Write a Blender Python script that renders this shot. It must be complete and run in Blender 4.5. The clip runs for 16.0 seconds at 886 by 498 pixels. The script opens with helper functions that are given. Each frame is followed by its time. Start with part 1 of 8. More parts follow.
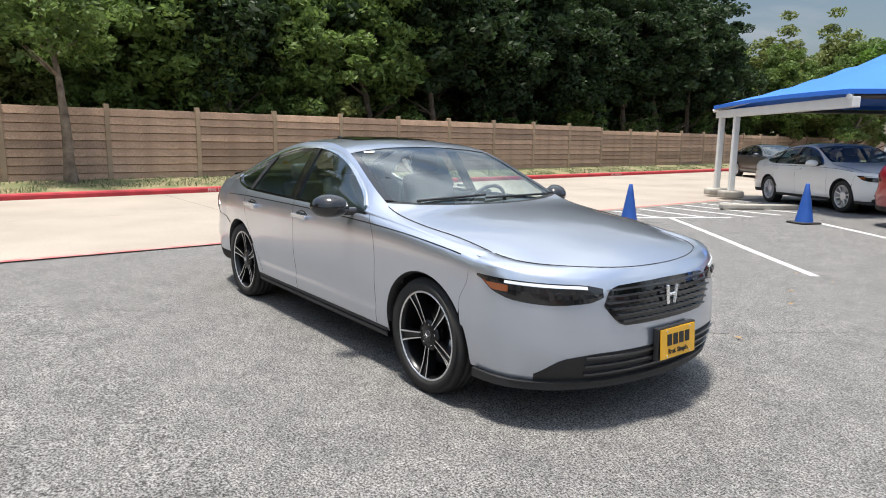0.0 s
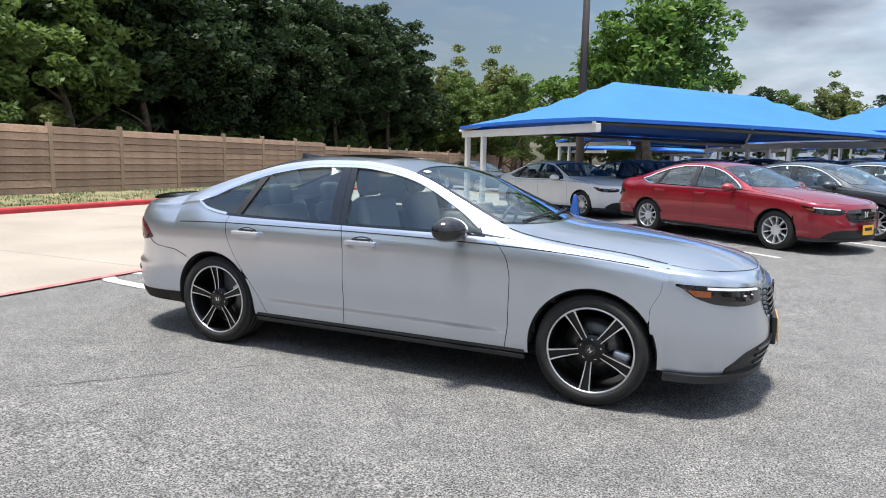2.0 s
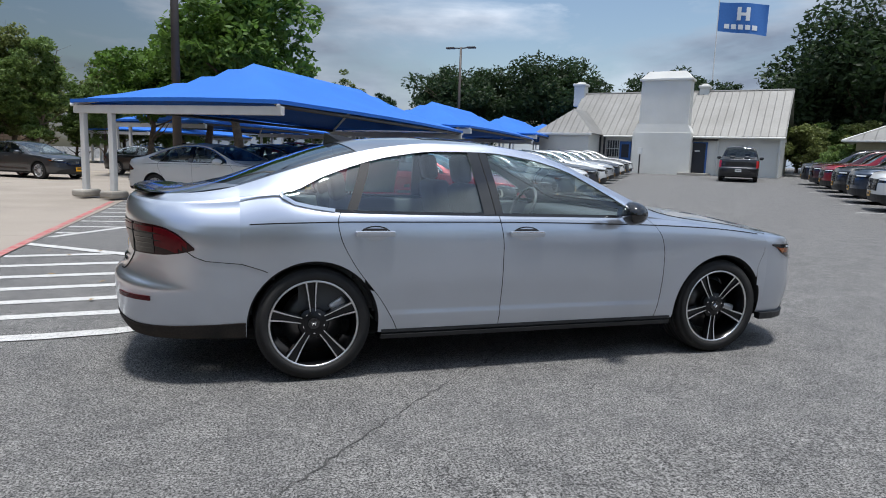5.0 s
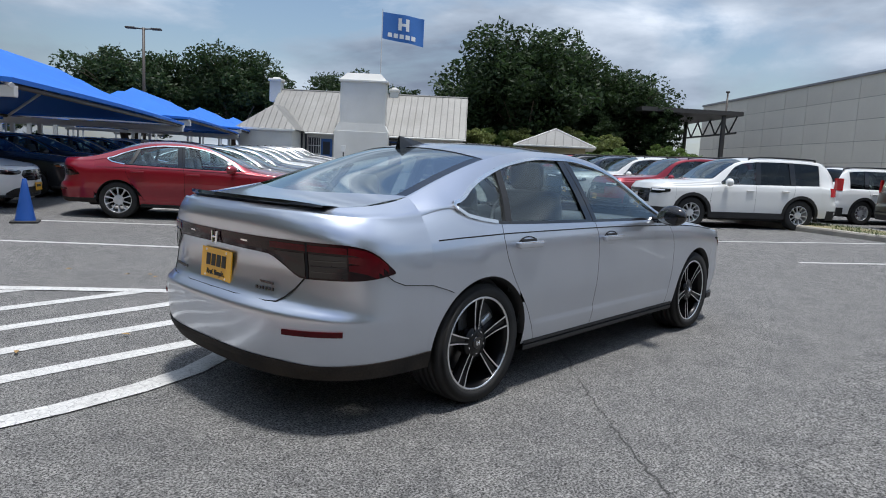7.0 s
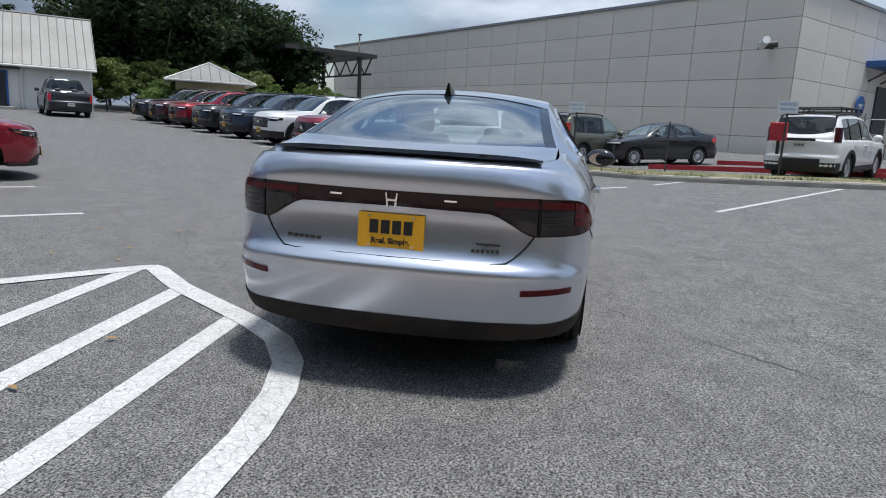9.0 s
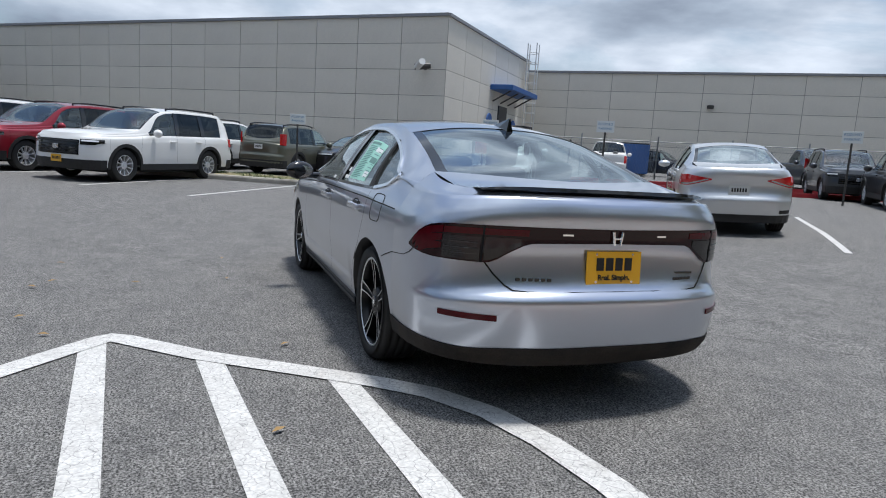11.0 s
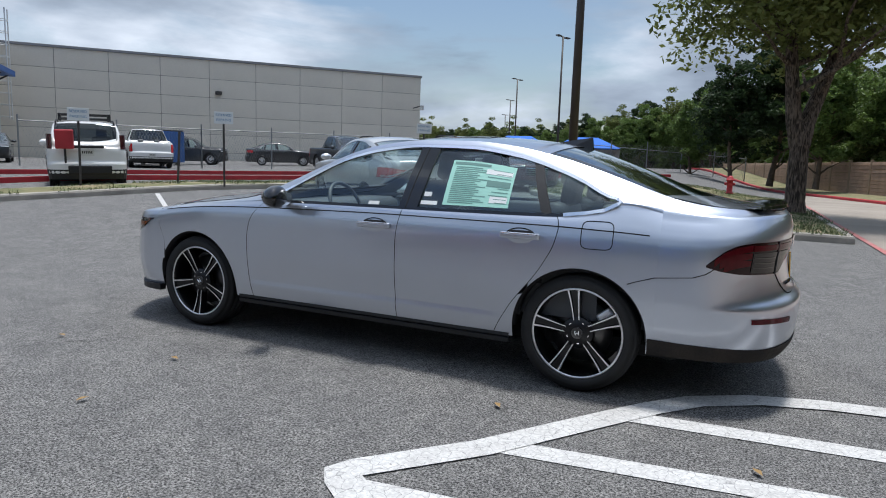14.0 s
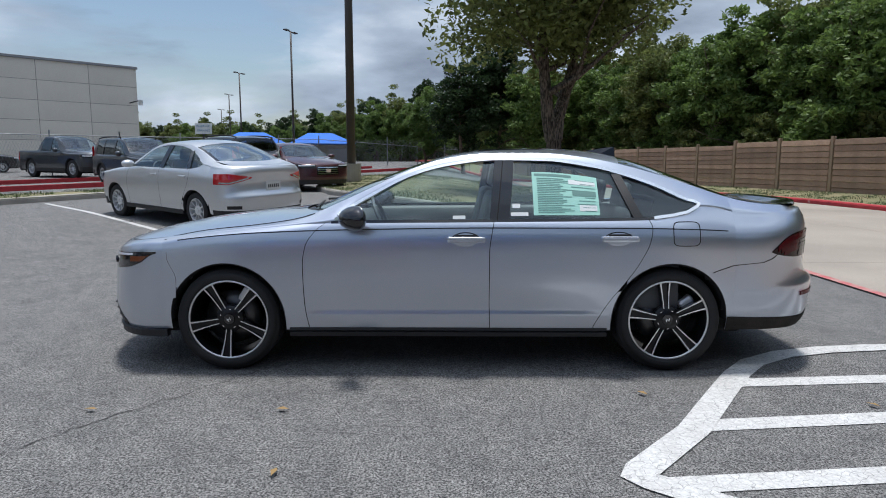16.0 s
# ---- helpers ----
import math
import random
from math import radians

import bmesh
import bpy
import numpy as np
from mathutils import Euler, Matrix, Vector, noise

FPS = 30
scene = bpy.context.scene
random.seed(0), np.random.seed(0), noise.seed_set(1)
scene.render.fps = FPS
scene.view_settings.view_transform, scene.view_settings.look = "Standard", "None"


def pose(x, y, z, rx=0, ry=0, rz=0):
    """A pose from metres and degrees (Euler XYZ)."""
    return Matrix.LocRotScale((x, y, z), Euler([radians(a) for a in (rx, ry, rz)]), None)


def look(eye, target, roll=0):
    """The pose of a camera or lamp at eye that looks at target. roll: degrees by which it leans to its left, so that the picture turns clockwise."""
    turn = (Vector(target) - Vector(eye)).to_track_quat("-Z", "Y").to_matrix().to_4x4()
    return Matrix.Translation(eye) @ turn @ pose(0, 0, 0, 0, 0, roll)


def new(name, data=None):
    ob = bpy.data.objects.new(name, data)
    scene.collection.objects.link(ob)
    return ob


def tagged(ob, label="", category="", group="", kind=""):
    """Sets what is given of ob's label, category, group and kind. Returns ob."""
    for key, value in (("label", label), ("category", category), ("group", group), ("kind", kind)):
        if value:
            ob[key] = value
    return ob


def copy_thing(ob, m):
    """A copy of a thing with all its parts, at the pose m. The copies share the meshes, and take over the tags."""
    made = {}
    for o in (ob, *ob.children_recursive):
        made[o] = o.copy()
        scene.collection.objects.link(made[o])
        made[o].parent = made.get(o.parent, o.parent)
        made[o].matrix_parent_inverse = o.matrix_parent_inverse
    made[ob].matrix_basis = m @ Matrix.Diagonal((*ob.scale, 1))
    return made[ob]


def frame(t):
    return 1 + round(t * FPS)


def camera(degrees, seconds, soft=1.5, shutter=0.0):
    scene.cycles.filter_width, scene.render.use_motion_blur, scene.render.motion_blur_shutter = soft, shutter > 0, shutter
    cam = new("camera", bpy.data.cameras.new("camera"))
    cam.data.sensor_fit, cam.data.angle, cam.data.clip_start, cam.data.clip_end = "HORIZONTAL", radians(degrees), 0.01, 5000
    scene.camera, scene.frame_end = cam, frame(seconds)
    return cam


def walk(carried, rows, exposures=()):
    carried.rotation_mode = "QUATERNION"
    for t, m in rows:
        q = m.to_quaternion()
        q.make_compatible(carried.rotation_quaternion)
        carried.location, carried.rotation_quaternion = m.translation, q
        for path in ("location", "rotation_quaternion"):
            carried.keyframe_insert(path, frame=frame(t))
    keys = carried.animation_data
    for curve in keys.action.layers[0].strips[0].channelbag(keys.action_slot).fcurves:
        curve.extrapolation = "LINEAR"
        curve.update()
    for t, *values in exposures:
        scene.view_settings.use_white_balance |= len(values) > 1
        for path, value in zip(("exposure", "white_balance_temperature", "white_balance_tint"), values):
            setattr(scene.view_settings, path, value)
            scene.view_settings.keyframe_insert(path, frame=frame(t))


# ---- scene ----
cam = camera(68.8, 16.0, soft=1.0)
PATH = [
    (0, (4.289, -2.948, 1.43), (2.718, -1.755, 1.098), 0.8),
    (0.5, (3.83, -3.404, 1.418), (2.487, -1.954, 1.109), 0.9),
    (1, (3.318, -3.846, 1.422), (2.156, -2.243, 1.139), 0.9),
    (1.5, (2.724, -4.211, 1.412), (1.729, -2.498, 1.136), 1.0),
    (2, (2.123, -4.577, 1.416), (1.311, -2.769, 1.145), 1.2),
    (2.5, (1.488, -4.803, 1.394), (0.931, -2.901, 1.132), 1.7),
    (3, (0.826, -5.013, 1.402), (0.535, -3.055, 1.115), 2.1),
    (3.2, (0.554, -5.037, 1.365), (0.346, -3.069, 1.075), 2.2),
    (5.3, (-2.235, -4.407, 1.308), (-1.5, -2.565, 1.047), 2.2),
    (5.5, (-2.485, -4.286, 1.317), (-1.673, -2.473, 1.083), 2.3),
    (6, (-3.082, -3.976, 1.307), (-2.029, -2.292, 1.067), 2.6),
    (6.5, (-3.604, -3.55, 1.278), (-2.334, -2.02, 1.063), 2.9),
    (7, (-4.08, -3.051, 1.267), (-2.625, -1.702, 1.02), 2.9),
    (7.5, (-4.456, -2.497, 1.255), (-2.825, -1.371, 0.982), 2.9),
    (8, (-4.811, -1.918, 1.258), (-3.039, -1.033, 0.98), 3.1),
    (8.2, (-4.934, -1.691, 1.231), (-3.121, -0.905, 0.926), 3.0),
    (10.3, (-5.308, 0.962, 1.185), (-3.368, 0.6, 0.863), 3.7),
    (10.5, (-5.239, 1.218, 1.206), (-3.314, 0.769, 0.899), 3.6),
    (11, (-5.003, 1.839, 1.207), (-3.156, 1.129, 0.919), 3.6),
    (11.5, (-4.68, 2.407, 1.195), (-2.95, 1.445, 0.913), 3.3),
    (12, (-4.311, 2.95, 1.179), (-2.751, 1.728, 0.908), 3.6),
    (12.5, (-3.821, 3.357, 1.165), (-2.451, 1.928, 0.881), 3.6),
    (13, (-3.311, 3.759, 1.186), (-2.11, 2.184, 0.909), 3.4),
    (13.5, (-2.761, 4.093, 1.21), (-1.757, 2.384, 0.943), 2.6),
    (14, (-2.208, 4.409, 1.259), (-1.375, 2.61, 0.995), 1.8),
    (14.5, (-1.646, 4.626, 1.28), (-1.068, 2.731, 1.007), 1.8),
    (15, (-1.061, 4.815, 1.315), (-0.715, 2.863, 1.047), 1.5),
    (15.5, (-0.504, 4.856, 1.305), (-0.365, 2.878, 1.04), 1.1),
    (16, (0.007, 4.951, 1.344), (0.019, 2.969, 1.077), -0.0),
]
walk(cam, [(t, look(eye, target, roll)) for t, eye, target, roll in PATH],
     [(0, 0.90, 6650, 10), (1.5, 0.96, 6500, 10), (2.4, 0.86, 6420, 10), (3.2, 0.58, 6350, 10), (5.5, 0.16, 6150, 10), (11, 0.10, 6150, 10), (16, 0.08, 6080, 10)])
# ---- light and sky ----
def make_world():
    w = bpy.data.worlds.new("sky")
    scene.world = w
    w.use_nodes = True
    nt = w.node_tree
    nt.nodes.clear()
    out = nt.nodes.new("ShaderNodeOutputWorld")
    bg = nt.nodes.new("ShaderNodeBackground")
    sky = nt.nodes.new("ShaderNodeTexSky")
    sky.sky_type = "NISHITA"
    sky.sun_disc = False
    sky.sun_elevation = radians(85)
    sky.sun_rotation = radians(180)
    sky.air_density, sky.dust_density = 1.2, 1.5
    tc = nt.nodes.new("ShaderNodeTexCoord")
    mp = nt.nodes.new("ShaderNodeMapping")
    mp.inputs["Scale"].default_value = (1.0, 1.0, 3.0)
    mp.inputs["Location"].default_value = (0.3, 1.7, 0.0)
    n1 = nt.nodes.new("ShaderNodeTexNoise")
    n1.inputs["Scale"].default_value, n1.inputs["Detail"].default_value = 2.1, 9
    n1.inputs["Roughness"].default_value, n1.inputs["Distortion"].default_value = 0.55, 0.35
    cover = nt.nodes.new("ShaderNodeValToRGB")
    cover.color_ramp.elements[0].position, cover.color_ramp.elements[1].position = 0.41, 0.54
    n2 = nt.nodes.new("ShaderNodeTexNoise")
    n2.inputs["Scale"].default_value, n2.inputs["Detail"].default_value = 3.6, 8
    tone = nt.nodes.new("ShaderNodeValToRGB")
    e = tone.color_ramp.elements
    e[0].position, e[0].color = 0.33, (2.0, 2.35, 3.0, 1)
    e[1].position, e[1].color = 0.68, (7.4, 7.9, 8.6, 1)
    mid = e.new(0.5)
    mid.color = (4.0, 4.6, 5.4, 1)
    mix = nt.nodes.new("ShaderNodeMix")
    mix.data_type = "RGBA"
    lk = nt.links.new
    lk(tc.outputs["Generated"], mp.inputs["Vector"])
    lk(mp.outputs["Vector"], n1.inputs["Vector"])
    lk(mp.outputs["Vector"], n2.inputs["Vector"])
    lk(n1.outputs["Fac"], cover.inputs["Fac"])
    lk(n2.outputs["Fac"], tone.inputs["Fac"])
    lk(cover.outputs["Color"], mix.inputs["Factor"])
    lk(sky.outputs["Color"], mix.inputs["A"])
    lk(tone.outputs["Color"], mix.inputs["B"])
    # a heavier cloud bank stands over the trees
    dot = nt.nodes.new("ShaderNodeVectorMath")
    dot.operation = "DOT_PRODUCT"
    dot.inputs[1].default_value = (-0.46, 0.86, -0.22)
    lk(tc.outputs["Generated"], dot.inputs[0])
    bank = nt.nodes.new("ShaderNodeMapRange")
    bank.interpolation_type = "SMOOTHSTEP"
    for k, v in (("From Min", 0.55), ("From Max", 0.97), ("To Min", 1.0), ("To Max", 0.42)):
        bank.inputs[k].default_value = v
    lk(dot.outputs["Value"], bank.inputs["Value"])
    # thin cloud glows round the high sun
    sep = nt.nodes.new("ShaderNodeSeparateXYZ")
    lk(tc.outputs["Generated"], sep.inputs["Vector"])
    glow = nt.nodes.new("ShaderNodeMapRange")
    glow.interpolation_type = "SMOOTHSTEP"
    for k, v in (("From Min", 0.45), ("From Max", 0.95), ("To Min", 1.0), ("To Max", 1.5)):
        glow.inputs[k].default_value = v
    lk(sep.outputs["Z"], glow.inputs["Value"])
    both = nt.nodes.new("ShaderNodeMath")
    both.operation = "MULTIPLY"
    lk(bank.outputs["Result"], both.inputs[0])
    lk(glow.outputs["Result"], both.inputs[1])
    dim = nt.nodes.new("ShaderNodeVectorMath")
    dim.operation = "SCALE"
    lk(mix.outputs["Result"], dim.inputs[0])
    lk(both.outputs["Value"], dim.inputs["Scale"])
    lk(dim.outputs["Vector"], bg.inputs["Color"])
    bg.inputs["Strength"].default_value = 0.105
    lk(bg.outputs["Background"], out.inputs["Surface"])


make_world()
sun = new("sun", bpy.data.lights.new("sun", "SUN"))
sun.data.energy, sun.data.angle, sun.data.color = 3.7, radians(8.0), (1.0, 0.96, 0.9)
sun.matrix_world = look((-0.1, -1.3, 9.6), (0, 0, 0))


# ---- materials ----
def material(name, color, rough=0.6, metal=0.0, var=0.0, scale=8.0, fine=0.0, fine_scale=120.0, bump=0.0, bump_scale=60.0,
             coat=0.0, per_object=0.0, tint=None, spec=0.5, alpha=1.0, island=0.0):
    """A surface with coarse and fine variation of its colour and fine relief, at real-world size."""
    m = bpy.data.materials.new(name)
    m.use_nodes = True
    nt = m.node_tree
    bsdf = nt.nodes["Principled BSDF"]
    bsdf.inputs["Roughness"].default_value, bsdf.inputs["Metallic"].default_value = rough, metal
    bsdf.inputs["Specular IOR Level"].default_value = spec
    bsdf.inputs["Coat Weight"].default_value, bsdf.inputs["Coat Roughness"].default_value = coat, 0.03
    lk = nt.links.new
    tc = nt.nodes.new("ShaderNodeTexCoord")
    rgb = nt.nodes.new("ShaderNodeRGB")
    rgb.outputs[0].default_value = (*color, 1)
    last = rgb.outputs[0]
    if var:
        n = nt.nodes.new("ShaderNodeTexNoise")
        n.inputs["Scale"].default_value, n.inputs["Detail"].default_value = scale, 6
        lk(tc.outputs["Object"], n.inputs["Vector"])
        r = nt.nodes.new("ShaderNodeMapRange")
        r.inputs["From Min"].default_value, r.inputs["From Max"].default_value = 0.3, 0.7
        lk(n.outputs["Fac"], r.inputs["Value"])
        mx = nt.nodes.new("ShaderNodeMix")
        mx.data_type = "RGBA"
        other = tint or tuple(c * (1 - var) for c in color)
        mx.inputs["B"].default_value = (*other, 1)
        lk(r.outputs["Result"], mx.inputs["Factor"])
        lk(last, mx.inputs["A"])
        last = mx.outputs["Result"]
    if fine:
        n = nt.nodes.new("ShaderNodeTexNoise")
        n.inputs["Scale"].default_value, n.inputs["Detail"].default_value = fine_scale, 3
        lk(tc.outputs["Object"], n.inputs["Vector"])
        r = nt.nodes.new("ShaderNodeMapRange")
        r.inputs["From Min"].default_value, r.inputs["From Max"].default_value = 0.35, 0.65
        r.inputs["To Min"].default_value, r.inputs["To Max"].default_value = 1 - fine, 1 + fine
        lk(n.outputs["Fac"], r.inputs["Value"])
        mu = nt.nodes.new("ShaderNodeVectorMath")
        mu.operation = "SCALE"
        lk(last, mu.inputs[0])
        lk(r.outputs["Result"], mu.inputs["Scale"])
        last = mu.outputs["Vector"]
    if per_object or island:
        if per_object:
            src = nt.nodes.new("ShaderNodeObjectInfo").outputs["Random"]
        else:
            src = nt.nodes.new("ShaderNodeNewGeometry").outputs["Random Per Island"]
        amount = per_object or island
        r = nt.nodes.new("ShaderNodeMapRange")
        r.inputs["To Min"].default_value, r.inputs["To Max"].default_value = 1 - amount, 1 + amount
        lk(src, r.inputs["Value"])
        mu = nt.nodes.new("ShaderNodeVectorMath")
        mu.operation = "SCALE"
        lk(last, mu.inputs[0])
        lk(r.outputs["Result"], mu.inputs["Scale"])
        last = mu.outputs["Vector"]
    lk(last, bsdf.inputs["Base Color"])
    if bump:
        n = nt.nodes.new("ShaderNodeTexNoise")
        n.inputs["Scale"].default_value, n.inputs["Detail"].default_value = bump_scale, 5
        lk(tc.outputs["Object"], n.inputs["Vector"])
        b = nt.nodes.new("ShaderNodeBump")
        b.inputs["Strength"].default_value, b.inputs["Distance"].default_value = 1.0, bump
        lk(n.outputs["Fac"], b.inputs["Height"])
        lk(b.outputs["Normal"], bsdf.inputs["Normal"])
    return m


def bark_material(name, dark, light):
    """Rough bark in long upright ridges with dark furrows."""
    m = bpy.data.materials.new(name)
    m.use_nodes = True
    nt = m.node_tree
    lk = nt.links.new
    bsdf = nt.nodes["Principled BSDF"]
    bsdf.inputs["Roughness"].default_value = 0.95
    tc = nt.nodes.new("ShaderNodeTexCoord")
    mp = nt.nodes.new("ShaderNodeMapping")
    mp.inputs["Scale"].default_value = (1.0, 1.0, 0.2)
    lk(tc.outputs["Object"], mp.inputs["Vector"])
    ridge = nt.nodes.new("ShaderNodeTexNoise")
    ridge.inputs["Scale"].default_value, ridge.inputs["Detail"].default_value, ridge.inputs["Distortion"].default_value = 22, 6, 0.6
    lk(mp.outputs["Vector"], ridge.inputs["Vector"])
    ramp = nt.nodes.new("ShaderNodeValToRGB")
    e = ramp.color_ramp.elements
    e[0].position, e[0].color = 0.40, (*dark, 1)
    e[1].position, e[1].color = 0.64, (*light, 1)
    lk(ridge.outputs["Fac"], ramp.inputs["Fac"])
    lk(ramp.outputs["Color"], bsdf.inputs["Base Color"])
    bump = nt.nodes.new("ShaderNodeBump")
    bump.inputs["Strength"].default_value, bump.inputs["Distance"].default_value = 1.0, 0.06
    lk(ridge.outputs["Fac"], bump.inputs["Height"])
    lk(bump.outputs["Normal"], bsdf.inputs["Normal"])
    return m


def asphalt_material(name, dark, light, stone):
    """Worn asphalt with pale exposed stones, stains and hairline cracks."""
    m = bpy.data.materials.new(name)
    m.use_nodes = True
    nt = m.node_tree
    bsdf = nt.nodes["Principled BSDF"]
    bsdf.inputs["Roughness"].default_value = 0.82
    bsdf.inputs["Specular IOR Level"].default_value = 0.35
    lk = nt.links.new
    tc = nt.nodes.new("ShaderNodeTexCoord")

    def tex(kind, scale, detail=4):
        n = nt.nodes.new(kind)
        n.inputs["Scale"].default_value = scale
        if "Detail" in n.inputs:
            n.inputs["Detail"].default_value = detail
        lk(tc.outputs["Object"], n.inputs["Vector"])
        return n

    def ramp(src, a, b, ca, cb):
        r = nt.nodes.new("ShaderNodeValToRGB")
        e = r.color_ramp.elements
        e[0].position, e[1].position = a, b
        e[0].color, e[1].color = (*ca, 1), (*cb, 1)
        lk(src, r.inputs["Fac"])
        return r.outputs["Color"]

    def mixed(fac, a, b, mode="MIX"):
        x = nt.nodes.new("ShaderNodeMix")
        x.data_type, x.blend_type = "RGBA", mode
        if isinstance(fac, float):
            x.inputs["Factor"].default_value = fac
        else:
            lk(fac, x.inputs["Factor"])
        lk(a, x.inputs["A"])
        lk(b, x.inputs["B"])
        return x.outputs["Result"]

    grain = tex("ShaderNodeTexVoronoi", 74)
    small = tex("ShaderNodeTexVoronoi", 120)
    big = tex("ShaderNodeTexNoise", 0.35, 7)
    mid = tex("ShaderNodeTexNoise", 2.6, 8)
    speck = tex("ShaderNodeTexNoise", 92, 5)
    speck.inputs["Roughness"].default_value = 0.75
    sep = nt.nodes.new("ShaderNodeSeparateColor")
    lk(grain.outputs["Color"], sep.inputs["Color"])
    sep2 = nt.nodes.new("ShaderNodeSeparateColor")
    lk(small.outputs["Color"], sep2.inputs["Color"])
    stones = ramp(sep.outputs["Red"], 0.30, 0.90, dark, stone)
    chips = ramp(sep2.outputs["Green"], 0.35, 0.95, dark, stone)
    base = ramp(big.outputs["Fac"], 0.35, 0.65, light, tuple(1.25 * v for v in light))
    col = mixed(0.82, base, mixed(0.4, stones, chips))
    col = mixed(1.0, col, ramp(speck.outputs["Fac"], 0.42, 0.58, (0.12,) * 3, (1.62,) * 3), "MULTIPLY")
    col = mixed(0.7, col, ramp(mid.outputs["Fac"], 0.28, 0.6, (0.70, 0.70, 0.71), (1.0, 1.0, 0.99)), "MULTIPLY")
    clot = tex("ShaderNodeTexNoise", 21, 6)
    patchy = tex("ShaderNodeTexNoise", 6.5, 7)
    col = mixed(1.0, col, ramp(clot.outputs["Fac"], 0.36, 0.62, (0.84,) * 3, (1.14,) * 3), "MULTIPLY")
    col = mixed(1.0, col, ramp(patchy.outputs["Fac"], 0.34, 0.66, (0.88, 0.88, 0.885), (1.08, 1.078, 1.07)), "MULTIPLY")
    lk(col, bsdf.inputs["Base Color"])
    b = nt.nodes.new("ShaderNodeBump")
    b.inputs["Strength"].default_value, b.inputs["Distance"].default_value = 1.0, 0.0045
    lk(speck.outputs["Fac"], b.inputs["Height"])
    lk(b.outputs["Normal"], bsdf.inputs["Normal"])
    return m


def glass_material(name, tint, gloss_ior=1.5, rough=0.0):
    """A pane: tinted see-through with a mirror gloss that grows at grazing angles."""
    m = bpy.data.materials.new(name)
    m.use_nodes = True
    nt = m.node_tree
    nt.nodes.clear()
    out = nt.nodes.new("ShaderNodeOutputMaterial")
    tr = nt.nodes.new("ShaderNodeBsdfTransparent")
    tr.inputs["Color"].default_value = (*tint, 1)
    gl = nt.nodes.new("ShaderNodeBsdfGlossy")
    gl.inputs["Roughness"].default_value = rough
    gl.inputs["Color"].default_value = (0.92, 0.985, 1, 1)
    # the same gloss from both sides of the thin pane
    r0 = ((gloss_ior - 1) / (gloss_ior + 1)) ** 2
    lw = nt.nodes.new("ShaderNodeLayerWeight")
    lw.inputs["Blend"].default_value = 0.5
    pw = nt.nodes.new("ShaderNodeMath")
    pw.operation = "POWER"
    pw.inputs[1].default_value = 4.0
    nt.links.new(lw.outputs["Facing"], pw.inputs[0])
    fr = nt.nodes.new("ShaderNodeMath")
    fr.operation = "MULTIPLY_ADD"
    fr.inputs[1].default_value, fr.inputs[2].default_value = 1 - r0, r0
    nt.links.new(pw.outputs["Value"], fr.inputs[0])
    mx = nt.nodes.new("ShaderNodeMixShader")
    nt.links.new(fr.outputs["Value"], mx.inputs["Fac"])
    nt.links.new(tr.outputs["BSDF"], mx.inputs[1])
    nt.links.new(gl.outputs["BSDF"], mx.inputs[2])
    nt.links.new(mx.outputs["Shader"], out.inputs["Surface"])
    return m


def paint(name, color, metal=0.0, rough=0.4):
    return material(name, color, rough, metal, var=0.04, scale=3, coat=1.0, fine=0.03 if metal else 0.0, fine_scale=900)


ASPHALT = asphalt_material("asphalt", (0.016, 0.016, 0.0165), (0.075, 0.074, 0.072), (0.235, 0.229, 0.22))
CONCRETE = material("lane_concrete", (0.345, 0.30, 0.25), 0.85, var=0.25, scale=0.5, fine=0.10, fine_scale=60, bump=0.002, bump_scale=90)
KERB = material("kerb_concrete", (0.42, 0.39, 0.34), 0.85, var=0.35, scale=2.5, fine=0.12, fine_scale=70, bump=0.004, bump_scale=40)
RED_KERB = material("red_kerb_paint", (0.50, 0.035, 0.045), 0.6, var=0.35, scale=3.0, fine=0.1, bump=0.002)
RED_LINE = material("red_line_paint", (0.42, 0.07, 0.075), 0.7, var=0.4, scale=6.0, tint=(0.40, 0.25, 0.22), fine=0.12)
WHITE_LINE = material("white_line_paint", (0.58, 0.575, 0.555), 0.7, var=0.45, scale=5.0, tint=(0.48, 0.47, 0.45), fine=0.14, fine_scale=70, bump=0.003, bump_scale=70)
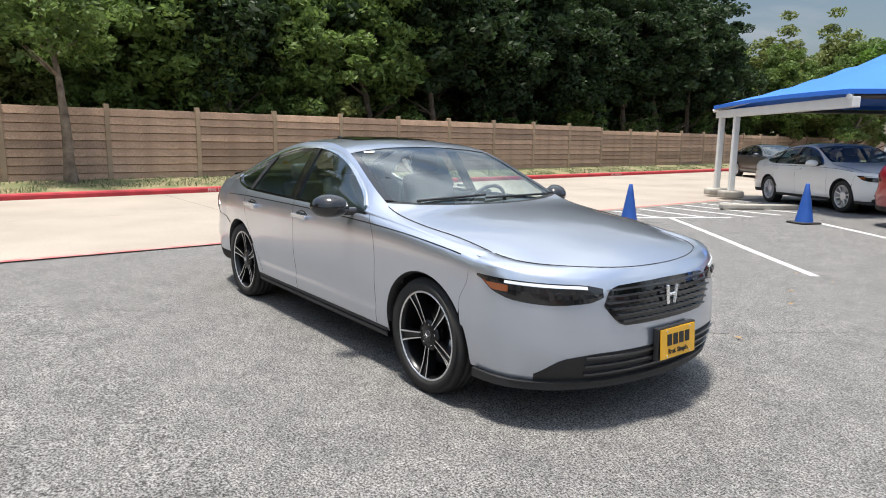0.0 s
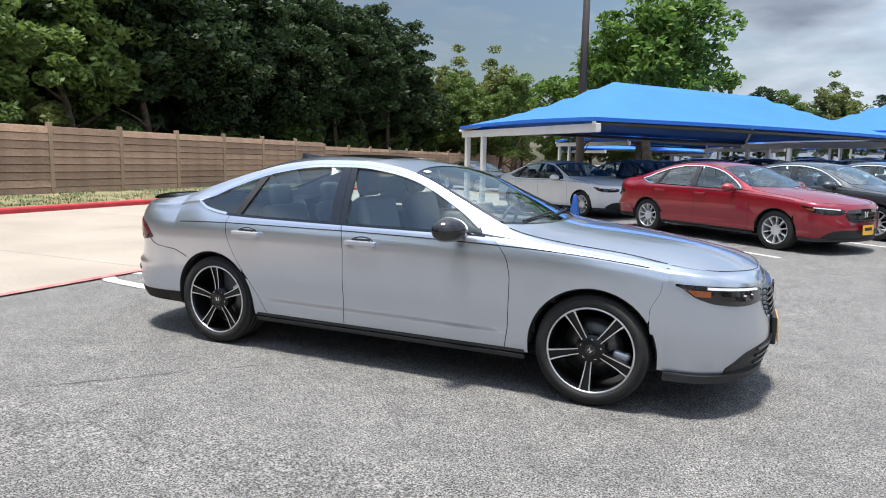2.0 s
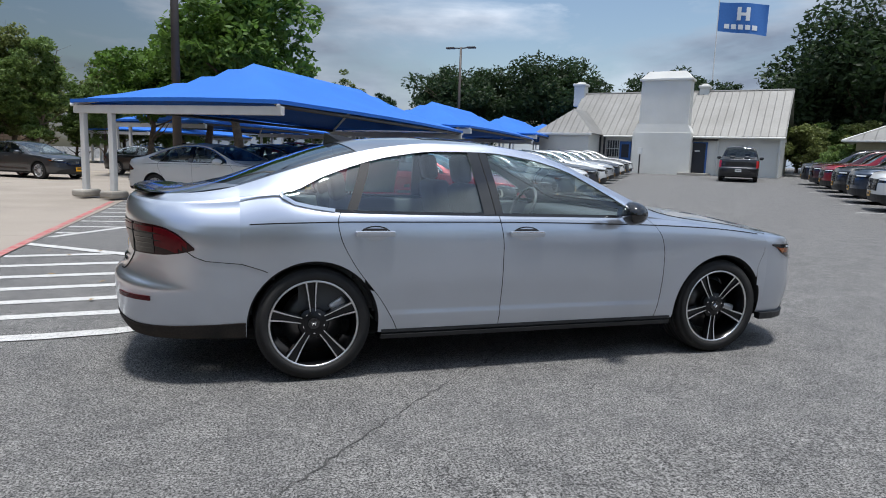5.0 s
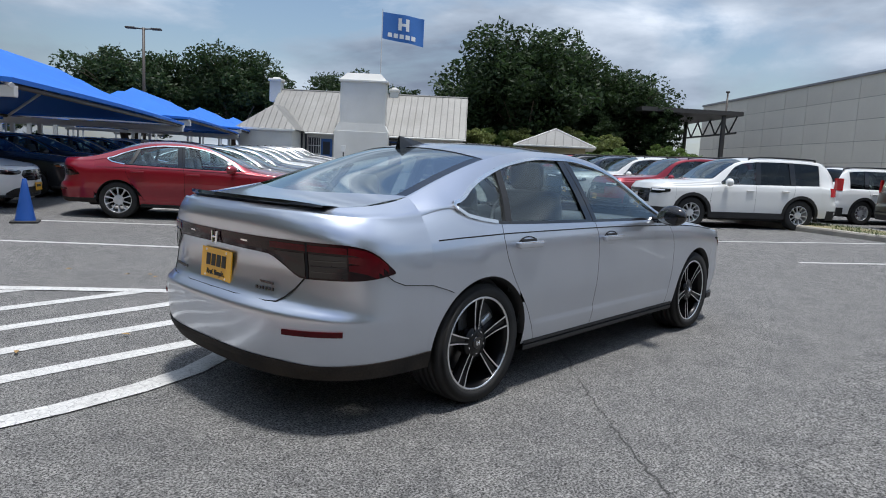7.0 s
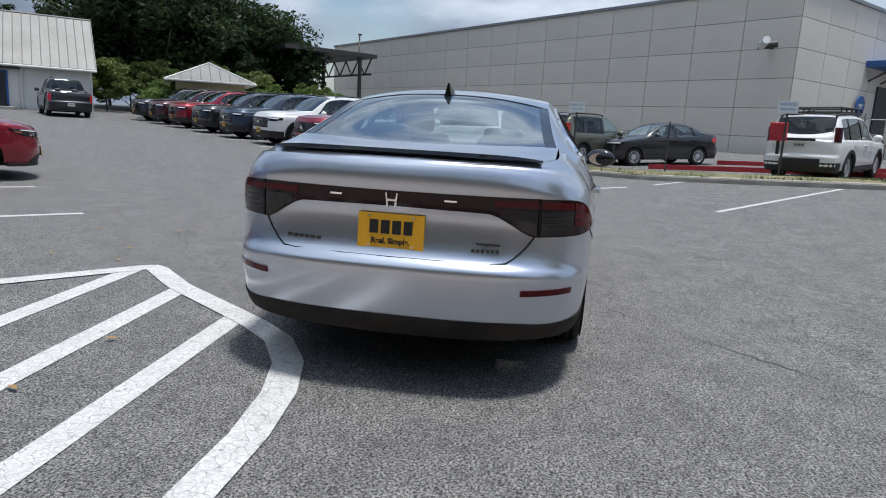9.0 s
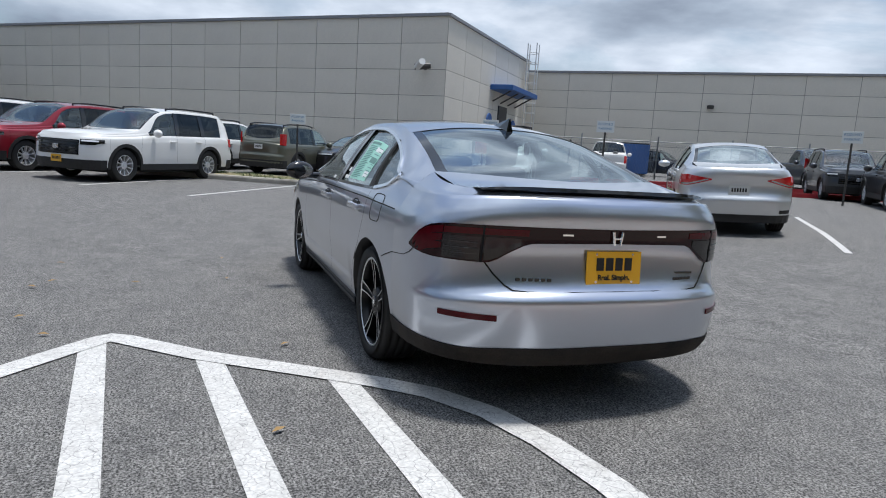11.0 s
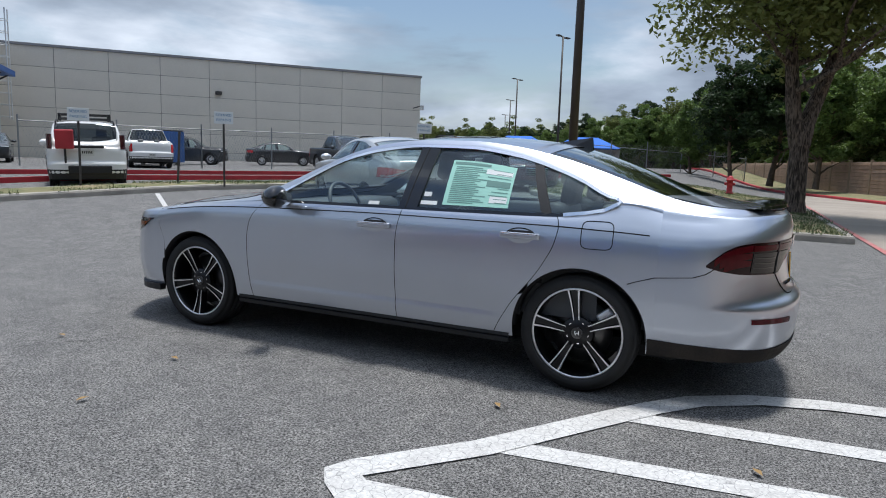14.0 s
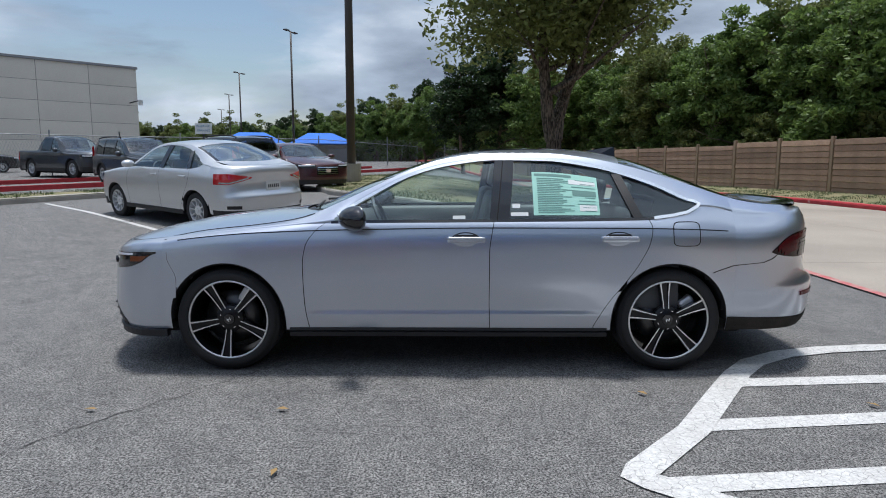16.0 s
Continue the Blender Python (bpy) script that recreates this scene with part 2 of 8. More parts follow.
def crack_paint(m, bare):
    """Shrinkage cracks and worn-through specks in painted lines."""
    nt = m.node_tree
    bsdf = nt.nodes["Principled BSDF"]
    src = bsdf.inputs["Base Color"].links[0].from_socket
    tc = nt.nodes.new("ShaderNodeTexCoord")
    wob = nt.nodes.new("ShaderNodeTexNoise")
    wob.inputs["Scale"].default_value = 14
    nt.links.new(tc.outputs["Object"], wob.inputs["Vector"])
    off = nt.nodes.new("ShaderNodeMix")
    off.data_type = "VECTOR"
    off.inputs["Factor"].default_value = 0.06
    nt.links.new(tc.outputs["Object"], off.inputs[4])
    nt.links.new(wob.outputs["Color"], off.inputs[5])
    vor = nt.nodes.new("ShaderNodeTexVoronoi")
    vor.feature = "DISTANCE_TO_EDGE"
    vor.inputs["Scale"].default_value = 19
    nt.links.new(off.outputs[1], vor.inputs["Vector"])
    edge = nt.nodes.new("ShaderNodeMapRange")
    for k, v in (("From Min", 0.006), ("From Max", 0.035), ("To Min", 0.6), ("To Max", 0.0)):
        edge.inputs[k].default_value = v
    nt.links.new(vor.outputs["Distance"], edge.inputs["Value"])
    wear = nt.nodes.new("ShaderNodeTexNoise")
    wear.inputs["Scale"].default_value, wear.inputs["Detail"].default_value = 40, 6
    nt.links.new(tc.outputs["Object"], wear.inputs["Vector"])
    bare_f = nt.nodes.new("ShaderNodeMapRange")
    for k, v in (("From Min", 0.66), ("From Max", 0.72), ("To Min", 0.0), ("To Max", 0.7)):
        bare_f.inputs[k].default_value = v
    nt.links.new(wear.outputs["Fac"], bare_f.inputs["Value"])
    mx = nt.nodes.new("ShaderNodeMath")
    mx.operation = "MAXIMUM"
    nt.links.new(edge.outputs["Result"], mx.inputs[0])
    nt.links.new(bare_f.outputs["Result"], mx.inputs[1])
    c = nt.nodes.new("ShaderNodeMix")
    c.data_type = "RGBA"
    c.inputs["B"].default_value = (*bare, 1)
    nt.links.new(mx.outputs["Value"], c.inputs["Factor"])
    nt.links.new(src, c.inputs["A"])
    nt.links.new(c.outputs["Result"], bsdf.inputs["Base Color"])


crack_paint(WHITE_LINE, (0.13, 0.13, 0.13))
YELLOW_LINE = material("yellow_line_paint", (0.55, 0.42, 0.15), 0.7, var=0.4, scale=4.0, tint=(0.45, 0.38, 0.25))
GRASS_SOIL = material("turf_soil", (0.11, 0.13, 0.05), 0.95, var=0.6, scale=1.6, tint=(0.26, 0.21, 0.12), fine=0.25, fine_scale=50, bump=0.02, bump_scale=30)
BLADE = material("grass_blade", (0.10, 0.13, 0.05), 0.7, island=0.5)
FENCE = material("fence_plank", (0.42, 0.28, 0.19), 0.8, var=0.45, scale=2.2, tint=(0.31, 0.205, 0.14), fine=0.2, fine_scale=30, bump=0.008, bump_scale=24, per_object=0.26)
FENCE_POST = material("fence_post", (0.39, 0.285, 0.19), 0.8, var=0.3, scale=3, fine=0.12, bump=0.004, per_object=0.10)
BARK = material("bark", (0.16, 0.12, 0.085), 0.95, var=0.5, scale=6, fine=0.3, fine_scale=25, bump=0.03, bump_scale=14)
BARK_RIDGED = bark_material("ridged_bark", (0.03, 0.022, 0.017), (0.20, 0.155, 0.12))
BARK_PALE = material("bark_pale", (0.24, 0.19, 0.14), 0.95, var=0.6, scale=5, tint=(0.09, 0.065, 0.05), fine=0.2, bump=0.02, bump_scale=16)


def leaf_material(name, color, spread=0.4):
    m = material(name, color, 0.55, island=spread, spec=0.35)
    nt = m.node_tree
    bsdf = nt.nodes["Principled BSDF"]
    tl = nt.nodes.new("ShaderNodeBsdfTranslucent")
    src = bsdf.inputs["Base Color"].links[0].from_socket
    nt.links.new(src, tl.inputs["Color"])
    mx = nt.nodes.new("ShaderNodeMixShader")
    mx.inputs["Fac"].default_value = 0.42
    out = nt.nodes["Material Output"]
    nt.links.new(bsdf.outputs["BSDF"], mx.inputs[1])
    nt.links.new(tl.outputs["BSDF"], mx.inputs[2])
    nt.links.new(mx.outputs["Shader"], out.inputs["Surface"])
    return m


LEAF = leaf_material("leaf_green", (0.13, 0.195, 0.050))
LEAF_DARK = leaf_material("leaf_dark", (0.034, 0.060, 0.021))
LEAF_BRIGHT = leaf_material("leaf_bright", (0.10, 0.18, 0.03))
LEAF_OLIVE = leaf_material("leaf_olive", (0.165, 0.195, 0.06))
BLUE_CLOTH = material("blue_shade_cloth", (0.020, 0.15, 0.60), 0.75, var=0.12, scale=0.8, fine=0.04, fine_scale=200)
STEEL_WHITE = material("white_painted_steel", (0.70, 0.70, 0.68), 0.45, var=0.1, scale=3)
STEEL_DARK = material("dark_painted_steel", (0.06, 0.055, 0.05), 0.5, var=0.2, scale=3)
POLE_BROWN = material("bronze_pole", (0.07, 0.055, 0.045), 0.5, var=0.2, scale=2)
WALL_GREY = material("tilt_wall_paint", (0.76, 0.71, 0.62), 0.85, var=0.14, scale=0.25, fine=0.05, fine_scale=20, per_object=0.025)
JOINT = material("wall_joint", (0.24, 0.22, 0.19), 0.9)
COPING = material("grey_coping", (0.30, 0.30, 0.31), 0.5, metal=0.4)
BLUE_PAINT = material("blue_painted_metal", (0.035, 0.12, 0.36), 0.5, var=0.15, scale=2)
WHITE_PAINT = material("white_wall_paint", (0.72, 0.71, 0.66), 0.8, var=0.12, scale=0.7, fine=0.05, bump=0.003, bump_scale=30)
ROOF_METAL = material("standing_seam_metal", (0.25, 0.245, 0.228), 0.55, metal=0.2, var=0.35, scale=0.5, tint=(0.19, 0.183, 0.168), fine=0.06, fine_scale=8)
DARK_OPENING = material("dark_door_paint", (0.02, 0.022, 0.03), 0.4)
CONE_BLUE = material("cone_blue_plastic", (0.012, 0.075, 0.32), 0.5, var=0.15, scale=6)
RUBBER = material("black_rubber", (0.018, 0.018, 0.019), 0.8, var=0.3, scale=12, tint=(0.04, 0.038, 0.035), bump=0.001, bump_scale=150)
CHAIN = material("galvanised_steel", (0.30, 0.31, 0.31), 0.5, metal=0.7)


# ---- mesh helpers ----
def mesh_of(name, verts, faces, mat=None, smooth=False):
    me = bpy.data.meshes.new(name)
    me.from_pydata([tuple(v) for v in verts], [], [tuple(f) for f in faces])
    if mat:
        me.materials.append(mat)
    if smooth:
        me.shade_smooth()
    me.update()
    return me


def part(name, bm, mat, parent=None, label="", smooth=False):
    """Links a bmesh (or a ready mesh) as ONE mesh object under a thing or a part."""
    if isinstance(bm, bmesh.types.BMesh):
        me = bpy.data.meshes.new(name)
        bmesh.ops.recalc_face_normals(bm, faces=bm.faces)
        bm.to_mesh(me)
        bm.free()
        if mat:
            me.materials.append(mat)
        if smooth:
            me.shade_smooth()
    else:
        me = bm
        if mat and not me.materials:
            me.materials.append(mat)
    ob = new(name, me)
    if parent:
        ob.parent = parent
    if label:
        ob["label"] = label
    return ob


def thing(name, label, category, m=None, group="", kind=""):
    ob = new(name)
    ob.empty_display_size = 0.2
    if m is not None:
        ob.matrix_basis = m
    return tagged(ob, label, category, group, kind)


def add_box(bm, c, size, m=None, bevel=0.0):
    r = bmesh.ops.create_cube(bm, size=1.0)
    bmesh.ops.scale(bm, vec=size, verts=r["verts"])
    if bevel:
        es = list({e for v in r["verts"] for e in v.link_edges})
        rb = bmesh.ops.bevel(bm, geom=es, offset=bevel, segments=2, affect="EDGES", profile=0.5)
        vs = list({v for f in rb["faces"] for v in f.verts} | {v for v in r["verts"] if v.is_valid})
    else:
        vs = r["verts"]
    bmesh.ops.translate(bm, vec=c, verts=vs)
    if m is not None:
        bmesh.ops.transform(bm, matrix=m, verts=vs)
    return vs


def add_tube(bm, a, b, r0, r1=None, seg=10, caps=True):
    a, b = Vector(a), Vector(b)
    d = b - a
    r = bmesh.ops.create_cone(bm, cap_ends=caps, segments=seg, radius1=r0, radius2=r0 if r1 is None else r1, depth=d.length)
    m = Matrix.Translation((a + b) / 2) @ d.to_track_quat("Z", "Y").to_matrix().to_4x4()
    bmesh.ops.transform(bm, matrix=m, verts=r["verts"])
    return r["verts"]


def box_bm(c, size, bevel=0.0):
    bm = bmesh.new()
    add_box(bm, c, size, bevel=bevel)
    return bm


def tube_bm(a, b, r0, r1=None, seg=12):
    bm = bmesh.new()
    add_tube(bm, a, b, r0, r1, seg)
    return bm


def smoothstep(a, b, x):
    t = min(1.0, max(0.0, (x - a) / (b - a)))
    return t * t * (3 - 2 * t)


def ground_z(x, y):
    """The lot lies in a shallow dip round the car and climbs towards the road and the building."""
    wx = smoothstep(-4.5, 2.5, x)
    s = max(0.0, -y - 2.6)
    rise = 0.055 * min(s, 5.5) + 0.02 * max(0.0, min(s, 60) - 5.5)
    z = wx * rise
    z += 0.016 * max(0.0, min(x, 60) - 5.0) * smoothstep(-30, 5, y)
    z += 0.018 * max(0.0, min(y, 45) - 5.5) * smoothstep(-5, 2, x)
    return z

# ---- ground ----
def sheet(name, xs, ys, mat, lift=0.0, kind="structure", label="", category="ground", keep=None):
    verts, faces = [], []
    for x in xs:
        for y in ys:
            verts.append((x, y, ground_z(x, y) + lift))
    n = len(ys)
    for i in range(len(xs) - 1):
        for j in range(n - 1):
            faces.append((i * n + j, (i + 1) * n + j, (i + 1) * n + j + 1, i * n + j + 1))
    ob = new(name, mesh_of(name, verts, faces, mat, True))
    return tagged(ob, label, category, kind=kind)


def steps(a, b, d):
    n = max(1, int(round((b - a) / d)))
    return [a + (b - a) * i / n for i in range(n + 1)]


xs = [-900, -300, -120, -60, -30] + steps(-20, 30, 1.0) + steps(34, 80, 6) + [120, 300, 900]
ys = [-900, -300, -120, -80] + steps(-60, -34, 4) + steps(-30, 30, 1.0) + steps(34, 80, 6) + [120, 300, 900]
sheet("ground", xs, ys, ASPHALT, 0.0, label="worn grey asphalt with pale stones and hairline cracks", category="ground")


def kerb_x(y):
    return -12.6 - 0.05 * y + 0.24 * math.sqrt(max(0.0, -y - 16) ** 2 + 1) * (0.0 if y > -16 else 1.0) - (0.24 if y <= -16 else 0.0)


def strip_on_ground(name, pts, width, mat, lift=0.006, label="", category="line", thick=0.0, closed=False):
    """A painted band of even width along a line of points, laid on the ground."""
    P = [Vector((p[0], p[1])) for p in pts]
    dense = []
    for i in range(len(P) - 1 + int(closed)):
        a, b = P[i], P[(i + 1) % len(P)]
        k = max(1, int((b - a).length / 0.5))
        dense += [a.lerp(b, j / k) for j in range(k)]
    if not closed:
        dense.append(P[-1])
    n = len(dense)
    verts, faces = [], []
    for i, p in enumerate(dense):
        if closed:
            d = dense[(i + 1) % n] - dense[i - 1]
        else:
            d = dense[min(n - 1, i + 1)] - dense[max(0, i - 1)]
        d = d.normalized()
        nrm = Vector((-d.y, d.x)) * width / 2
        for q in (p + nrm, p - nrm):
            verts.append((q.x, q.y, ground_z(q.x, q.y) + lift))
    for i in range(n if closed else n - 1):
        a, b = 2 * i, 2 * ((i + 1) % n)
        faces.append((a, a + 1, b + 1, b))
    ob = new(name, mesh_of(name, verts, faces, mat))
    return tagged(ob, label, category, kind="structure")


# the concrete lane along the fence, in slabs with open joints
lane = thing("lane", "pale tan concrete driving lane in slabs beside the fence", "road", kind="structure")
for i, y0 in enumerate(steps(-66, 78, 4.8)[:-1]):
    y1 = y0 + 4.79
    for j in range(2):
        def lx(y, f):
            return (kerb_x(y) + 0.0) * (1 - f) + -4.42 * f
        f0, f1 = j * 0.5, j * 0.5 + 0.499
        v = [(lx(y0, f0), y0, 0.012), (lx(y0, f1), y0, 0.012), (lx(y1, f1), y1, 0.012), (lx(y1, f0), y1, 0.012)]
        v += [(a, b, -0.05) for a, b, c in v]
        f = [(0, 1, 2, 3), (0, 4, 5, 1), (1, 5, 6, 2), (2, 6, 7, 3), (3, 7, 4, 0)]
        part("slab", mesh_of("slab", v, f, CONCRETE), None, lane)
strip_on_ground("red_line", [(-4.38, -60), (-4.38, -8), (-4.40, 0), (-4.62, 12.6)], 0.11, RED_LINE, 0.018, "faded red fire lane line at the lane edge")


def extrude_path(name, pts, profile, mat, label, category, kind="structure", closed=False):
    """Sweeps a cross-section (offset to the left of travel, height over ground) along a line."""
    P = [Vector((p[0], p[1])) for p in pts]
    dense = []
    for i in range(len(P) - 1 + int(closed)):
        a, b = P[i], P[(i + 1) % len(P)]
        k = max(1, int((b - a).length / 1.0))
        dense += [a.lerp(b, j / k) for j in range(k)]
    if not closed:
        dense.append(P[-1])
    n, m = len(dense), len(profile)
    verts, faces = [], []
    for i, p in enumerate(dense):
        d = (dense[(i + 1) % n] - dense[i - 1]) if closed else (dense[min(n - 1, i + 1)] - dense[max(0, i - 1)])
        d = d.normalized()
        nl = Vector((-d.y, d.x))
        for o, h in profile:
            q = p + nl * o
            verts.append((q.x, q.y, ground_z(p.x, p.y) + h))
    for i in range(n if closed else n - 1):
        for j in range(m - 1):
            a, b = i * m + j, ((i + 1) % n) * m + j
            faces.append((a, b, b + 1, a + 1))
    return tagged(new(name, mesh_of(name, verts, faces, mat)), label, category, kind=kind)


KERB_PROFILE = [(0, -0.05), (0.0, 0.10), (0.015, 0.135), (0.04, 0.15), (0.15, 0.15), (0.15, -0.05)]
WAVE = [(kerb_x(y), y) for y in steps(-70, 62, 2.0)]
extrude_path("fire_kerb", WAVE, KERB_PROFILE, RED_KERB, "bright red painted fire lane kerb with worn edges", "kerb")
extrude_path("verge", [(x - 0.15, y) for x, y in WAVE], [(0, 0.13), (0.6, 0.17), (1.6, 0.21), (3.2, 0.26), (7, 0.3), (30, 0.4)], GRASS_SOIL, "thin patchy grass verge along the fence", "verge")


# ---- fence along the lane ----
def fence_x(y):
    return kerb_x(y) - 2.9


def build_fence():
    f = thing("fence", "brown wood-look plank fence with posts, sunlit in patches", "fence", kind="structure")
    pitch = 2.44
    board = None
    heights = 9
    rng = random.Random(4)
    y = -58.0 - 2.44 * 4
    k = 0
    far_v, far_f = [], []
    nearest = [(abs(-58 - 2.44 * 4 + pitch * i + 1.2 - 2.0)) for i in range(50)]
    limit = sorted(nearest)[33]
    while y < 62:
        x0, x1 = fence_x(y), fence_x(y + pitch)
        top = 2.16 if -26 < y < 22.5 else (2.0 if y >= 22.5 else 2.05)
        base = 0.2
        a = math.degrees(math.atan2(x0 - x1, pitch))
        if board is None:
            bm = bmesh.new()
            h = 2.0 / heights
            add_box(bm, (0, 0, 0), (0.05, pitch - 0.12, h * 0.95), bevel=0.010)
            for v in bm.verts:
                v.co.x += 0.034 * (0.5 - v.co.z / h)
            me = bpy.data.meshes.new("board")
            bm.to_mesh(me)
            bm.free()
            me.materials.append(FENCE)
            board = me
            pm = bmesh.new()
            add_box(pm, (0, 0, 1.12), (0.14, 0.13, 2.26), bevel=0.012)
            post = bpy.data.meshes.new("post")
            pm.to_mesh(post)
            pm.free()
            post.materials.append(FENCE_POST)
        po = new("post", post)
        po.parent = f
        po.matrix_basis = pose(x0, y, top - 2.14, 0, 0, a)
        near = abs(y + 1.2 - 2.0) <= limit
        for j in range(heights):
            z = base + (j + 0.5) * (top - base) / heights
            m = pose((x0 + x1) / 2, y + pitch / 2, z, 0, 0, a + rng.uniform(-0.25, 0.25)) @ Matrix.Diagonal((1, 1, (top - base) / 2.0, 1))
            if near:
                b = new("board", board)
                b.parent = f
                b.matrix_basis = m
            else:
                o = len(far_v)
                far_v += [m @ v.co for v in board.vertices]
                far_f += [tuple(o + i for i in p.vertices) for p in board.polygons]
        y += pitch
    tagged(part("boards_far", mesh_of("boards_far", far_v, far_f, FENCE), None, f), kind="stuff")


build_fence()


# ---- painted marks ----
def white(pts, w=0.1, closed=False, label="worn white painted parking line on asphalt", lift=0.0045):
    return strip_on_ground("painted_line", pts, w, WHITE_LINE, lift, label, "line", closed=closed)


# the hatched no-parking island behind the car: rounded nose, a corner and diagonal stripes
ARC = [(-4.55, 0.62), (-4.2, 0.42), (-3.6, 0.34), (-3.1, 0.36), (-2.7, 0.42), (-2.35, 0.53), (-2.05, 0.72), (-1.85, 0.95), (-1.7, 1.16)]
ISLAND = ARC + [(-1.24, 1.83), (-0.851, 2.26), (-0.815, 2.318), (-0.86, 2.368), (-1.5, 2.86), (-2.1, 3.35), (-3.2, 4.2), (-4.5, 5.2)]
white(ISLAND, 0.155, label="cracked white border of the hatched island", lift=0.0075)
for a, b in [((-1.70, 1.13), (-4.4, 0.90)), ((-1.26, 1.78), (-4.4, 1.43)), ((-0.92, 2.40), (-4.4, 2.03)), ((-1.62, 2.96), (-4.4, 2.66)), ((-2.4, 3.58), (-4.4, 3.36)), ((-3.2, 4.22), (-4.4, 4.08))]:
    white([a, b], 0.14, label="white diagonal stripe of the hatched island")
white([(-4.35, 5.9), (-2.3, 9.1)], 0.12, label="white border of the hatched walkway")
for k in range(9):
    y0 = 6.35 + 0.78 * k
    x0 = min(-1.9, -4.35 + 0.64 * (y0 - 5.9))
    white([(x0, y0), (-4.4, y0 + 0.18 * (x0 + 4.4))], 0.12, label="white stripe of the hatched walkway")
white([(1.2, 4.57), (-2.9, 8.0)], 0.1)
white([(2.82, 6.67), (-1.05, 9.6)], 0.1)
for a, b in (((9.05, 2.0), (15.2, -2.2)), ((7.5, -0.2), (13.2, -4.7)), ((6.1, -3.3), (10.7, -6.9)), ((3.75, -4.9), (9.3, -10.0)), ((1.3, -6.6), (5.3, -10.2))):
    white([a, b], 0.1)
for k in range(1, 6):
    white([(2.82 + 1.785 * k, 6.67 + 2.285 * k), (-0.6 + 1.785 * k, 9.2 + 2.285 * k)], 0.1)
for k in range(6):
    white([(10.6 + 2.03 * k, 4.2 + 2.41 * k), (15.0 + 2.03 * k, 1.1 + 2.41 * k)], 0.1)
for k in range(3):
    strip_on_ground("yellow_line", [(-12.6 + 1.2 * k, 26 + 4 * k), (-7.5, 24.2 + 4 * k)], 0.1, YELLOW_LINE, 0.02, "faded yellow line on the concrete lane")

# grass island with the big tree, and the strip in front of the parked cars by the road
TREE_ISLAND = [(-4.1, -9.5), (-3.0, -9.15), (-1.4, -9.3), (0.2, -10.2), (1.9, -11.7), (3.4, -13.6), (4.2, -15.8), (4.6, -19), (3.6, -24), (-0.5, -27), (-4.1, -26)]
STRIP = [(15.2, 4.2), (13.2, -0.4), (11.6, -4.8), (10.4, -8.6), (8.7, -12.4), (9.6, -13.2), (11.7, -9.2), (13.0, -5.0), (14.6, -0.8), (16.4, 3.8)]


def kerbed(name, pts, label):
    c = Vector((sum(p[0] for p in pts) / len(pts), sum(p[1] for p in pts) / len(pts)))
    area = sum(pts[i - 1][0] * pts[i][1] - pts[i][0] * pts[i - 1][1] for i in range(len(pts)))
    order = pts if area > 0 else pts[::-1]
    extrude_path(name + "_kerb", order, KERB_PROFILE, KERB, "pale grey concrete kerb round a grass island", "kerb", closed=True)
    dense = []
    for i in range(len(order)):
        a, b = Vector(order[i]), Vector(order[(i + 1) % len(order)])
        dense += [a.lerp(b, j / 3) for j in range(3)]
    verts, faces = [], []
    rings = [1.0, 0.8, 0.55, 0.3]
    for s in rings:
        for p in dense:
            q = c.lerp(p, s * 0.985)
            verts.append((q.x, q.y, ground_z(q.x, q.y) + 0.13 + 0.07 * (1 - s)))
    n = len(dense)
    for r in range(len(rings) - 1):
        for i in range(n):
            a, b = r * n + i, r * n + (i + 1) % n
            faces.append((a, b, b + n, a + n))
    faces.append(tuple((len(rings) - 1) * n + i for i in range(n)))
    tagged(new(name, mesh_of(name, verts, faces, GRASS_SOIL, True)), label, "verge", kind="structure")
    return dense, c


kerbed("tree_island", TREE_ISLAND, "dry patchy grass island under the big tree")
kerbed("grass_strip", STRIP, "narrow strip of dry grass between kerbs")


def scatter_grass(name, count, box, test, seed, lift):
    rng = random.Random(seed)
    verts, faces = [], []
    while len(faces) < count:
        x, y = rng.uniform(box[0], box[1]), rng.uniform(box[2], box[3])
        if not test(x, y) or noise.noise(Vector((x * 0.9, y * 0.9, 3))) < -0.15:
            continue
        z = ground_z(x, y) + lift(x, y)
        a, h = rng.uniform(0, 6.28), rng.uniform(0.03, 0.09)
        w = 0.012
        dx, dy = math.cos(a) * w, math.sin(a) * w
        lx, ly = rng.uniform(-0.05, 0.05), rng.uniform(-0.05, 0.05)
        o = len(verts)
        verts += [(x - dx, y - dy, z), (x + dx, y + dy, z), (x + lx, y + ly, z + h)]
        faces.append((o, o + 1, o + 2))
    tagged(new(name, mesh_of(name, verts, faces, BLADE)), "short dry grass blades", "grass", kind="stuff")


def inside(poly, x, y):
    c = False
    for i in range(len(poly)):
        (x0, y0), (x1, y1) = poly[i - 1], poly[i]
        if (y0 > y) != (y1 > y) and x < (x1 - x0) * (y - y0) / (y1 - y0) + x0:
            c = not c
    return c


scatter_grass("verge_grass", 17000, (-19, -11, -34, 34), lambda x, y: kerb_x(y) - 3.0 < x < kerb_x(y) - 0.2, 2, lambda x, y: 0.14 + 0.035 * (kerb_x(y) - x) - ground_z(x, y))
scatter_grass("island_grass", 16000, (-4.2, 4.7, -27, -9), lambda x, y: inside(TREE_ISLAND, x, y), 3, lambda x, y: 0.14)
scatter_grass("strip_grass", 5000, (8, 17, -14, 5), lambda x, y: inside(STRIP, x, y), 5, lambda x, y: 0.14)

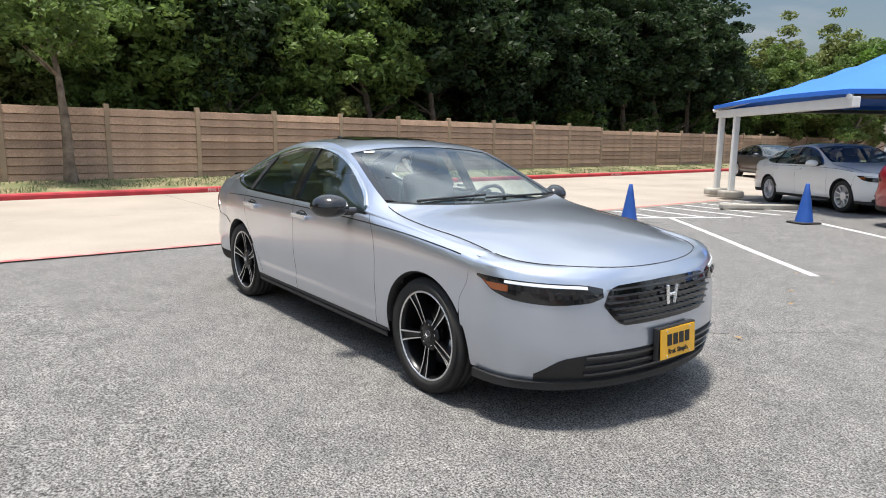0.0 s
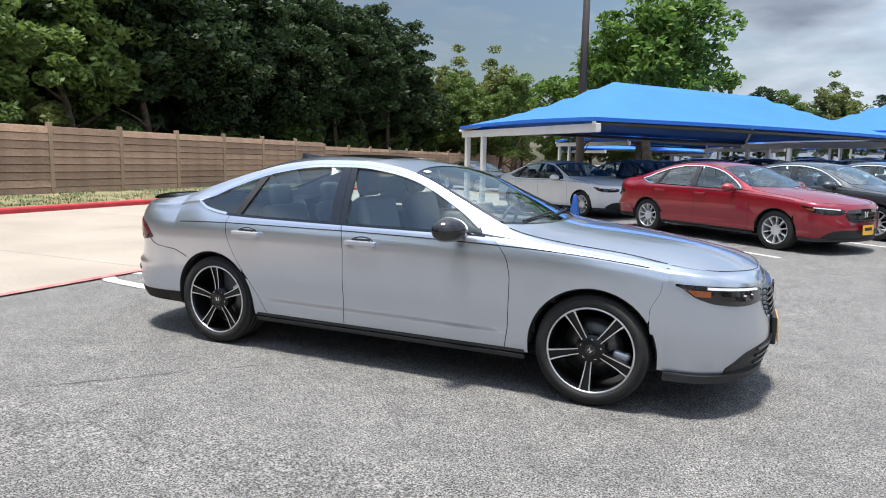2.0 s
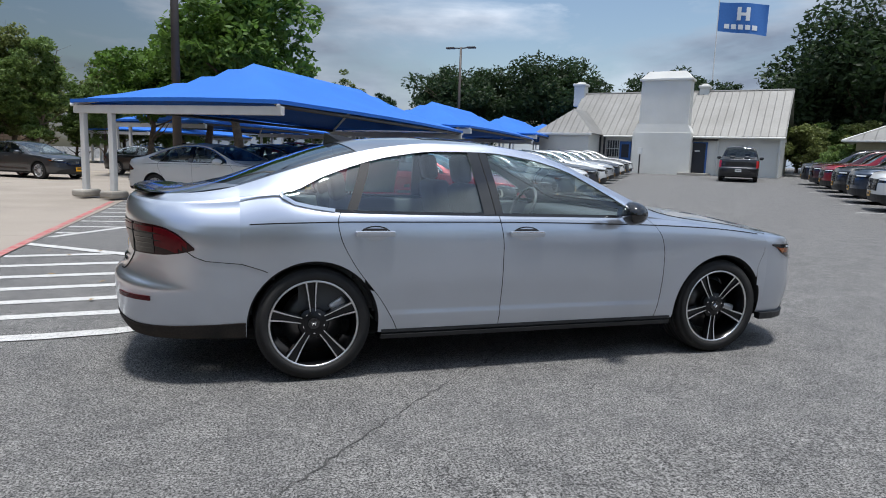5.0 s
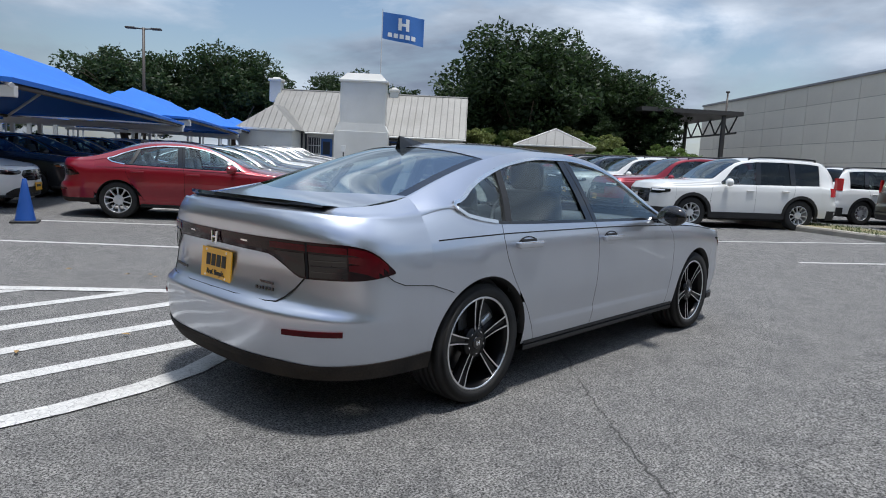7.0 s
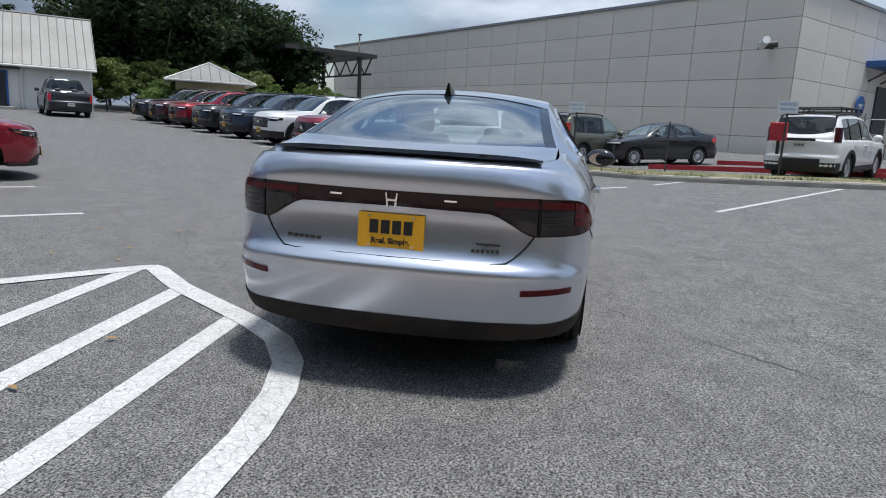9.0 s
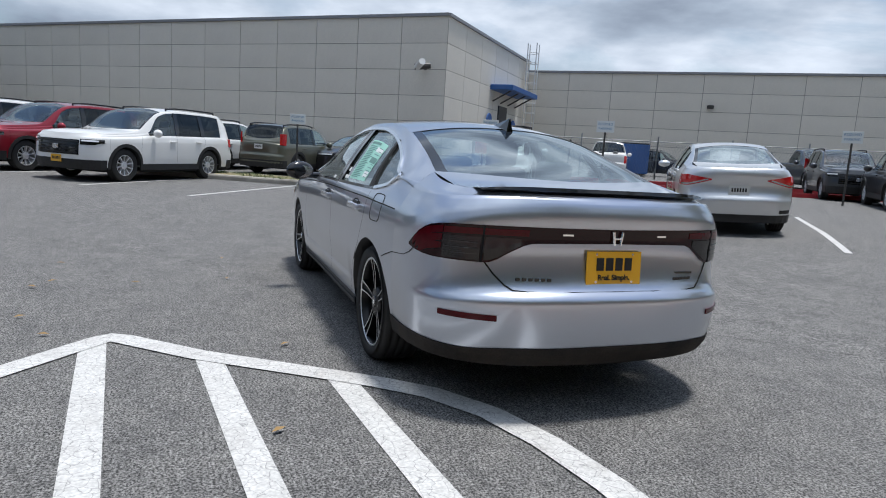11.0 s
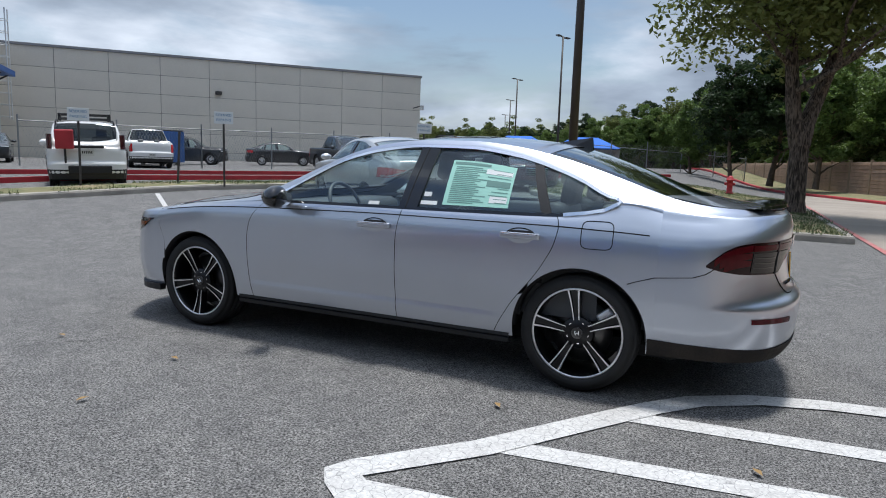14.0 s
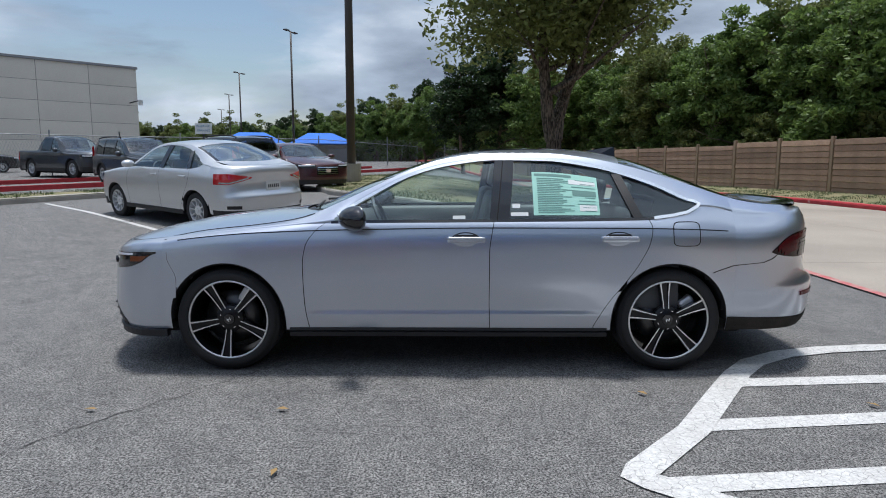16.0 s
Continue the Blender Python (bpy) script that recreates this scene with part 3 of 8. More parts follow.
# far road kerbs painted red in front of the grey building
for off, lab in ((0.0, "red painted kerb along the road"), (4.2, "red painted kerb along the far road edge")):
    pts = [(17.0 + off * 0.75, -3.5 - off * 0.66), (15.2 + off * 0.75, -9.5 - off * 0.66), (12.4 + off * 0.75, -15.5 - off * 0.66), (8.0 + off * 0.75, -24.0 - off * 0.66), (2.0 + off * 0.75, -36 - off * 0.66)]
    extrude_path("road_kerb", pts[::-1], KERB_PROFILE, RED_KERB, lab, "kerb")


# ---- grey tilt-wall building ----
UX, UY = 0.68, 0.733
VX, VY = 0.733, -0.68


def wall_slab(parent, name, a, b, z0, z1, cols, rows, thick=0.3):
    """A concrete wall of separate panels with recessed joints between a and b (outside on the right hand of a to b)."""
    a, b = Vector(a), Vector(b)
    d = b - a
    L = d.length
    d.normalize()
    nrm = Vector((d.y, -d.x))
    ang = math.degrees(math.atan2(d.y, d.x))
    back = part(name, box_bm((L / 2, thick / 2 + 0.012, (z0 + z1) / 2), (L, thick, z1 - z0)), JOINT, parent)
    back.matrix_basis = pose(a.x, a.y, 0, 0, 0, ang)
    w, h = L / cols, (z1 - z0) / rows
    bm = bmesh.new()
    add_box(bm, (0, 0, 0), (w - 0.035, 0.05, h - 0.03), bevel=0.008)
    me = bpy.data.meshes.new("panel")
    bm.to_mesh(me)
    bm.free()
    me.materials.append(WALL_GREY)
    for i in range(cols):
        for j in range(rows):
            p = new("panel", me)
            p.parent = parent
            p.matrix_basis = pose(a.x, a.y, 0, 0, 0, ang) @ pose((i + 0.5) * w, 0, z0 + (j + 0.5) * h)
    cop = part("coping", box_bm((L / 2, 0.1, z1 + 0.09), (L + 0.1, 0.5, 0.2), 0.02), COPING, parent)
    cop.matrix_basis = pose(a.x, a.y, 0, 0, 0, ang)


def build_warehouse():
    w = thing("warehouse", "large grey concrete tilt-wall building with panel joints", "building", kind="structure")
    c = Vector((34.3, -12.7))
    far = c + 54.5 * Vector((UX, UY))
    inner = c + 19.6 * Vector((VX, VY))
    end = inner - 33.3 * Vector((UX, UY))
    z0, z1 = 0.0, 9.75
    wall_slab(w, "wall_front", far, c, z0, z1, 17, 6)
    wall_slab(w, "wall_side", c, inner, z0, z1, 6, 6)
    wall_slab(w, "wall_wing", inner, end, z0, z1 - 0.75, 9, 6)
    e2 = end + 30 * Vector((VX, VY))
    wall_slab(w, "wall_end", end, e2, z0, z1 - 0.75, 5, 3)
    roof = bmesh.new()
    f2 = far + 50 * Vector((VX, VY))
    vs = [roof.verts.new((*p, z1 - 1.2)) for p in (far, c, inner, end, e2, f2)]
    roof.faces.new(vs)
    part("roof", roof, COPING, w)
    # door with a blue canopy on the side wall
    ang = math.degrees(math.atan2(VY, VX))
    M = pose(c.x, c.y, 0, 0, 0, ang)
    door = part("door", box_bm((12.2, -0.06, 3.3), (2.2, 0.12, 4.0), 0.02), DARK_OPENING, w, "dark roller door")
    door.matrix_basis = M
    aw = part("awning", box_bm((12.6, -0.9, 6.5), (7.4, 1.8, 0.38), 0.03), BLUE_PAINT, w, "flat blue metal awning")
    aw.matrix_basis = M
    for k in range(4):
        br = part("bracket", tube_bm((9.6 + 2 * k, -0.05, 5.5), (9.6 + 2 * k, -1.5, 6.33), 0.06), STEEL_DARK, aw)
    lad = thing("roof_ladder", "caged white steel ladder on the wall of the building", "ladder")
    lad.matrix_basis = M @ pose(17.9, -0.3, 0)
    for s in (-0.35, 0.35):
        part("rail", tube_bm((s, 0, 2.2), (s, 0, 11.2), 0.05), STEEL_WHITE, lad)
        part("cage_bar", tube_bm((s * 1.2, -0.8, 3.4), (s * 1.2, -0.8, 11.2), 0.045), STEEL_WHITE, lad)
    for k in range(24):
        part("rung", tube_bm((-0.35, 0, 2.4 + 0.34 * k), (0.35, 0, 2.4 + 0.34 * k), 0.025, seg=6), STEEL_WHITE, lad)
    for k in range(9):
        z = 3.6 + 0.85 * k
        hb = bmesh.new()
        q = [(-0.35, 0, z), (-0.45, -0.5, z), (-0.42, -0.8, z), (0.42, -0.8, z), (0.45, -0.5, z), (0.35, 0, z)]
        for i in range(5):
            add_tube(hb, q[i], q[i + 1], 0.03, seg=6)
        part("hoop", hb, STEEL_WHITE, lad)
    for k, (u, z) in enumerate([(8.6, 3.3), (15.0, 3.2)]):
        disc = thing("round_sign", "round blue sign with a white mark on the grey wall", "sign")
        disc.matrix_basis = M @ pose(u, -0.2, z + 0.6, 90, 0, 0)
        bm = bmesh.new()
        bmesh.ops.create_cone(bm, cap_ends=True, segments=32, radius1=0.62, radius2=0.62, depth=0.08)
        part("plate", bm, BLUE_PAINT, disc)
        bm = bmesh.new()
        add_box(bm, (0, 0.05, 0.045), (0.55, 0.14, 0.02))
        add_box(bm, (0, -0.14, 0.045), (0.4, 0.1, 0.02))
        part("mark", bm, STEEL_WHITE, disc, "white lettering bars")
    pos = (c.x + 1.4 * UX, c.y + 1.4 * UY)
    camm = thing("security_camera", "white twin security cameras on a wall arm", "camera")
    camm.matrix_basis = pose(pos[0] - 0.35 * VX, pos[1] - 0.35 * VY, 6.5) @ Matrix.Diagonal((1.6, 1.6, 1.6, 1))
    part("arm", tube_bm((0.3 * VX, 0.3 * VY, 0), (-0.5 * VX, -0.5 * VY, 0.1), 0.05), STEEL_DARK, camm)
    part("housing", tube_bm((-0.5 * VX - 0.5, -0.5 * VY, 0.15), (-0.5 * VX + 0.1, -0.5 * VY, 0.0), 0.13), STEEL_WHITE, camm)
    part("housing", tube_bm((-0.5 * VX, -0.5 * VY - 0.5, 0.1), (-0.5 * VX + 0.1, -0.5 * VY + 0.1, 0.0), 0.12), STEEL_DARK, camm)
    lampw = thing("wall_lamp", "small dark wall lamp on the grey wall", "lamp")
    q = inner - 15.5 * Vector((UX, UY)) - 0.2 * Vector((VX, VY))
    lampw.matrix_basis = pose(q.x, q.y, 6.4)
    part("body", box_bm((0, 0, 0), (0.4, 0.4, 0.3), 0.05), STEEL_DARK, lampw)
    q = end + 0.4 * Vector((UX, UY)) - 0.4 * Vector((VX, VY))
    cm2 = thing("security_camera", "white dome camera cluster on the wall corner", "camera")
    cm2.matrix_basis = pose(q.x, q.y, 6.2)
    part("arm", tube_bm((0.4, 0, 0), (-0.6, 0.2, 0.2), 0.05), STEEL_DARK, cm2)
    part("housing", tube_bm((-0.6, 0.2, 0.2), (-0.6, 0.2, -0.2), 0.18), STEEL_WHITE, cm2)


build_warehouse()


# ---- white house with a metal roof ----
def build_house():
    h = thing("house", "white rendered house with a grey standing-seam metal roof and chimneys", "house",
              pose(30.3, 27.5, 0.82, 0, 0, 131.5), kind="structure")
    # local x runs along the front from the near gable, local y points towards the lot
    Lh, E0, R0, dep = 13.9, 2.62, 5.65, 7.4
    part("wall", box_bm((Lh / 2, -dep / 2, E0 / 2 - 0.2), (Lh, dep, E0 + 0.4), 0.02), WHITE_PAINT, h)
    for x in (0.15, Lh - 0.15):
        gab = bmesh.new()
        vs = [gab.verts.new(p) for p in ((x - 0.14, -0.05, E0), (x - 0.14, -dep + 0.05, E0), (x - 0.14, -dep / 2, R0 - 0.12))]
        f = gab.faces.new(vs)
        ext = bmesh.ops.extrude_face_region(gab, geom=[f])
        bmesh.ops.translate(gab, vec=(0.28, 0, 0), verts=[v for v in ext["geom"] if isinstance(v, bmesh.types.BMVert)])
        part("gable", gab, WHITE_PAINT, h)
    for side in (0, 1):
        rb = bmesh.new()
        ya, yb = (0.45, -dep / 2) if side == 0 else (-dep - 0.45, -dep / 2)
        za, zb = 2.42, R0
        vs = [rb.verts.new(p) for p in ((-0.25, ya, za), (Lh + 0.1, ya, za), (Lh + 0.1, yb, zb), (-0.25, yb, zb))]
        f = rb.faces.new(vs)
        ext = bmesh.ops.extrude_face_region(rb, geom=[f])
        bmesh.ops.translate(rb, vec=(0, 0, 0.1), verts=[v for v in ext["geom"] if isinstance(v, bmesh.types.BMVert)])
        rf = part("roof", rb, ROOF_METAL, h)
        sb = bmesh.new()
        add_tube(sb, (0, ya, za + 0.115), (0, yb, zb + 0.115), 0.022, seg=4)
        me = bpy.data.meshes.new("seam")
        sb.to_mesh(me)
        sb.free()
        me.materials.append(ROOF_METAL)
        for k in range(31):
            q = new("seam", me)
            q.parent = rf
            q.location.x = -0.2 + k * 0.46
    part("ridge_cap", tube_bm((-0.25, -dep / 2, R0 + 0.1), (Lh + 0.1, -dep / 2, R0 + 0.1), 0.07, seg=8), ROOF_METAL, h)
    # the broad chimney stack on the front, narrower above its shoulders
    ch = bmesh.new()
    add_box(ch, (7.0, 0.45, 1.25), (3.75, 1.1, 2.9), bevel=0.03)
    v0 = [ch.verts.new((7.0 + sx * a, 0.45 + sy * b, z)) for z, a, b in ((2.68, 1.87, 0.54), (3.25, 1.57, 0.5)) for sx, sy in ((-1, -1), (1, -1), (1, 1), (-1, 1))]
    for i in range(4):
        ch.faces.new((v0[i], v0[(i + 1) % 4], v0[4 + (i + 1) % 4], v0[4 + i]))
    add_box(ch, (6.95, 0.45, 4.6), (3.13, 1.0, 2.9), bevel=0.03)
    add_box(ch, (6.95, 0.45, 6.08), (3.35, 1.22, 0.16), bevel=0.03)
    v1 = [ch.verts.new((6.95 + sx * a, 0.45 + sy * b, z)) for z, a, b in ((6.14, 1.62, 0.56), (6.62, 1.15, 0.3)) for sx, sy in ((-1, -1), (1, -1), (1, 1), (-1, 1))]
    for i in range(4):
        ch.faces.new((v1[i], v1[(i + 1) % 4], v1[4 + (i + 1) % 4], v1[4 + i]))
    ch.faces.new(v1[4:])
    part("chimney", ch, WHITE_PAINT, h, "broad white stepped chimney stack")
    for x, w, top in ((14.25, 0.85, 6.5), (5.3, 0.62, 6.15)):
        c2 = bmesh.new()
        add_box(c2, (x, -dep / 2, top - 0.85), (w, w, 1.7), bevel=0.04)
        add_box(c2, (x, -dep / 2, top - 0.1), (w * 1.22, w * 1.22, 0.2), bevel=0.05)
        add_tube(c2, (x, -dep / 2, top), (x, -dep / 2, top + 0.12), w * 0.4, w * 0.3, 10)
        part("chimney", c2, WHITE_PAINT, h)
    # projecting wing with a hipped roof
    part("wing", box_bm((13.05, 0.9, 1.1), (3.5, 3.8, 3.0), 0.02), WHITE_PAINT, h)
    hip = bmesh.new()
    a = [(11.0, 3.05, 2.5), (15.05, 3.05, 2.5), (15.05, -2.0, 2.5), (11.0, -2.0, 2.5), (13.0, 1.1, 4.25), (13.0, -2.4, 4.25)]
    v = [hip.verts.new(q) for q in a]
    for q in ((0, 1, 4), (1, 2, 5, 4), (2, 3, 5), (3, 0, 4, 5), (0, 3, 2, 1)):
        hip.faces.new([v[i] for i in q])
    hr = part("roof", hip, ROOF_METAL, h)
    for k in range(-4, 5):
        t = abs(k) / 4.6
        part("seam", tube_bm((13.03 + 0.43 * k, 3.05, 2.52), (13.02 + 0.43 * k, 3.05 - 1.95 * (1 - t), 2.53 + 1.75 * (1 - t)), 0.022, seg=4), ROOF_METAL, hr)
    part("fascia", box_bm((13.03, 3.0, 2.44), (4.0, 0.1, 0.14), 0.01), WHITE_PAINT, h)
    # recessed porch: posts, blue door, barred window
    for x in (11.25, 10.95):
        part("porch_post", box_bm((x, 0.35, 1.2), (0.12, 0.12, 2.4), 0.01), DARK_OPENING, h)
    d2 = part("door", box_bm((9.55, 0.04, 1.05), (0.78, 0.1, 2.1), 0.02), BLUE_PAINT, h, "blue wooden door with a glazed upper half")
    part("door_pane", box_bm((9.55, 0.10, 1.45), (0.5, 0.02, 0.9), 0.005), DARK_OPENING, d2)
    wn = part("window", box_bm((10.45, 0.04, 1.6), (0.85, 0.08, 1.1), 0.02), DARK_OPENING, h, "barred window")
    for k in range(5):
        part("bar", tube_bm((10.1 + 0.175 * k, 0.11, 1.05), (10.1 + 0.175 * k, 0.11, 2.15), 0.018, seg=6), STEEL_WHITE, wn)
    part("bar", box_bm((10.45, 0.12, 1.6), (0.9, 0.04, 0.05)), STEEL_WHITE, wn)
    d = part("door", box_bm((4.83, 0.05, 1.03), (1.0, 0.12, 2.06), 0.02), DARK_OPENING, h, "dark panel door under a small lintel")
    part("frame", box_bm((4.83, 0.03, 1.06), (1.2, 0.1, 2.14), 0.02), BLUE_PAINT, d)
    part("sign_plate", box_bm((4.83, 0.12, 1.55), (0.3, 0.02, 0.1)), STEEL_WHITE, d)
    part("lintel", box_bm((4.6, 0.18, 2.28), (2.0, 0.36, 0.12), 0.02), STEEL_DARK, h)
    part("wall_lamp", box_bm((2.1, 0.08, 1.9), (0.22, 0.16, 0.1), 0.02), STEEL_DARK, h)
    part("downpipe", tube_bm((3.6, 0.1, 0), (3.6, 0.1, 2.45), 0.06), WHITE_PAINT, h)
    part("downpipe", tube_bm((0.06, 0.12, 0), (0.06, 0.12, 2.45), 0.06), WHITE_PAINT, h)
    part("gutter", tube_bm((-0.25, 0.5, 2.42), (5.1, 0.5, 2.42), 0.07), WHITE_PAINT, h)
    part("gutter", tube_bm((8.9, 0.5, 2.42), (11.0, 0.5, 2.42), 0.07), WHITE_PAINT, h)
    part("step", box_bm((4.83, 0.8, 0.03), (1.8, 1.4, 0.2), 0.02), KERB, h)
    box = thing("meter_post", "small white meter box on a post before the house", "meter", h.matrix_basis @ pose(7.8, 3.0, 0))
    part("post", box_bm((0, 0, 0.6), (0.08, 0.08, 1.4), 0.01), STEEL_DARK, box)
    part("cabinet", box_bm((0, 0.03, 1.4), (0.28, 0.16, 0.42), 0.02), STEEL_WHITE, box)
    return h


build_house()


def build_pavilion():
    p = thing("pavilion", "small cream building with a hipped metal roof", "building", pose(30.9, 20.2, 0.62, 0, 0, 123), kind="structure")
    part("wall", box_bm((0, 0, 1.1), (3.7, 3.7, 2.5), 0.02), material("cream_paint", (0.55, 0.47, 0.27), 0.8, var=0.1), p)
    w, z0, z1 = 2.4, 2.3, 3.45
    b = bmesh.new()
    top = b.verts.new((0, 0, z1))
    ring = [b.verts.new(q) for q in ((-w, -w, z0), (w, -w, z0), (w, w, z0), (-w, w, z0))]
    for i in range(4):
        b.faces.new((ring[i], ring[(i + 1) % 4], top))
    b.faces.new(ring[::-1])
    rf = part("roof", b, ROOF_METAL, p)
    for i in range(4):
        a = Matrix.Rotation(i * math.pi / 2, 3, "Z")
        for k in range(-4, 5):
            s = abs(k) / 4.62
            q0, q1 = a @ Vector((k * 0.52, -w, z0 + 0.03)), a @ Vector((k * 0.52, -w * s, z1 + 0.02 - (z1 - z0) * s))
            part("seam", tube_bm(q0, q1, 0.02, seg=4), ROOF_METAL, rf)
        part("hip_cap", tube_bm(a @ Vector((-w, -w, z0 + 0.02)), a @ Vector((0, 0, z1 + 0.02)), 0.04, seg=6), WHITE_PAINT, rf)
    part("eave", box_bm((0, 0, z0 - 0.02), (2 * w + 0.1, 2 * w + 0.1, 0.1), 0.02), WHITE_PAINT, p)


build_pavilion()

# steel roof structure beside the building
fr = thing("steel_canopy", "dark open steel truss canopy by the building", "canopy", pose(57, 26, 0, 0, 0, 47), kind="structure")
part("roof", box_bm((0, 0, 7.2), (16, 9, 0.35)), STEEL_DARK, fr)
for x in (-7.5, 0, 7.5):
    part("column", tube_bm((x, -3, 0), (x, -3, 7.0), 0.18), STEEL_DARK, fr)
for k in range(12):
    part("brace", tube_bm((-7.5 + 1.25 * k, -4.2, 5.6 if k % 2 else 7.0), (-6.25 + 1.25 * k, -4.2, 7.0 if k % 2 else 5.6), 0.07, seg=6), STEEL_DARK, fr)
part("chord", tube_bm((-7.5, -4.2, 5.6), (7.5, -4.2, 5.6), 0.09, seg=6), STEEL_DARK, fr)


# ---- blue shade canopies ----
def build_canopy():
    """Local x along the row, y across; origin at the near-left corner on the ground."""
    L, Wd, E0, R0 = 13.2, 6.0, 2.40, 3.68
    c = thing("shade_canopy", "bright blue fabric shade canopy on white steel posts over parked cars", "canopy", group="shade canopies over the parking rows")
    nx, ny = 24, 14
    verts, faces = [], []
    for i in range(nx + 1):
        for j in range(ny + 1):
            x, y = L * i / nx, Wd * j / ny
            dx, dy = min(x, L - x), min(y, Wd - y)
            r = min(dx / 3.2, dy / (Wd / 2))
            sag = 0.10 * math.sin(math.pi * min(1, r))
            z = E0 + (R0 - E0) * r - sag
            edge = 0.16 * (math.sin(math.pi * x / L) if dy == 0 else math.sin(math.pi * y / Wd) if dx == 0 else 0)
            verts.append((x, y, z + edge * 0.3))
    n = ny + 1
    for i in range(nx):
        for j in range(ny):
            faces.append((i * n + j, (i + 1) * n + j, (i + 1) * n + j + 1, i * n + j + 1))
    me = mesh_of("fabric", verts, faces, BLUE_CLOTH, True)
    part("fabric", me, None, c)
    hb = bmesh.new()
    for x0, y0, x1, y1 in ((0, 0, L, 0), (L, 0, L, Wd), (L, Wd, 0, Wd), (0, Wd, 0, 0)):
        d = Vector((x1 - x0, y1 - y0, 0)).normalized()
        k = 10
        for i in range(k):
            t0, t1 = i / k, (i + 1) / k
            p0 = Vector((x0 + (x1 - x0) * t0, y0 + (y1 - y0) * t0, E0 + 0.048 * math.sin(math.pi * t0)))
            p1 = Vector((x0 + (x1 - x0) * t1, y0 + (y1 - y0) * t1, E0 + 0.048 * math.sin(math.pi * t1)))
            q = [hb.verts.new(p) for p in (p0, p1, p1 - Vector((0, 0, 0.09)), p0 - Vector((0, 0, 0.09)))]
            hb.faces.new(q)
    part("valance", hb, BLUE_CLOTH, c)
    for x in (0.15, L - 0.15):
        part("beam", box_bm((x, Wd / 2, E0 - 0.23), (0.16, Wd, 0.2), 0.015), STEEL_WHITE, c)
        for y in (Wd - 0.25, Wd - 1.15):
            ps = part("post", box_bm((x, y, (E0 - 0.3) / 2), (0.14, 0.14, E0 - 0.3), 0.02), STEEL_WHITE, c)
            part("footing", box_bm((x, y, 0.09), (0.55, 0.42, 0.18), 0.05), KERB, ps)
    for y in (0.1, Wd - 0.1):
        part("side_beam", tube_bm((0.1, y, E0 - 0.12), (L - 0.1, y, E0 - 0.12), 0.05), STEEL_DARK, c)
    for x in (0, L):
        part("hip_rafter", tube_bm((x, 0, E0 - 0.14), (3.2 if x == 0 else L - 3.2, Wd / 2, R0 - 0.34), 0.045, seg=8), STEEL_WHITE, c)
        part("hip_rafter", tube_bm((x, Wd, E0 - 0.14), (3.2 if x == 0 else L - 3.2, Wd / 2, R0 - 0.34), 0.045, seg=8), STEEL_WHITE, c)
    return c


ROW = 52.8
ru = Vector((math.cos(radians(ROW)), math.sin(radians(ROW))))
rv = Vector((-ru.y, ru.x))
first = build_canopy()
CN = Vector((-0.89, 10.2))
first.matrix_basis = pose(CN.x, CN.y, ground_z(CN.x, CN.y), 0, 0, ROW)
for start, count, tall in ((CN, 5, 1.0), (Vector((-3.2, 30.4)), 4, 1.12), (Vector((-8.0, 50.0)), 3, 1.12)):
    for k in range(count):
        if k == 0 and start is CN:
            continue
        p = start + ru * (14.2 * k)
        copy_thing(first, pose(p.x, p.y, ground_z(p.x, p.y), 0, 0, ROW) @ Matrix.Diagonal((1, 1, tall, 1)))


# ---- poles, cones, signs ----
def lamp_pole(x, y, h, heads=2, r=0.11, ang=0, label="tall dark bronze parking lot lamp pole with flat heads", concrete=True):
    z = ground_z(x, y)
    p = thing("street_lamp", label, "street lamp", pose(x, y, z, 0, 0, ang))
    part("pole", tube_bm((0, 0, 0), (0, 0, h), r, r * 0.72, 14), POLE_BROWN, p, smooth=True)
    if concrete:
        part("base", tube_bm((0, 0, 0), (0, 0, 0.78), 0.34, 0.34, 24), KERB, p, "round concrete pole base")
    for s in ((-1, 1) if heads == 2 else (1,)):
        part("arm", tube_bm((0, 0, h - 0.08), (s * 0.5, 0, h - 0.05), 0.045), POLE_BROWN, p)
        part("head", box_bm((s * 0.78, 0, h - 0.05), (0.62, 0.36, 0.11), 0.03), POLE_BROWN, p)
    return p


lamp_pole(3.4, -18.2, 12.5, r=0.16, ang=60)
lamp_pole(14.4, -56.6, 12.0, ang=75)
lamp_pole(26.0, -78, 11.0, ang=75)
lamp_pole(36.0, -104, 11.0, ang=75)
lamp_pole(48.0, -135, 11.0, ang=75)
lamp_pole(-3.85, 22.2, 12.5, r=0.17, ang=60, concrete=False, label="tall grey-brown pole standing between the shade canopies")
lamp_pole(13.6, 40.2, 8.4, ang=-40, concrete=False)
lamp_pole(60.0, 20.5, 8.6, heads=1, ang=200, concrete=False)


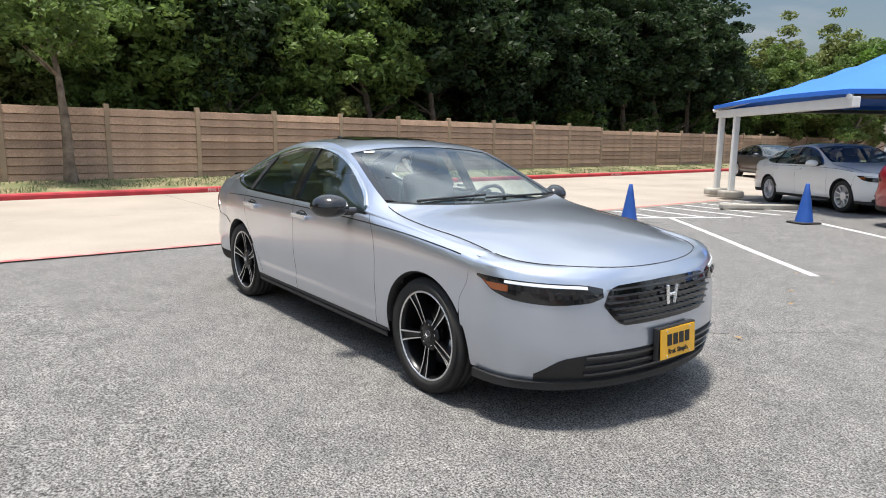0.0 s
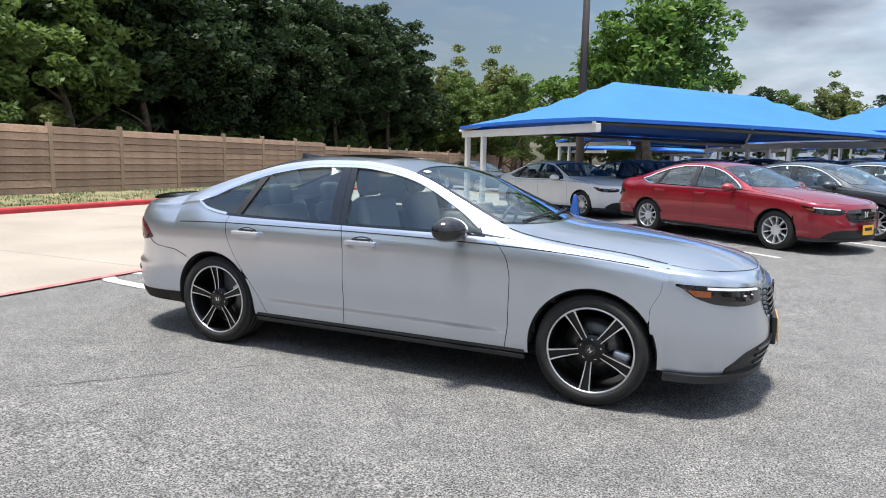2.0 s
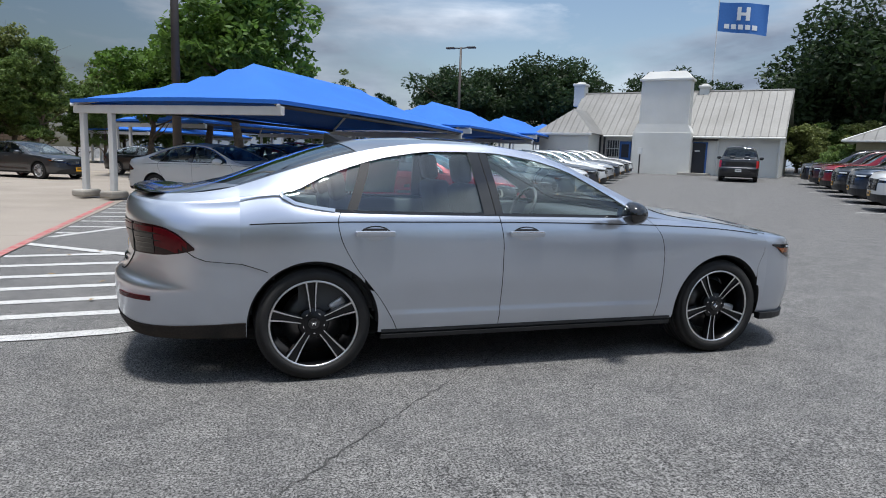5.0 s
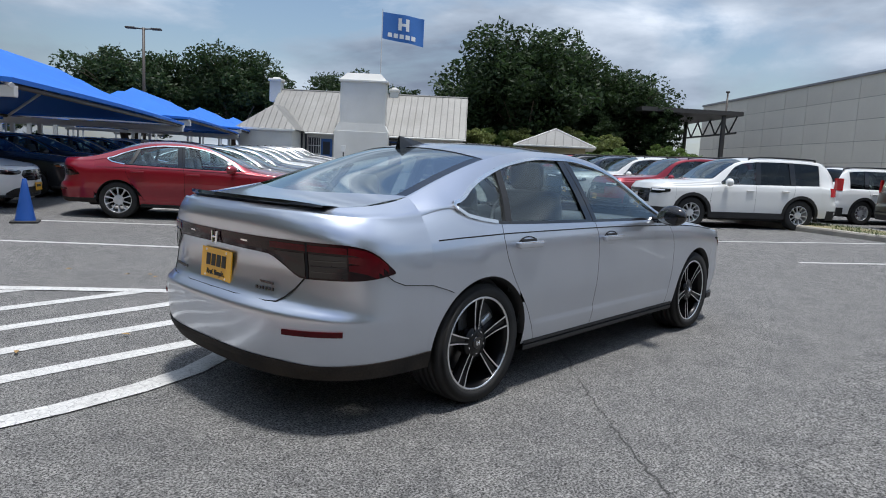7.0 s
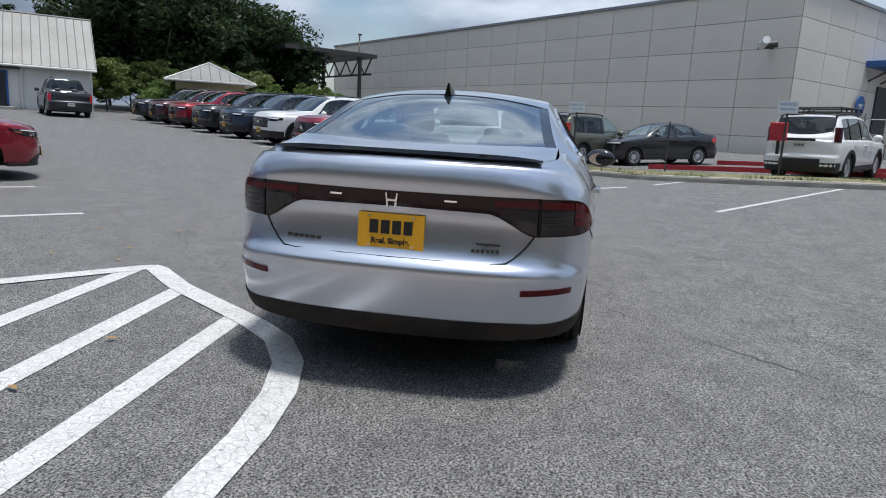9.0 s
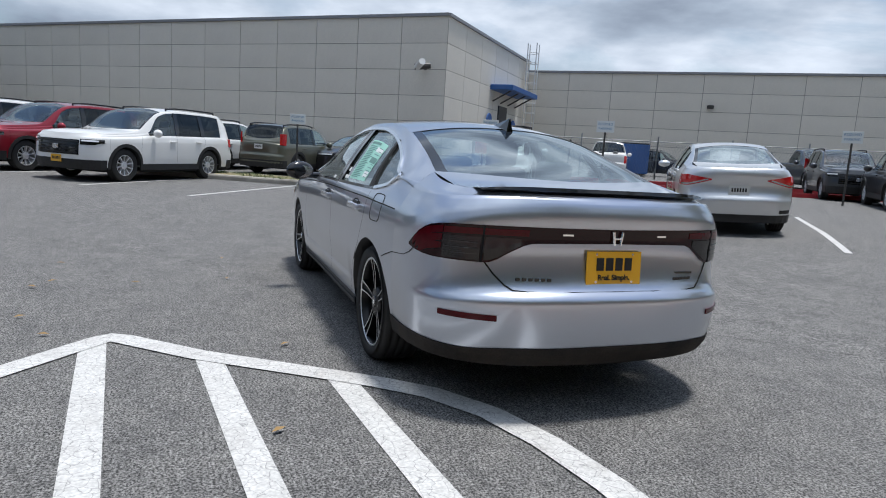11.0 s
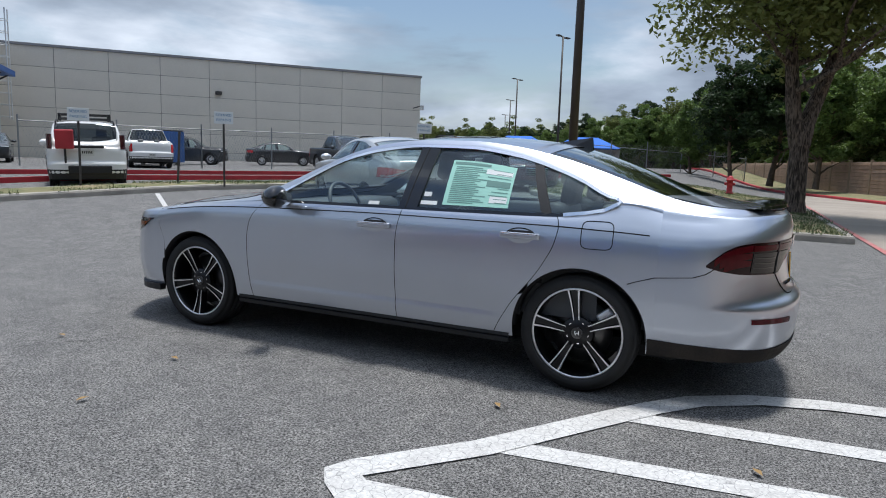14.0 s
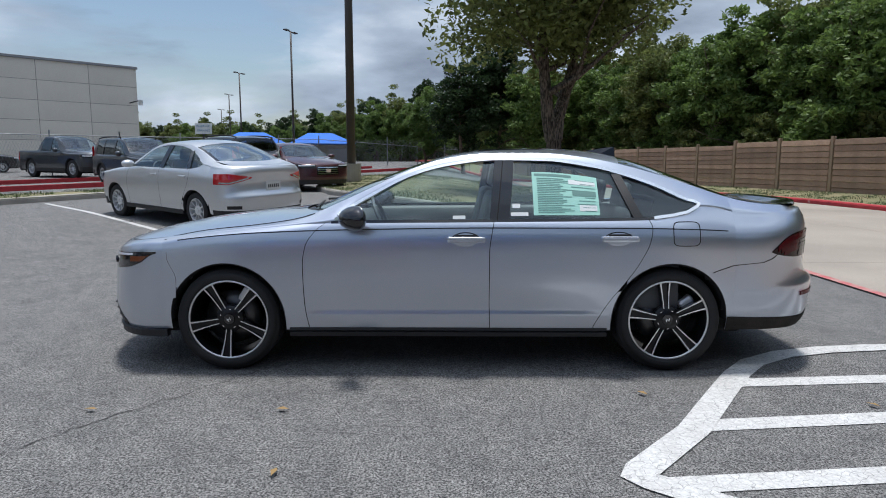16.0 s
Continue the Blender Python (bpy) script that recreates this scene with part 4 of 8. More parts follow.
def build_cone(x, y):
    c = thing("traffic_cone", "tall blue plastic traffic cone on a dark square base", "traffic cone", pose(x, y, ground_z(x, y), 0, 0, random.uniform(0, 90)), group="blue cones")
    b = bmesh.new()
    prof = [(0.155, 0.03), (0.15, 0.05), (0.10, 0.32), (0.06, 0.55), (0.032, 0.71), (0.024, 0.72), (0.0, 0.722)]
    seg = 20
    rings = [[b.verts.new((r * math.cos(6.2832 * i / seg), r * math.sin(6.2832 * i / seg), z)) for i in range(seg)] for r, z in prof[:-1]]
    for a, d in zip(rings, rings[1:]):
        for i in range(seg):
            b.faces.new((a[i], a[(i + 1) % seg], d[(i + 1) % seg], d[i]))
    b.faces.new(rings[-1])
    part("cone", b, CONE_BLUE, c, smooth=True)
    part("base", box_bm((0, 0, 0.018), (0.40, 0.40, 0.036), 0.012), RUBBER, c, "black rubber base")


build_cone(-2.72, 6.45)
build_cone(-1.0, 9.2)


def build_wheel_stop(x, y, a):
    w = thing("wheel_stop", "weathered concrete wheel stop on the asphalt", "wheel stop", pose(x, y, ground_z(x, y), 0, 0, a))
    b = bmesh.new()
    add_box(b, (0, 0, 0.06), (1.7, 0.16, 0.12), bevel=0.03)
    part("block", b, KERB, w)


build_wheel_stop(-2.8, 11.1, 52)
build_wheel_stop(0.0, 13.6, 52)

# ---- vehicles ----
SILVER = paint("silver_metallic_paint", (0.56, 0.60, 0.675), 0.85, 0.28)
PAINTS = {
    "white": paint("white_paint", (0.78, 0.78, 0.76), 0.0, 0.35),
    "red": paint("red_metallic_paint", (0.26, 0.006, 0.018), 0.35, 0.3),
    "dark grey": paint("dark_grey_paint", (0.045, 0.05, 0.058), 0.5, 0.35),
    "dark blue": paint("dark_blue_paint", (0.03, 0.045, 0.075), 0.4, 0.35),
    "black": paint("black_paint", (0.012, 0.012, 0.014), 0.0, 0.3),
    "silver": paint("pale_silver_paint", (0.68, 0.69, 0.70), 0.7, 0.33),
    "olive": paint("olive_grey_paint", (0.12, 0.12, 0.085), 0.5, 0.35),
    "maroon": paint("maroon_paint", (0.06, 0.012, 0.016), 0.3, 0.35),
}
GLOSS_BLACK = material("gloss_black", (0.008, 0.008, 0.009), 0.12, coat=0.6)
TRIM_BLACK = material("matt_black_trim", (0.016, 0.016, 0.017), 0.55, var=0.3, scale=15, bump=0.0006, bump_scale=300)
DUSTY_BLACK = material("dusty_black_plastic", (0.016, 0.0145, 0.0135), 0.8, var=0.5, scale=5, tint=(0.042, 0.033, 0.026), fine=0.15, spec=0.25)
SLAT = material("dark_satin_slat", (0.03, 0.03, 0.032), 0.28, coat=0.4)
GAP_SHADE_BLACK = material("gap_and_shade_black", (0.004, 0.004, 0.004), 0.9)
CHROME = material("satin_chrome", (0.93, 0.94, 0.95), 0.16, metal=1.0)
MACHINED = material("machined_alloy", (0.80, 0.80, 0.81), 0.34, metal=1.0, fine=0.05, fine_scale=300)
RIM_BLACK = material("gloss_black_rim", (0.007, 0.007, 0.008), 0.28, coat=0.15, spec=0.3)
ALLOY = material("silver_alloy", (0.74, 0.74, 0.75), 0.38, metal=0.6)
TYRE = material("tyre_rubber", (0.011, 0.011, 0.011), 0.75, var=0.5, scale=7, tint=(0.021, 0.020, 0.019), bump=0.0012, bump_scale=120)
DISC = material("brake_disc_steel", (0.13, 0.127, 0.125), 0.35, metal=0.9, var=0.3, scale=20)
GLASS = glass_material("windscreen_glass", (0.90, 0.97, 0.95), 1.95)
GLASS_SIDE = glass_material("front_side_glass", (0.86, 0.96, 0.94), 1.9)
GLASS_DARK = glass_material("tinted_glass", (0.78, 0.89, 0.88), 2.0)
GLASS_REAR = glass_material("rear_window_glass", (0.76, 0.89, 0.88), 4.3)
LENS = glass_material("clear_lens", (0.75, 0.77, 0.8))
LENS_RED = material("red_lens", (0.085, 0.002, 0.006), 0.15, spec=0.25, var=0.3, scale=30)
LENS_DARKRED = material("smoked_red_lens", (0.016, 0.002, 0.004), 0.10, spec=0.3)
LENS_SMOKE = material("smoked_clear_lens", (0.015, 0.013, 0.014), 0.12, var=0.3, scale=25)
REFLECTOR = material("lamp_reflector", (0.45, 0.46, 0.48), 0.2, metal=0.9)
LED_WHITE = material("white_light_guide", (0.85, 0.87, 0.9), 0.2, coat=1.0)
AMBER = material("amber_reflector", (0.22, 0.055, 0.012), 0.2, coat=1.0)
SEAT = material("black_leather", (0.075, 0.078, 0.082), 0.5, bump=0.001, bump_scale=200)
SEAT_PALE = material("grey_headliner", (0.16, 0.165, 0.17), 0.9)
PLATE_YELLOW = material("yellow_plate", (0.78, 0.40, 0.015), 0.35, coat=0.4)
PLATE_BLACK = material("plate_ink", (0.012, 0.012, 0.012), 0.5)
PLATE_WHITE = material("white_plate", (0.65, 0.65, 0.62), 0.45)
STICKER = material("mint_paper", (0.36, 0.66, 0.56), 0.6)
STICKER_WHITE = material("white_paper", (0.75, 0.77, 0.76), 0.6)
INK = material("grey_green_ink", (0.14, 0.27, 0.24), 0.7)


def spline(pts):
    """A smooth curve through (x, value) points that doesn't overshoot."""
    pts = sorted(pts)
    X = np.array([p[0] for p in pts], float)
    Yv = np.array([p[1] for p in pts], float)
    h, d = np.diff(X), np.diff(Yv) / np.diff(X)
    m = np.zeros_like(Yv)
    for i in range(1, len(X) - 1):
        if d[i - 1] * d[i] > 0:
            w1, w2 = 2 * h[i] + h[i - 1], h[i] + 2 * h[i - 1]
            m[i] = (w1 + w2) / (w1 / d[i - 1] + w2 / d[i])
    m[0], m[-1] = d[0], d[-1]

    X, Yv, m, h = X.tolist(), Yv.tolist(), m.tolist(), h.tolist()

    def f(x):
        x = min(max(x, X[0]), X[-1])
        i = 0
        while i < len(X) - 2 and x > X[i + 1]:
            i += 1
        t = (x - X[i]) / h[i]
        return float(Yv[i] * (1 + 2 * t) * (1 - t) ** 2 + m[i] * h[i] * t * (1 - t) ** 2 + Yv[i + 1] * t * t * (3 - 2 * t) + m[i + 1] * h[i] * t * t * (t - 1))
    return f


def eased(f, a, b, w=0.055):
    """The same curve with its bends evened out over a hand's width."""
    a, b = min(a, b), max(a, b)
    h = 0.01
    xs = np.arange(a, b + h, h)
    ys = np.array([f(x) for x in xs])
    k = int(3 * w / h)
    g = np.exp(-0.5 * (np.arange(-k, k + 1) * h / w) ** 2)
    lo = 2 * ys[0] - ys[1:k + 1][::-1]
    hi = 2 * ys[-1] - ys[-k - 1:-1][::-1]
    out = np.convolve(np.concatenate([lo, ys, hi]), g / g.sum(), "valid").tolist()

    def even(x):
        t = min(max((x - a) / h, 0.0), len(out) - 1.001)
        i = int(t)
        return out[i] + (out[i + 1] - out[i]) * (t - i)
    return even


class Shell:
    """The outer skin of a vehicle from a few profile curves: x ahead, y to the left, z up, the wheelbase centred on x = 0."""

    def __init__(self, s):
        self.s = s
        self.f = {k: spline(s[k]) for k in ("zc", "ye", "ze", "W", "zC", "yB", "zB", "yT", "zT", "inset", "xf", "xr")}
        for k in ("zc", "ze"):
            self.f[k] = eased(self.f[k], s[k][0][0], s[k][-1][0])
        self.xj, self.xk = s["xj"], s["xk"]

    def side_y(self, x, z):
        t = (z - 0.25) / (self.f["zC"](x) - 0.25)
        d = self.s.get("ledge", 0.0)
        if d and 0.19 < t < 0.6:
            d *= smoothstep(0.19, 0.225, t) * (1 - smoothstep(0.24, 0.6, t)) * smoothstep(-1.05, -0.85, x) * (1 - smoothstep(0.8, 1.0, x))
        else:
            d = 0.0
        return self.f["W"](x) - self.f["inset"](t) - d

    def zs(self, x):
        return self.s["zs"]

    def side(self, x, z):
        return Vector((x, self.side_y(x, z), z))

    def front(self, e, v):
        s = self.s
        zt = self.f["zC"](self.xj) + (s["zF"] - self.f["zC"](self.xj)) * (1 - abs(e) ** 4)
        zb = s["zs"] + (s["zbF"] - s["zs"]) * (1 - abs(e) ** 6)
        z = zb + (zt - zb) * v
        zj = s["zs"] + (self.f["zC"](self.xj) - s["zs"]) * v
        yj = self.side_y(self.xj, zj)
        n = s["nF"]
        return Vector((self.xj + (self.f["xf"](v) - self.xj) * max(0.0, 1 - abs(e) ** n) ** (1 / n), yj * e, z))

    def rear(self, e, v):
        s = self.s
        zt = self.f["zC"](self.xk) + (s["zR"] - self.f["zC"](self.xk)) * (1 - abs(e) ** 4)
        z = s["zs"] + (zt - s["zs"]) * v
        zj = s["zs"] + (self.f["zC"](self.xk) - s["zs"]) * v
        yj = self.side_y(self.xk, zj)
        n = s["nR"]
        return Vector((self.xk + (self.f["xr"](v) - self.xk) * max(0.0, 1 - abs(e) ** n) ** (1 / n), yj * e, z))

    def at_front(self, q, z):
        """A point of the front: q from 0 at the middle to 1 at the corner, past that metres back along the side; its sign is the side."""
        sg, q = (1 if q >= 0 else -1), abs(q)
        if q <= 1:
            lo, hi = 0.0, 1.3
            for _ in range(16):
                m = (lo + hi) / 2
                lo, hi = (m, hi) if self.front(q, m).z < z else (lo, m)
            p = self.front(q, min(1.0, lo))
            p.z = z
        else:
            p = self.side(self.xj - (q - 1), z)
        return Vector((p.x, sg * p.y, p.z))

    def at_rear(self, q, z):
        sg, q = (1 if q >= 0 else -1), abs(q)
        if q <= 1:
            lo, hi = 0.0, 1.3
            for _ in range(16):
                m = (lo + hi) / 2
                lo, hi = (m, hi) if self.rear(q, m).z < z else (lo, m)
            p = self.rear(q, min(1.0, lo))
            p.z = z
        else:
            p = self.side(self.xk + (q - 1), z)
        return Vector((p.x, sg * p.y, p.z))

    def at_side(self, x, z):
        return self.side(x, z)

    def top(self, x, e):
        f = self.f
        ye, ze, zc = f["ye"](x), f["ze"](x), f["zc"](x)
        return Vector((x, ye * e, ze + (zc - ze) * (1 - abs(e) ** self.s.get("crown", 2.3))))

    def upper(self, x, u):
        """The flank above the crease: u = 0 crease, 1 belt, 2 window top, 3 roof rail."""
        f = self.f
        rows = [(self.side_y(x, f["zC"](x)), f["zC"](x)), (f["yB"](x), f["zB"](x)), (f["yT"](x), f["zT"](x)), (f["ye"](x), f["ze"](x))]
        i = min(2, int(u))
        t = u - i
        (a, b), (c, d) = rows[i], rows[i + 1]
        bow = 0.012 * math.sin(math.pi * t) if i == 1 else 0.006 * math.sin(math.pi * t)
        return Vector((x, a + (c - a) * t + bow, b + (d - b) * t))


def grid_mesh(name, rows, mat, flip=False, smooth=True, mirror=False):
    """A skin through rows of points."""
    verts, faces = [], []
    n = len(rows[0])
    for r in rows:
        verts += [(p[0], -p[1] if mirror else p[1], p[2]) for p in r]
    for i in range(len(rows) - 1):
        for j in range(n - 1):
            q = (i * n + j, (i + 1) * n + j, (i + 1) * n + j + 1, i * n + j + 1)
            faces.append(q[::-1] if flip != mirror else q)
    return mesh_of(name, verts, faces, mat, smooth)


def patch(F, q0, q1, top, bot, off, nq=24, nz=4, depth=0.02, name="patch", mat=None, parent=None, label=""):
    """A raised piece that follows the skin F(q, z) between two edges, with its rim turned in."""
    def at(q, z, o):
        p = F(q, z)
        d = 0.004
        qa, qb = (q - d, q + d) if abs(q) < 0.992 or abs(q) > 1.01 else ((q - 0.012, q + 0.012))
        a, b = F(qb, z) - F(qa, z), F(q, z + d) - F(q, z - d)
        n = a.cross(b)
        n = n.normalized() if n.length > 1e-9 else Vector((1, 0, 0))
        if n.dot(Vector((p.x * 0.35, p.y, 0))) < 0:
            n = -n
        return p + n * o
    bend = lambda q: math.copysign(math.asin(min(1.0, abs(q))) + max(0.0, abs(q) - 1), q)
    back = lambda a: math.copysign(math.sin(min(math.pi / 2, abs(a))) + max(0.0, abs(a) - math.pi / 2), a)
    a0, a1 = bend(q0), bend(q1)
    qs = [back(a0 + (a1 - a0) * i / nq) for i in range(nq + 1)]
    rows = []
    for q in qs:
        a, b = bot(q), top(q)
        col = [at(q, a, -depth)] + [at(q, a + (b - a) * j / nz, off) for j in range(nz + 1)] + [at(q, b, -depth)]
        rows.append(col)
    rows = [[at(qs[0], bot(qs[0]) + (top(qs[0]) - bot(qs[0])) * min(max(j - 1, 0), nz) / nz, -depth) for j in range(nz + 3)]] + rows
    rows += [[at(qs[-1], bot(qs[-1]) + (top(qs[-1]) - bot(qs[-1])) * min(max(j - 1, 0), nz) / nz, -depth) for j in range(nz + 3)]]
    me = grid_mesh(name, rows, mat, smooth=False)
    bm = bmesh.new()
    bm.from_mesh(me)
    bmesh.ops.recalc_face_normals(bm, faces=bm.faces)
    bm.to_mesh(me)
    bm.free()
    return part(name, me, None, parent, label)


def ribbon(pts, nrm, width, lift, name, mat, parent, label=""):
    """A thin raised band along points that lie on a skin; nrm gives the way out at each."""
    rows = []
    n = len(pts)
    for i, p in enumerate(pts):
        d = (pts[min(n - 1, i + 1)] - pts[max(0, i - 1)]).normalized()
        o = nrm[i].normalized()
        s = d.cross(o).normalized() * width / 2
        rows.append([p - s - o * 0.004, p - s + o * lift, p + s + o * lift, p + s - o * 0.004])
    return part(name, grid_mesh(name, rows, mat, smooth=False), None, parent, label)


def lathe(profile, seg, name, mat, smooth=True):
    """Turns (radius, y) points round the y axis."""
    verts, faces = [], []
    for r, y in profile:
        for i in range(seg):
            a = 2 * math.pi * i / seg
            verts.append((r * math.cos(a), y, r * math.sin(a)))
    for j in range(len(profile) - 1):
        for i in range(seg):
            k = (i + 1) % seg
            faces.append((j * seg + i, (j + 1) * seg + i, (j + 1) * seg + k, j * seg + k))
    return mesh_of(name, verts, faces, mat, smooth)


WHEELS = {}


def wheel_meshes(R, rim, style):
    key = (R, rim, style)
    if key in WHEELS:
        return WHEELS[key]
    w = 0.235 if style == "sport" else 0.22
    h = w / 2
    tread = []
    for k in range(5):
        y0, y1 = h * 0.84 - k * h * 0.37, h * 0.84 - (k + 1) * h * 0.37 + 0.012
        tread += [(R - 0.008 if k == 0 else R, y0), (R, y1)]
        if k < 4:
            tread += [(R - 0.007, y1 - 0.001), (R - 0.007, y1 - 0.011)]
    tyre = lathe([(rim - 0.012, h * 0.86), (rim + 0.004, h * 0.98), (rim + 0.018, h * 1.02), (rim + 0.024, h * 1.0), (rim + 0.05, h * 1.05), (R - 0.035, h * 1.0), (R - 0.014, h * 0.9)]
                 + tread + [(R - 0.014, -h * 0.9), (R - 0.05, -h), (rim, -h * 0.85)], 72, "tyre", TYRE)
    metal = RIM_BLACK if style == "sport" else ALLOY
    barrel = lathe([(rim - 0.004, h * 0.90), (rim - 0.014, h * 0.84), (rim - 0.02, h * 0.5), (rim - 0.035, -h * 0.6), (rim - 0.02, -h * 0.9), (rim - 0.004, -h * 0.9)], 72, "barrel", RIM_BLACK if style == "sport" else ALLOY)
    lip = lathe([(rim - 0.003, h * 0.88), (rim - 0.004, h * 0.93), (rim - 0.013, h * 0.94), (rim - 0.016, h * 0.90)], 96, "lip", MACHINED)
    disc = lathe([(0.07, 0.0), (rim * 0.68, 0.0), (rim * 0.68, -0.02), (0.07, -0.02)], 48, "brake_disc", DISC)
    hub = lathe([(0.0, h * 0.80), (0.033, h * 0.80), (0.036, h * 0.76), (0.036, h * 0.70)], 32, "cap", GLOSS_BLACK, False)
    core = lathe([(0.036, h * 0.74), (0.085, h * 0.70), (0.092, h * 0.60), (0.085, h * 0.3), (0.03, h * 0.3)], 48, "hub", metal)
    # one spoke, along +z
    n = 5 if style == "sport" else 10
    bm = bmesh.new()
    pr = []
    ro = rim - 0.010
    for r, half, y in ((0.060, 0.018, h * 0.72), (0.11, 0.020, h * 0.735), (0.17, 0.025, h * 0.77), (ro - 0.02, 0.033, h * 0.86), (ro, 0.037, h * 0.885)):
        hf = half if style == "sport" else half * 0.42
        dip = 0.010 if style == "sport" else 0.002
        k0 = 0.62
        ring = [(-hf, y - 0.055), (-hf, y), (-hf * k0, y), (-hf * (k0 - 0.12), y - dip), (hf * (k0 - 0.12), y - dip), (hf * k0, y), (hf, y), (hf, y - 0.055)]
        pr.append([bm.verts.new((x, yy, r)) for x, yy in ring])
    for a, b in zip(pr, pr[1:]):
        for i in range(7):
            bm.faces.new((a[i], b[i], b[i + 1], a[i + 1]))
    spoke = bpy.data.meshes.new("spoke")
    bmesh.ops.recalc_face_normals(bm, faces=bm.faces)
    bm.to_mesh(spoke)
    bm.free()
    spoke.materials.append(metal)
    face = None
    if style == "sport":
        bm = bmesh.new()
        for sg in (-1, 1):
            pv = []
            for r, half, y in ((0.072, 0.018, h * 0.72), (0.11, 0.020, h * 0.735), (0.17, 0.025, h * 0.77), (ro - 0.02, 0.033, h * 0.86), (ro - 0.001, 0.037, h * 0.885)):
                pv.append([bm.verts.new((sg * half * k, y + 0.0015, r)) for k in (0.99, 0.70)])
            for a, b in zip(pv, pv[1:]):
                bm.faces.new((a[0], b[0], b[1], a[1]))
        face = bpy.data.meshes.new("machined_face")
        bmesh.ops.recalc_face_normals(bm, faces=bm.faces)
        bm.to_mesh(face)
        bm.free()
        face.materials.append(MACHINED)
    bm = bmesh.new()
    add_tube(bm, (0, h * 0.66, 0), (0, h * 0.72, 0), 0.011, 0.009, 6)
    nut = bpy.data.meshes.new("wheel_nut")
    bm.to_mesh(nut)
    bm.free()
    nut.materials.append(CHROME)
    bm = bmesh.new()
    add_box(bm, (0, 0, 0), (0.055, 0.06, 0.10), bevel=0.015)
    cal = bpy.data.meshes.new("caliper")
    bm.to_mesh(cal)
    bm.free()
    cal.materials.append(ALLOY)
    bm = bmesh.new()
    for sx in (-1, 1):
        add_tube(bm, (sx * 0.008, h * 0.812, -0.012), (sx * 0.012, h * 0.812, 0.013), 0.0035, seg=6)
    add_tube(bm, (-0.008, h * 0.812, 0), (0.008, h * 0.812, 0), 0.003, seg=6)
    mark = bpy.data.meshes.new("cap_mark")
    bm.to_mesh(mark)
    bm.free()
    mark.materials.append(CHROME)
    WHEELS[key] = (tyre, barrel, lip, disc, hub, core, spoke, face, nut, cal, mark, n, rim)
    return WHEELS[key]


def add_wheel(car, x, y, R, rim, style, turn, full=True):
    tyre, barrel, lip, disc, hub, core, spoke, face, nut, cal, mark, n, rr = wheel_meshes(R, rim, style)
    w = new("wheel")
    w.parent = car
    sg = 1 if y > 0 else -1
    w.matrix_basis = pose(x, y - sg * 0.115, R, 0, turn if sg > 0 else -turn, 0 if sg > 0 else 180)
    if not full:
        part("tyre", tyre, None, w)
        key = ("whole", R, rim)
        if key not in WHEELS:
            vv, ff = [], []
            for me, count in ((barrel, 1), (lip, 1), (core, 1), (hub, 1), (spoke, n)):
                for k in range(count):
                    m = Matrix.Rotation(2 * math.pi * k / count, 4, "Y")
                    o = len(vv)
                    vv += [m @ v.co for v in me.vertices]
                    ff += [tuple(o + i for i in p.vertices) for p in me.polygons]
            WHEELS[key] = mesh_of("rim", vv, ff, ALLOY)
        part("rim", WHEELS[key], None, w)
        return w
    for nm, me in (("tyre", tyre), ("barrel", barrel), ("rim_lip", lip), ("hub", core), ("cap", hub)):
        o = part(nm, me, None, w)
    for k in range(n):
        s = part("spoke", spoke, None, w)
        s.matrix_basis = Matrix.Rotation(2 * math.pi * k / n, 4, "Y")
        if face:
            f = part("machined_face", face, None, w)
            f.matrix_basis = Matrix.Rotation(2 * math.pi * k / n, 4, "Y")
    if full:
        part("brake_disc", disc, None, w)
        part("cap_mark", mark, None, w)
        c = part("caliper", cal, None, w)
        c.matrix_basis = Matrix.Rotation(radians(-60), 4, "Y") @ Matrix.Translation((0, 0.005, rr * 0.66))
        for k in range(5):
            o = part("wheel_nut", nut, None, w)
            a = 2 * math.pi * (k + 0.5) / 5
            o.location = (0.057 * math.sin(a), 0, 0.057 * math.cos(a))
    return w


def text_mesh(body, size, mat, name="lettering", bold=0.0, depth=0.001):
    cu = bpy.data.curves.new(name, "FONT")
    cu.body, cu.size, cu.align_x, cu.align_y, cu.extrude, cu.offset = body, size, "CENTER", "CENTER", depth, bold
    ob = bpy.data.objects.new(name, cu)
    scene.collection.objects.link(ob)
    bpy.context.view_layer.update()
    me = bpy.data.meshes.new_from_object(ob)
    bpy.data.objects.remove(ob)
    me.materials.clear()
    me.materials.append(mat)
    return me


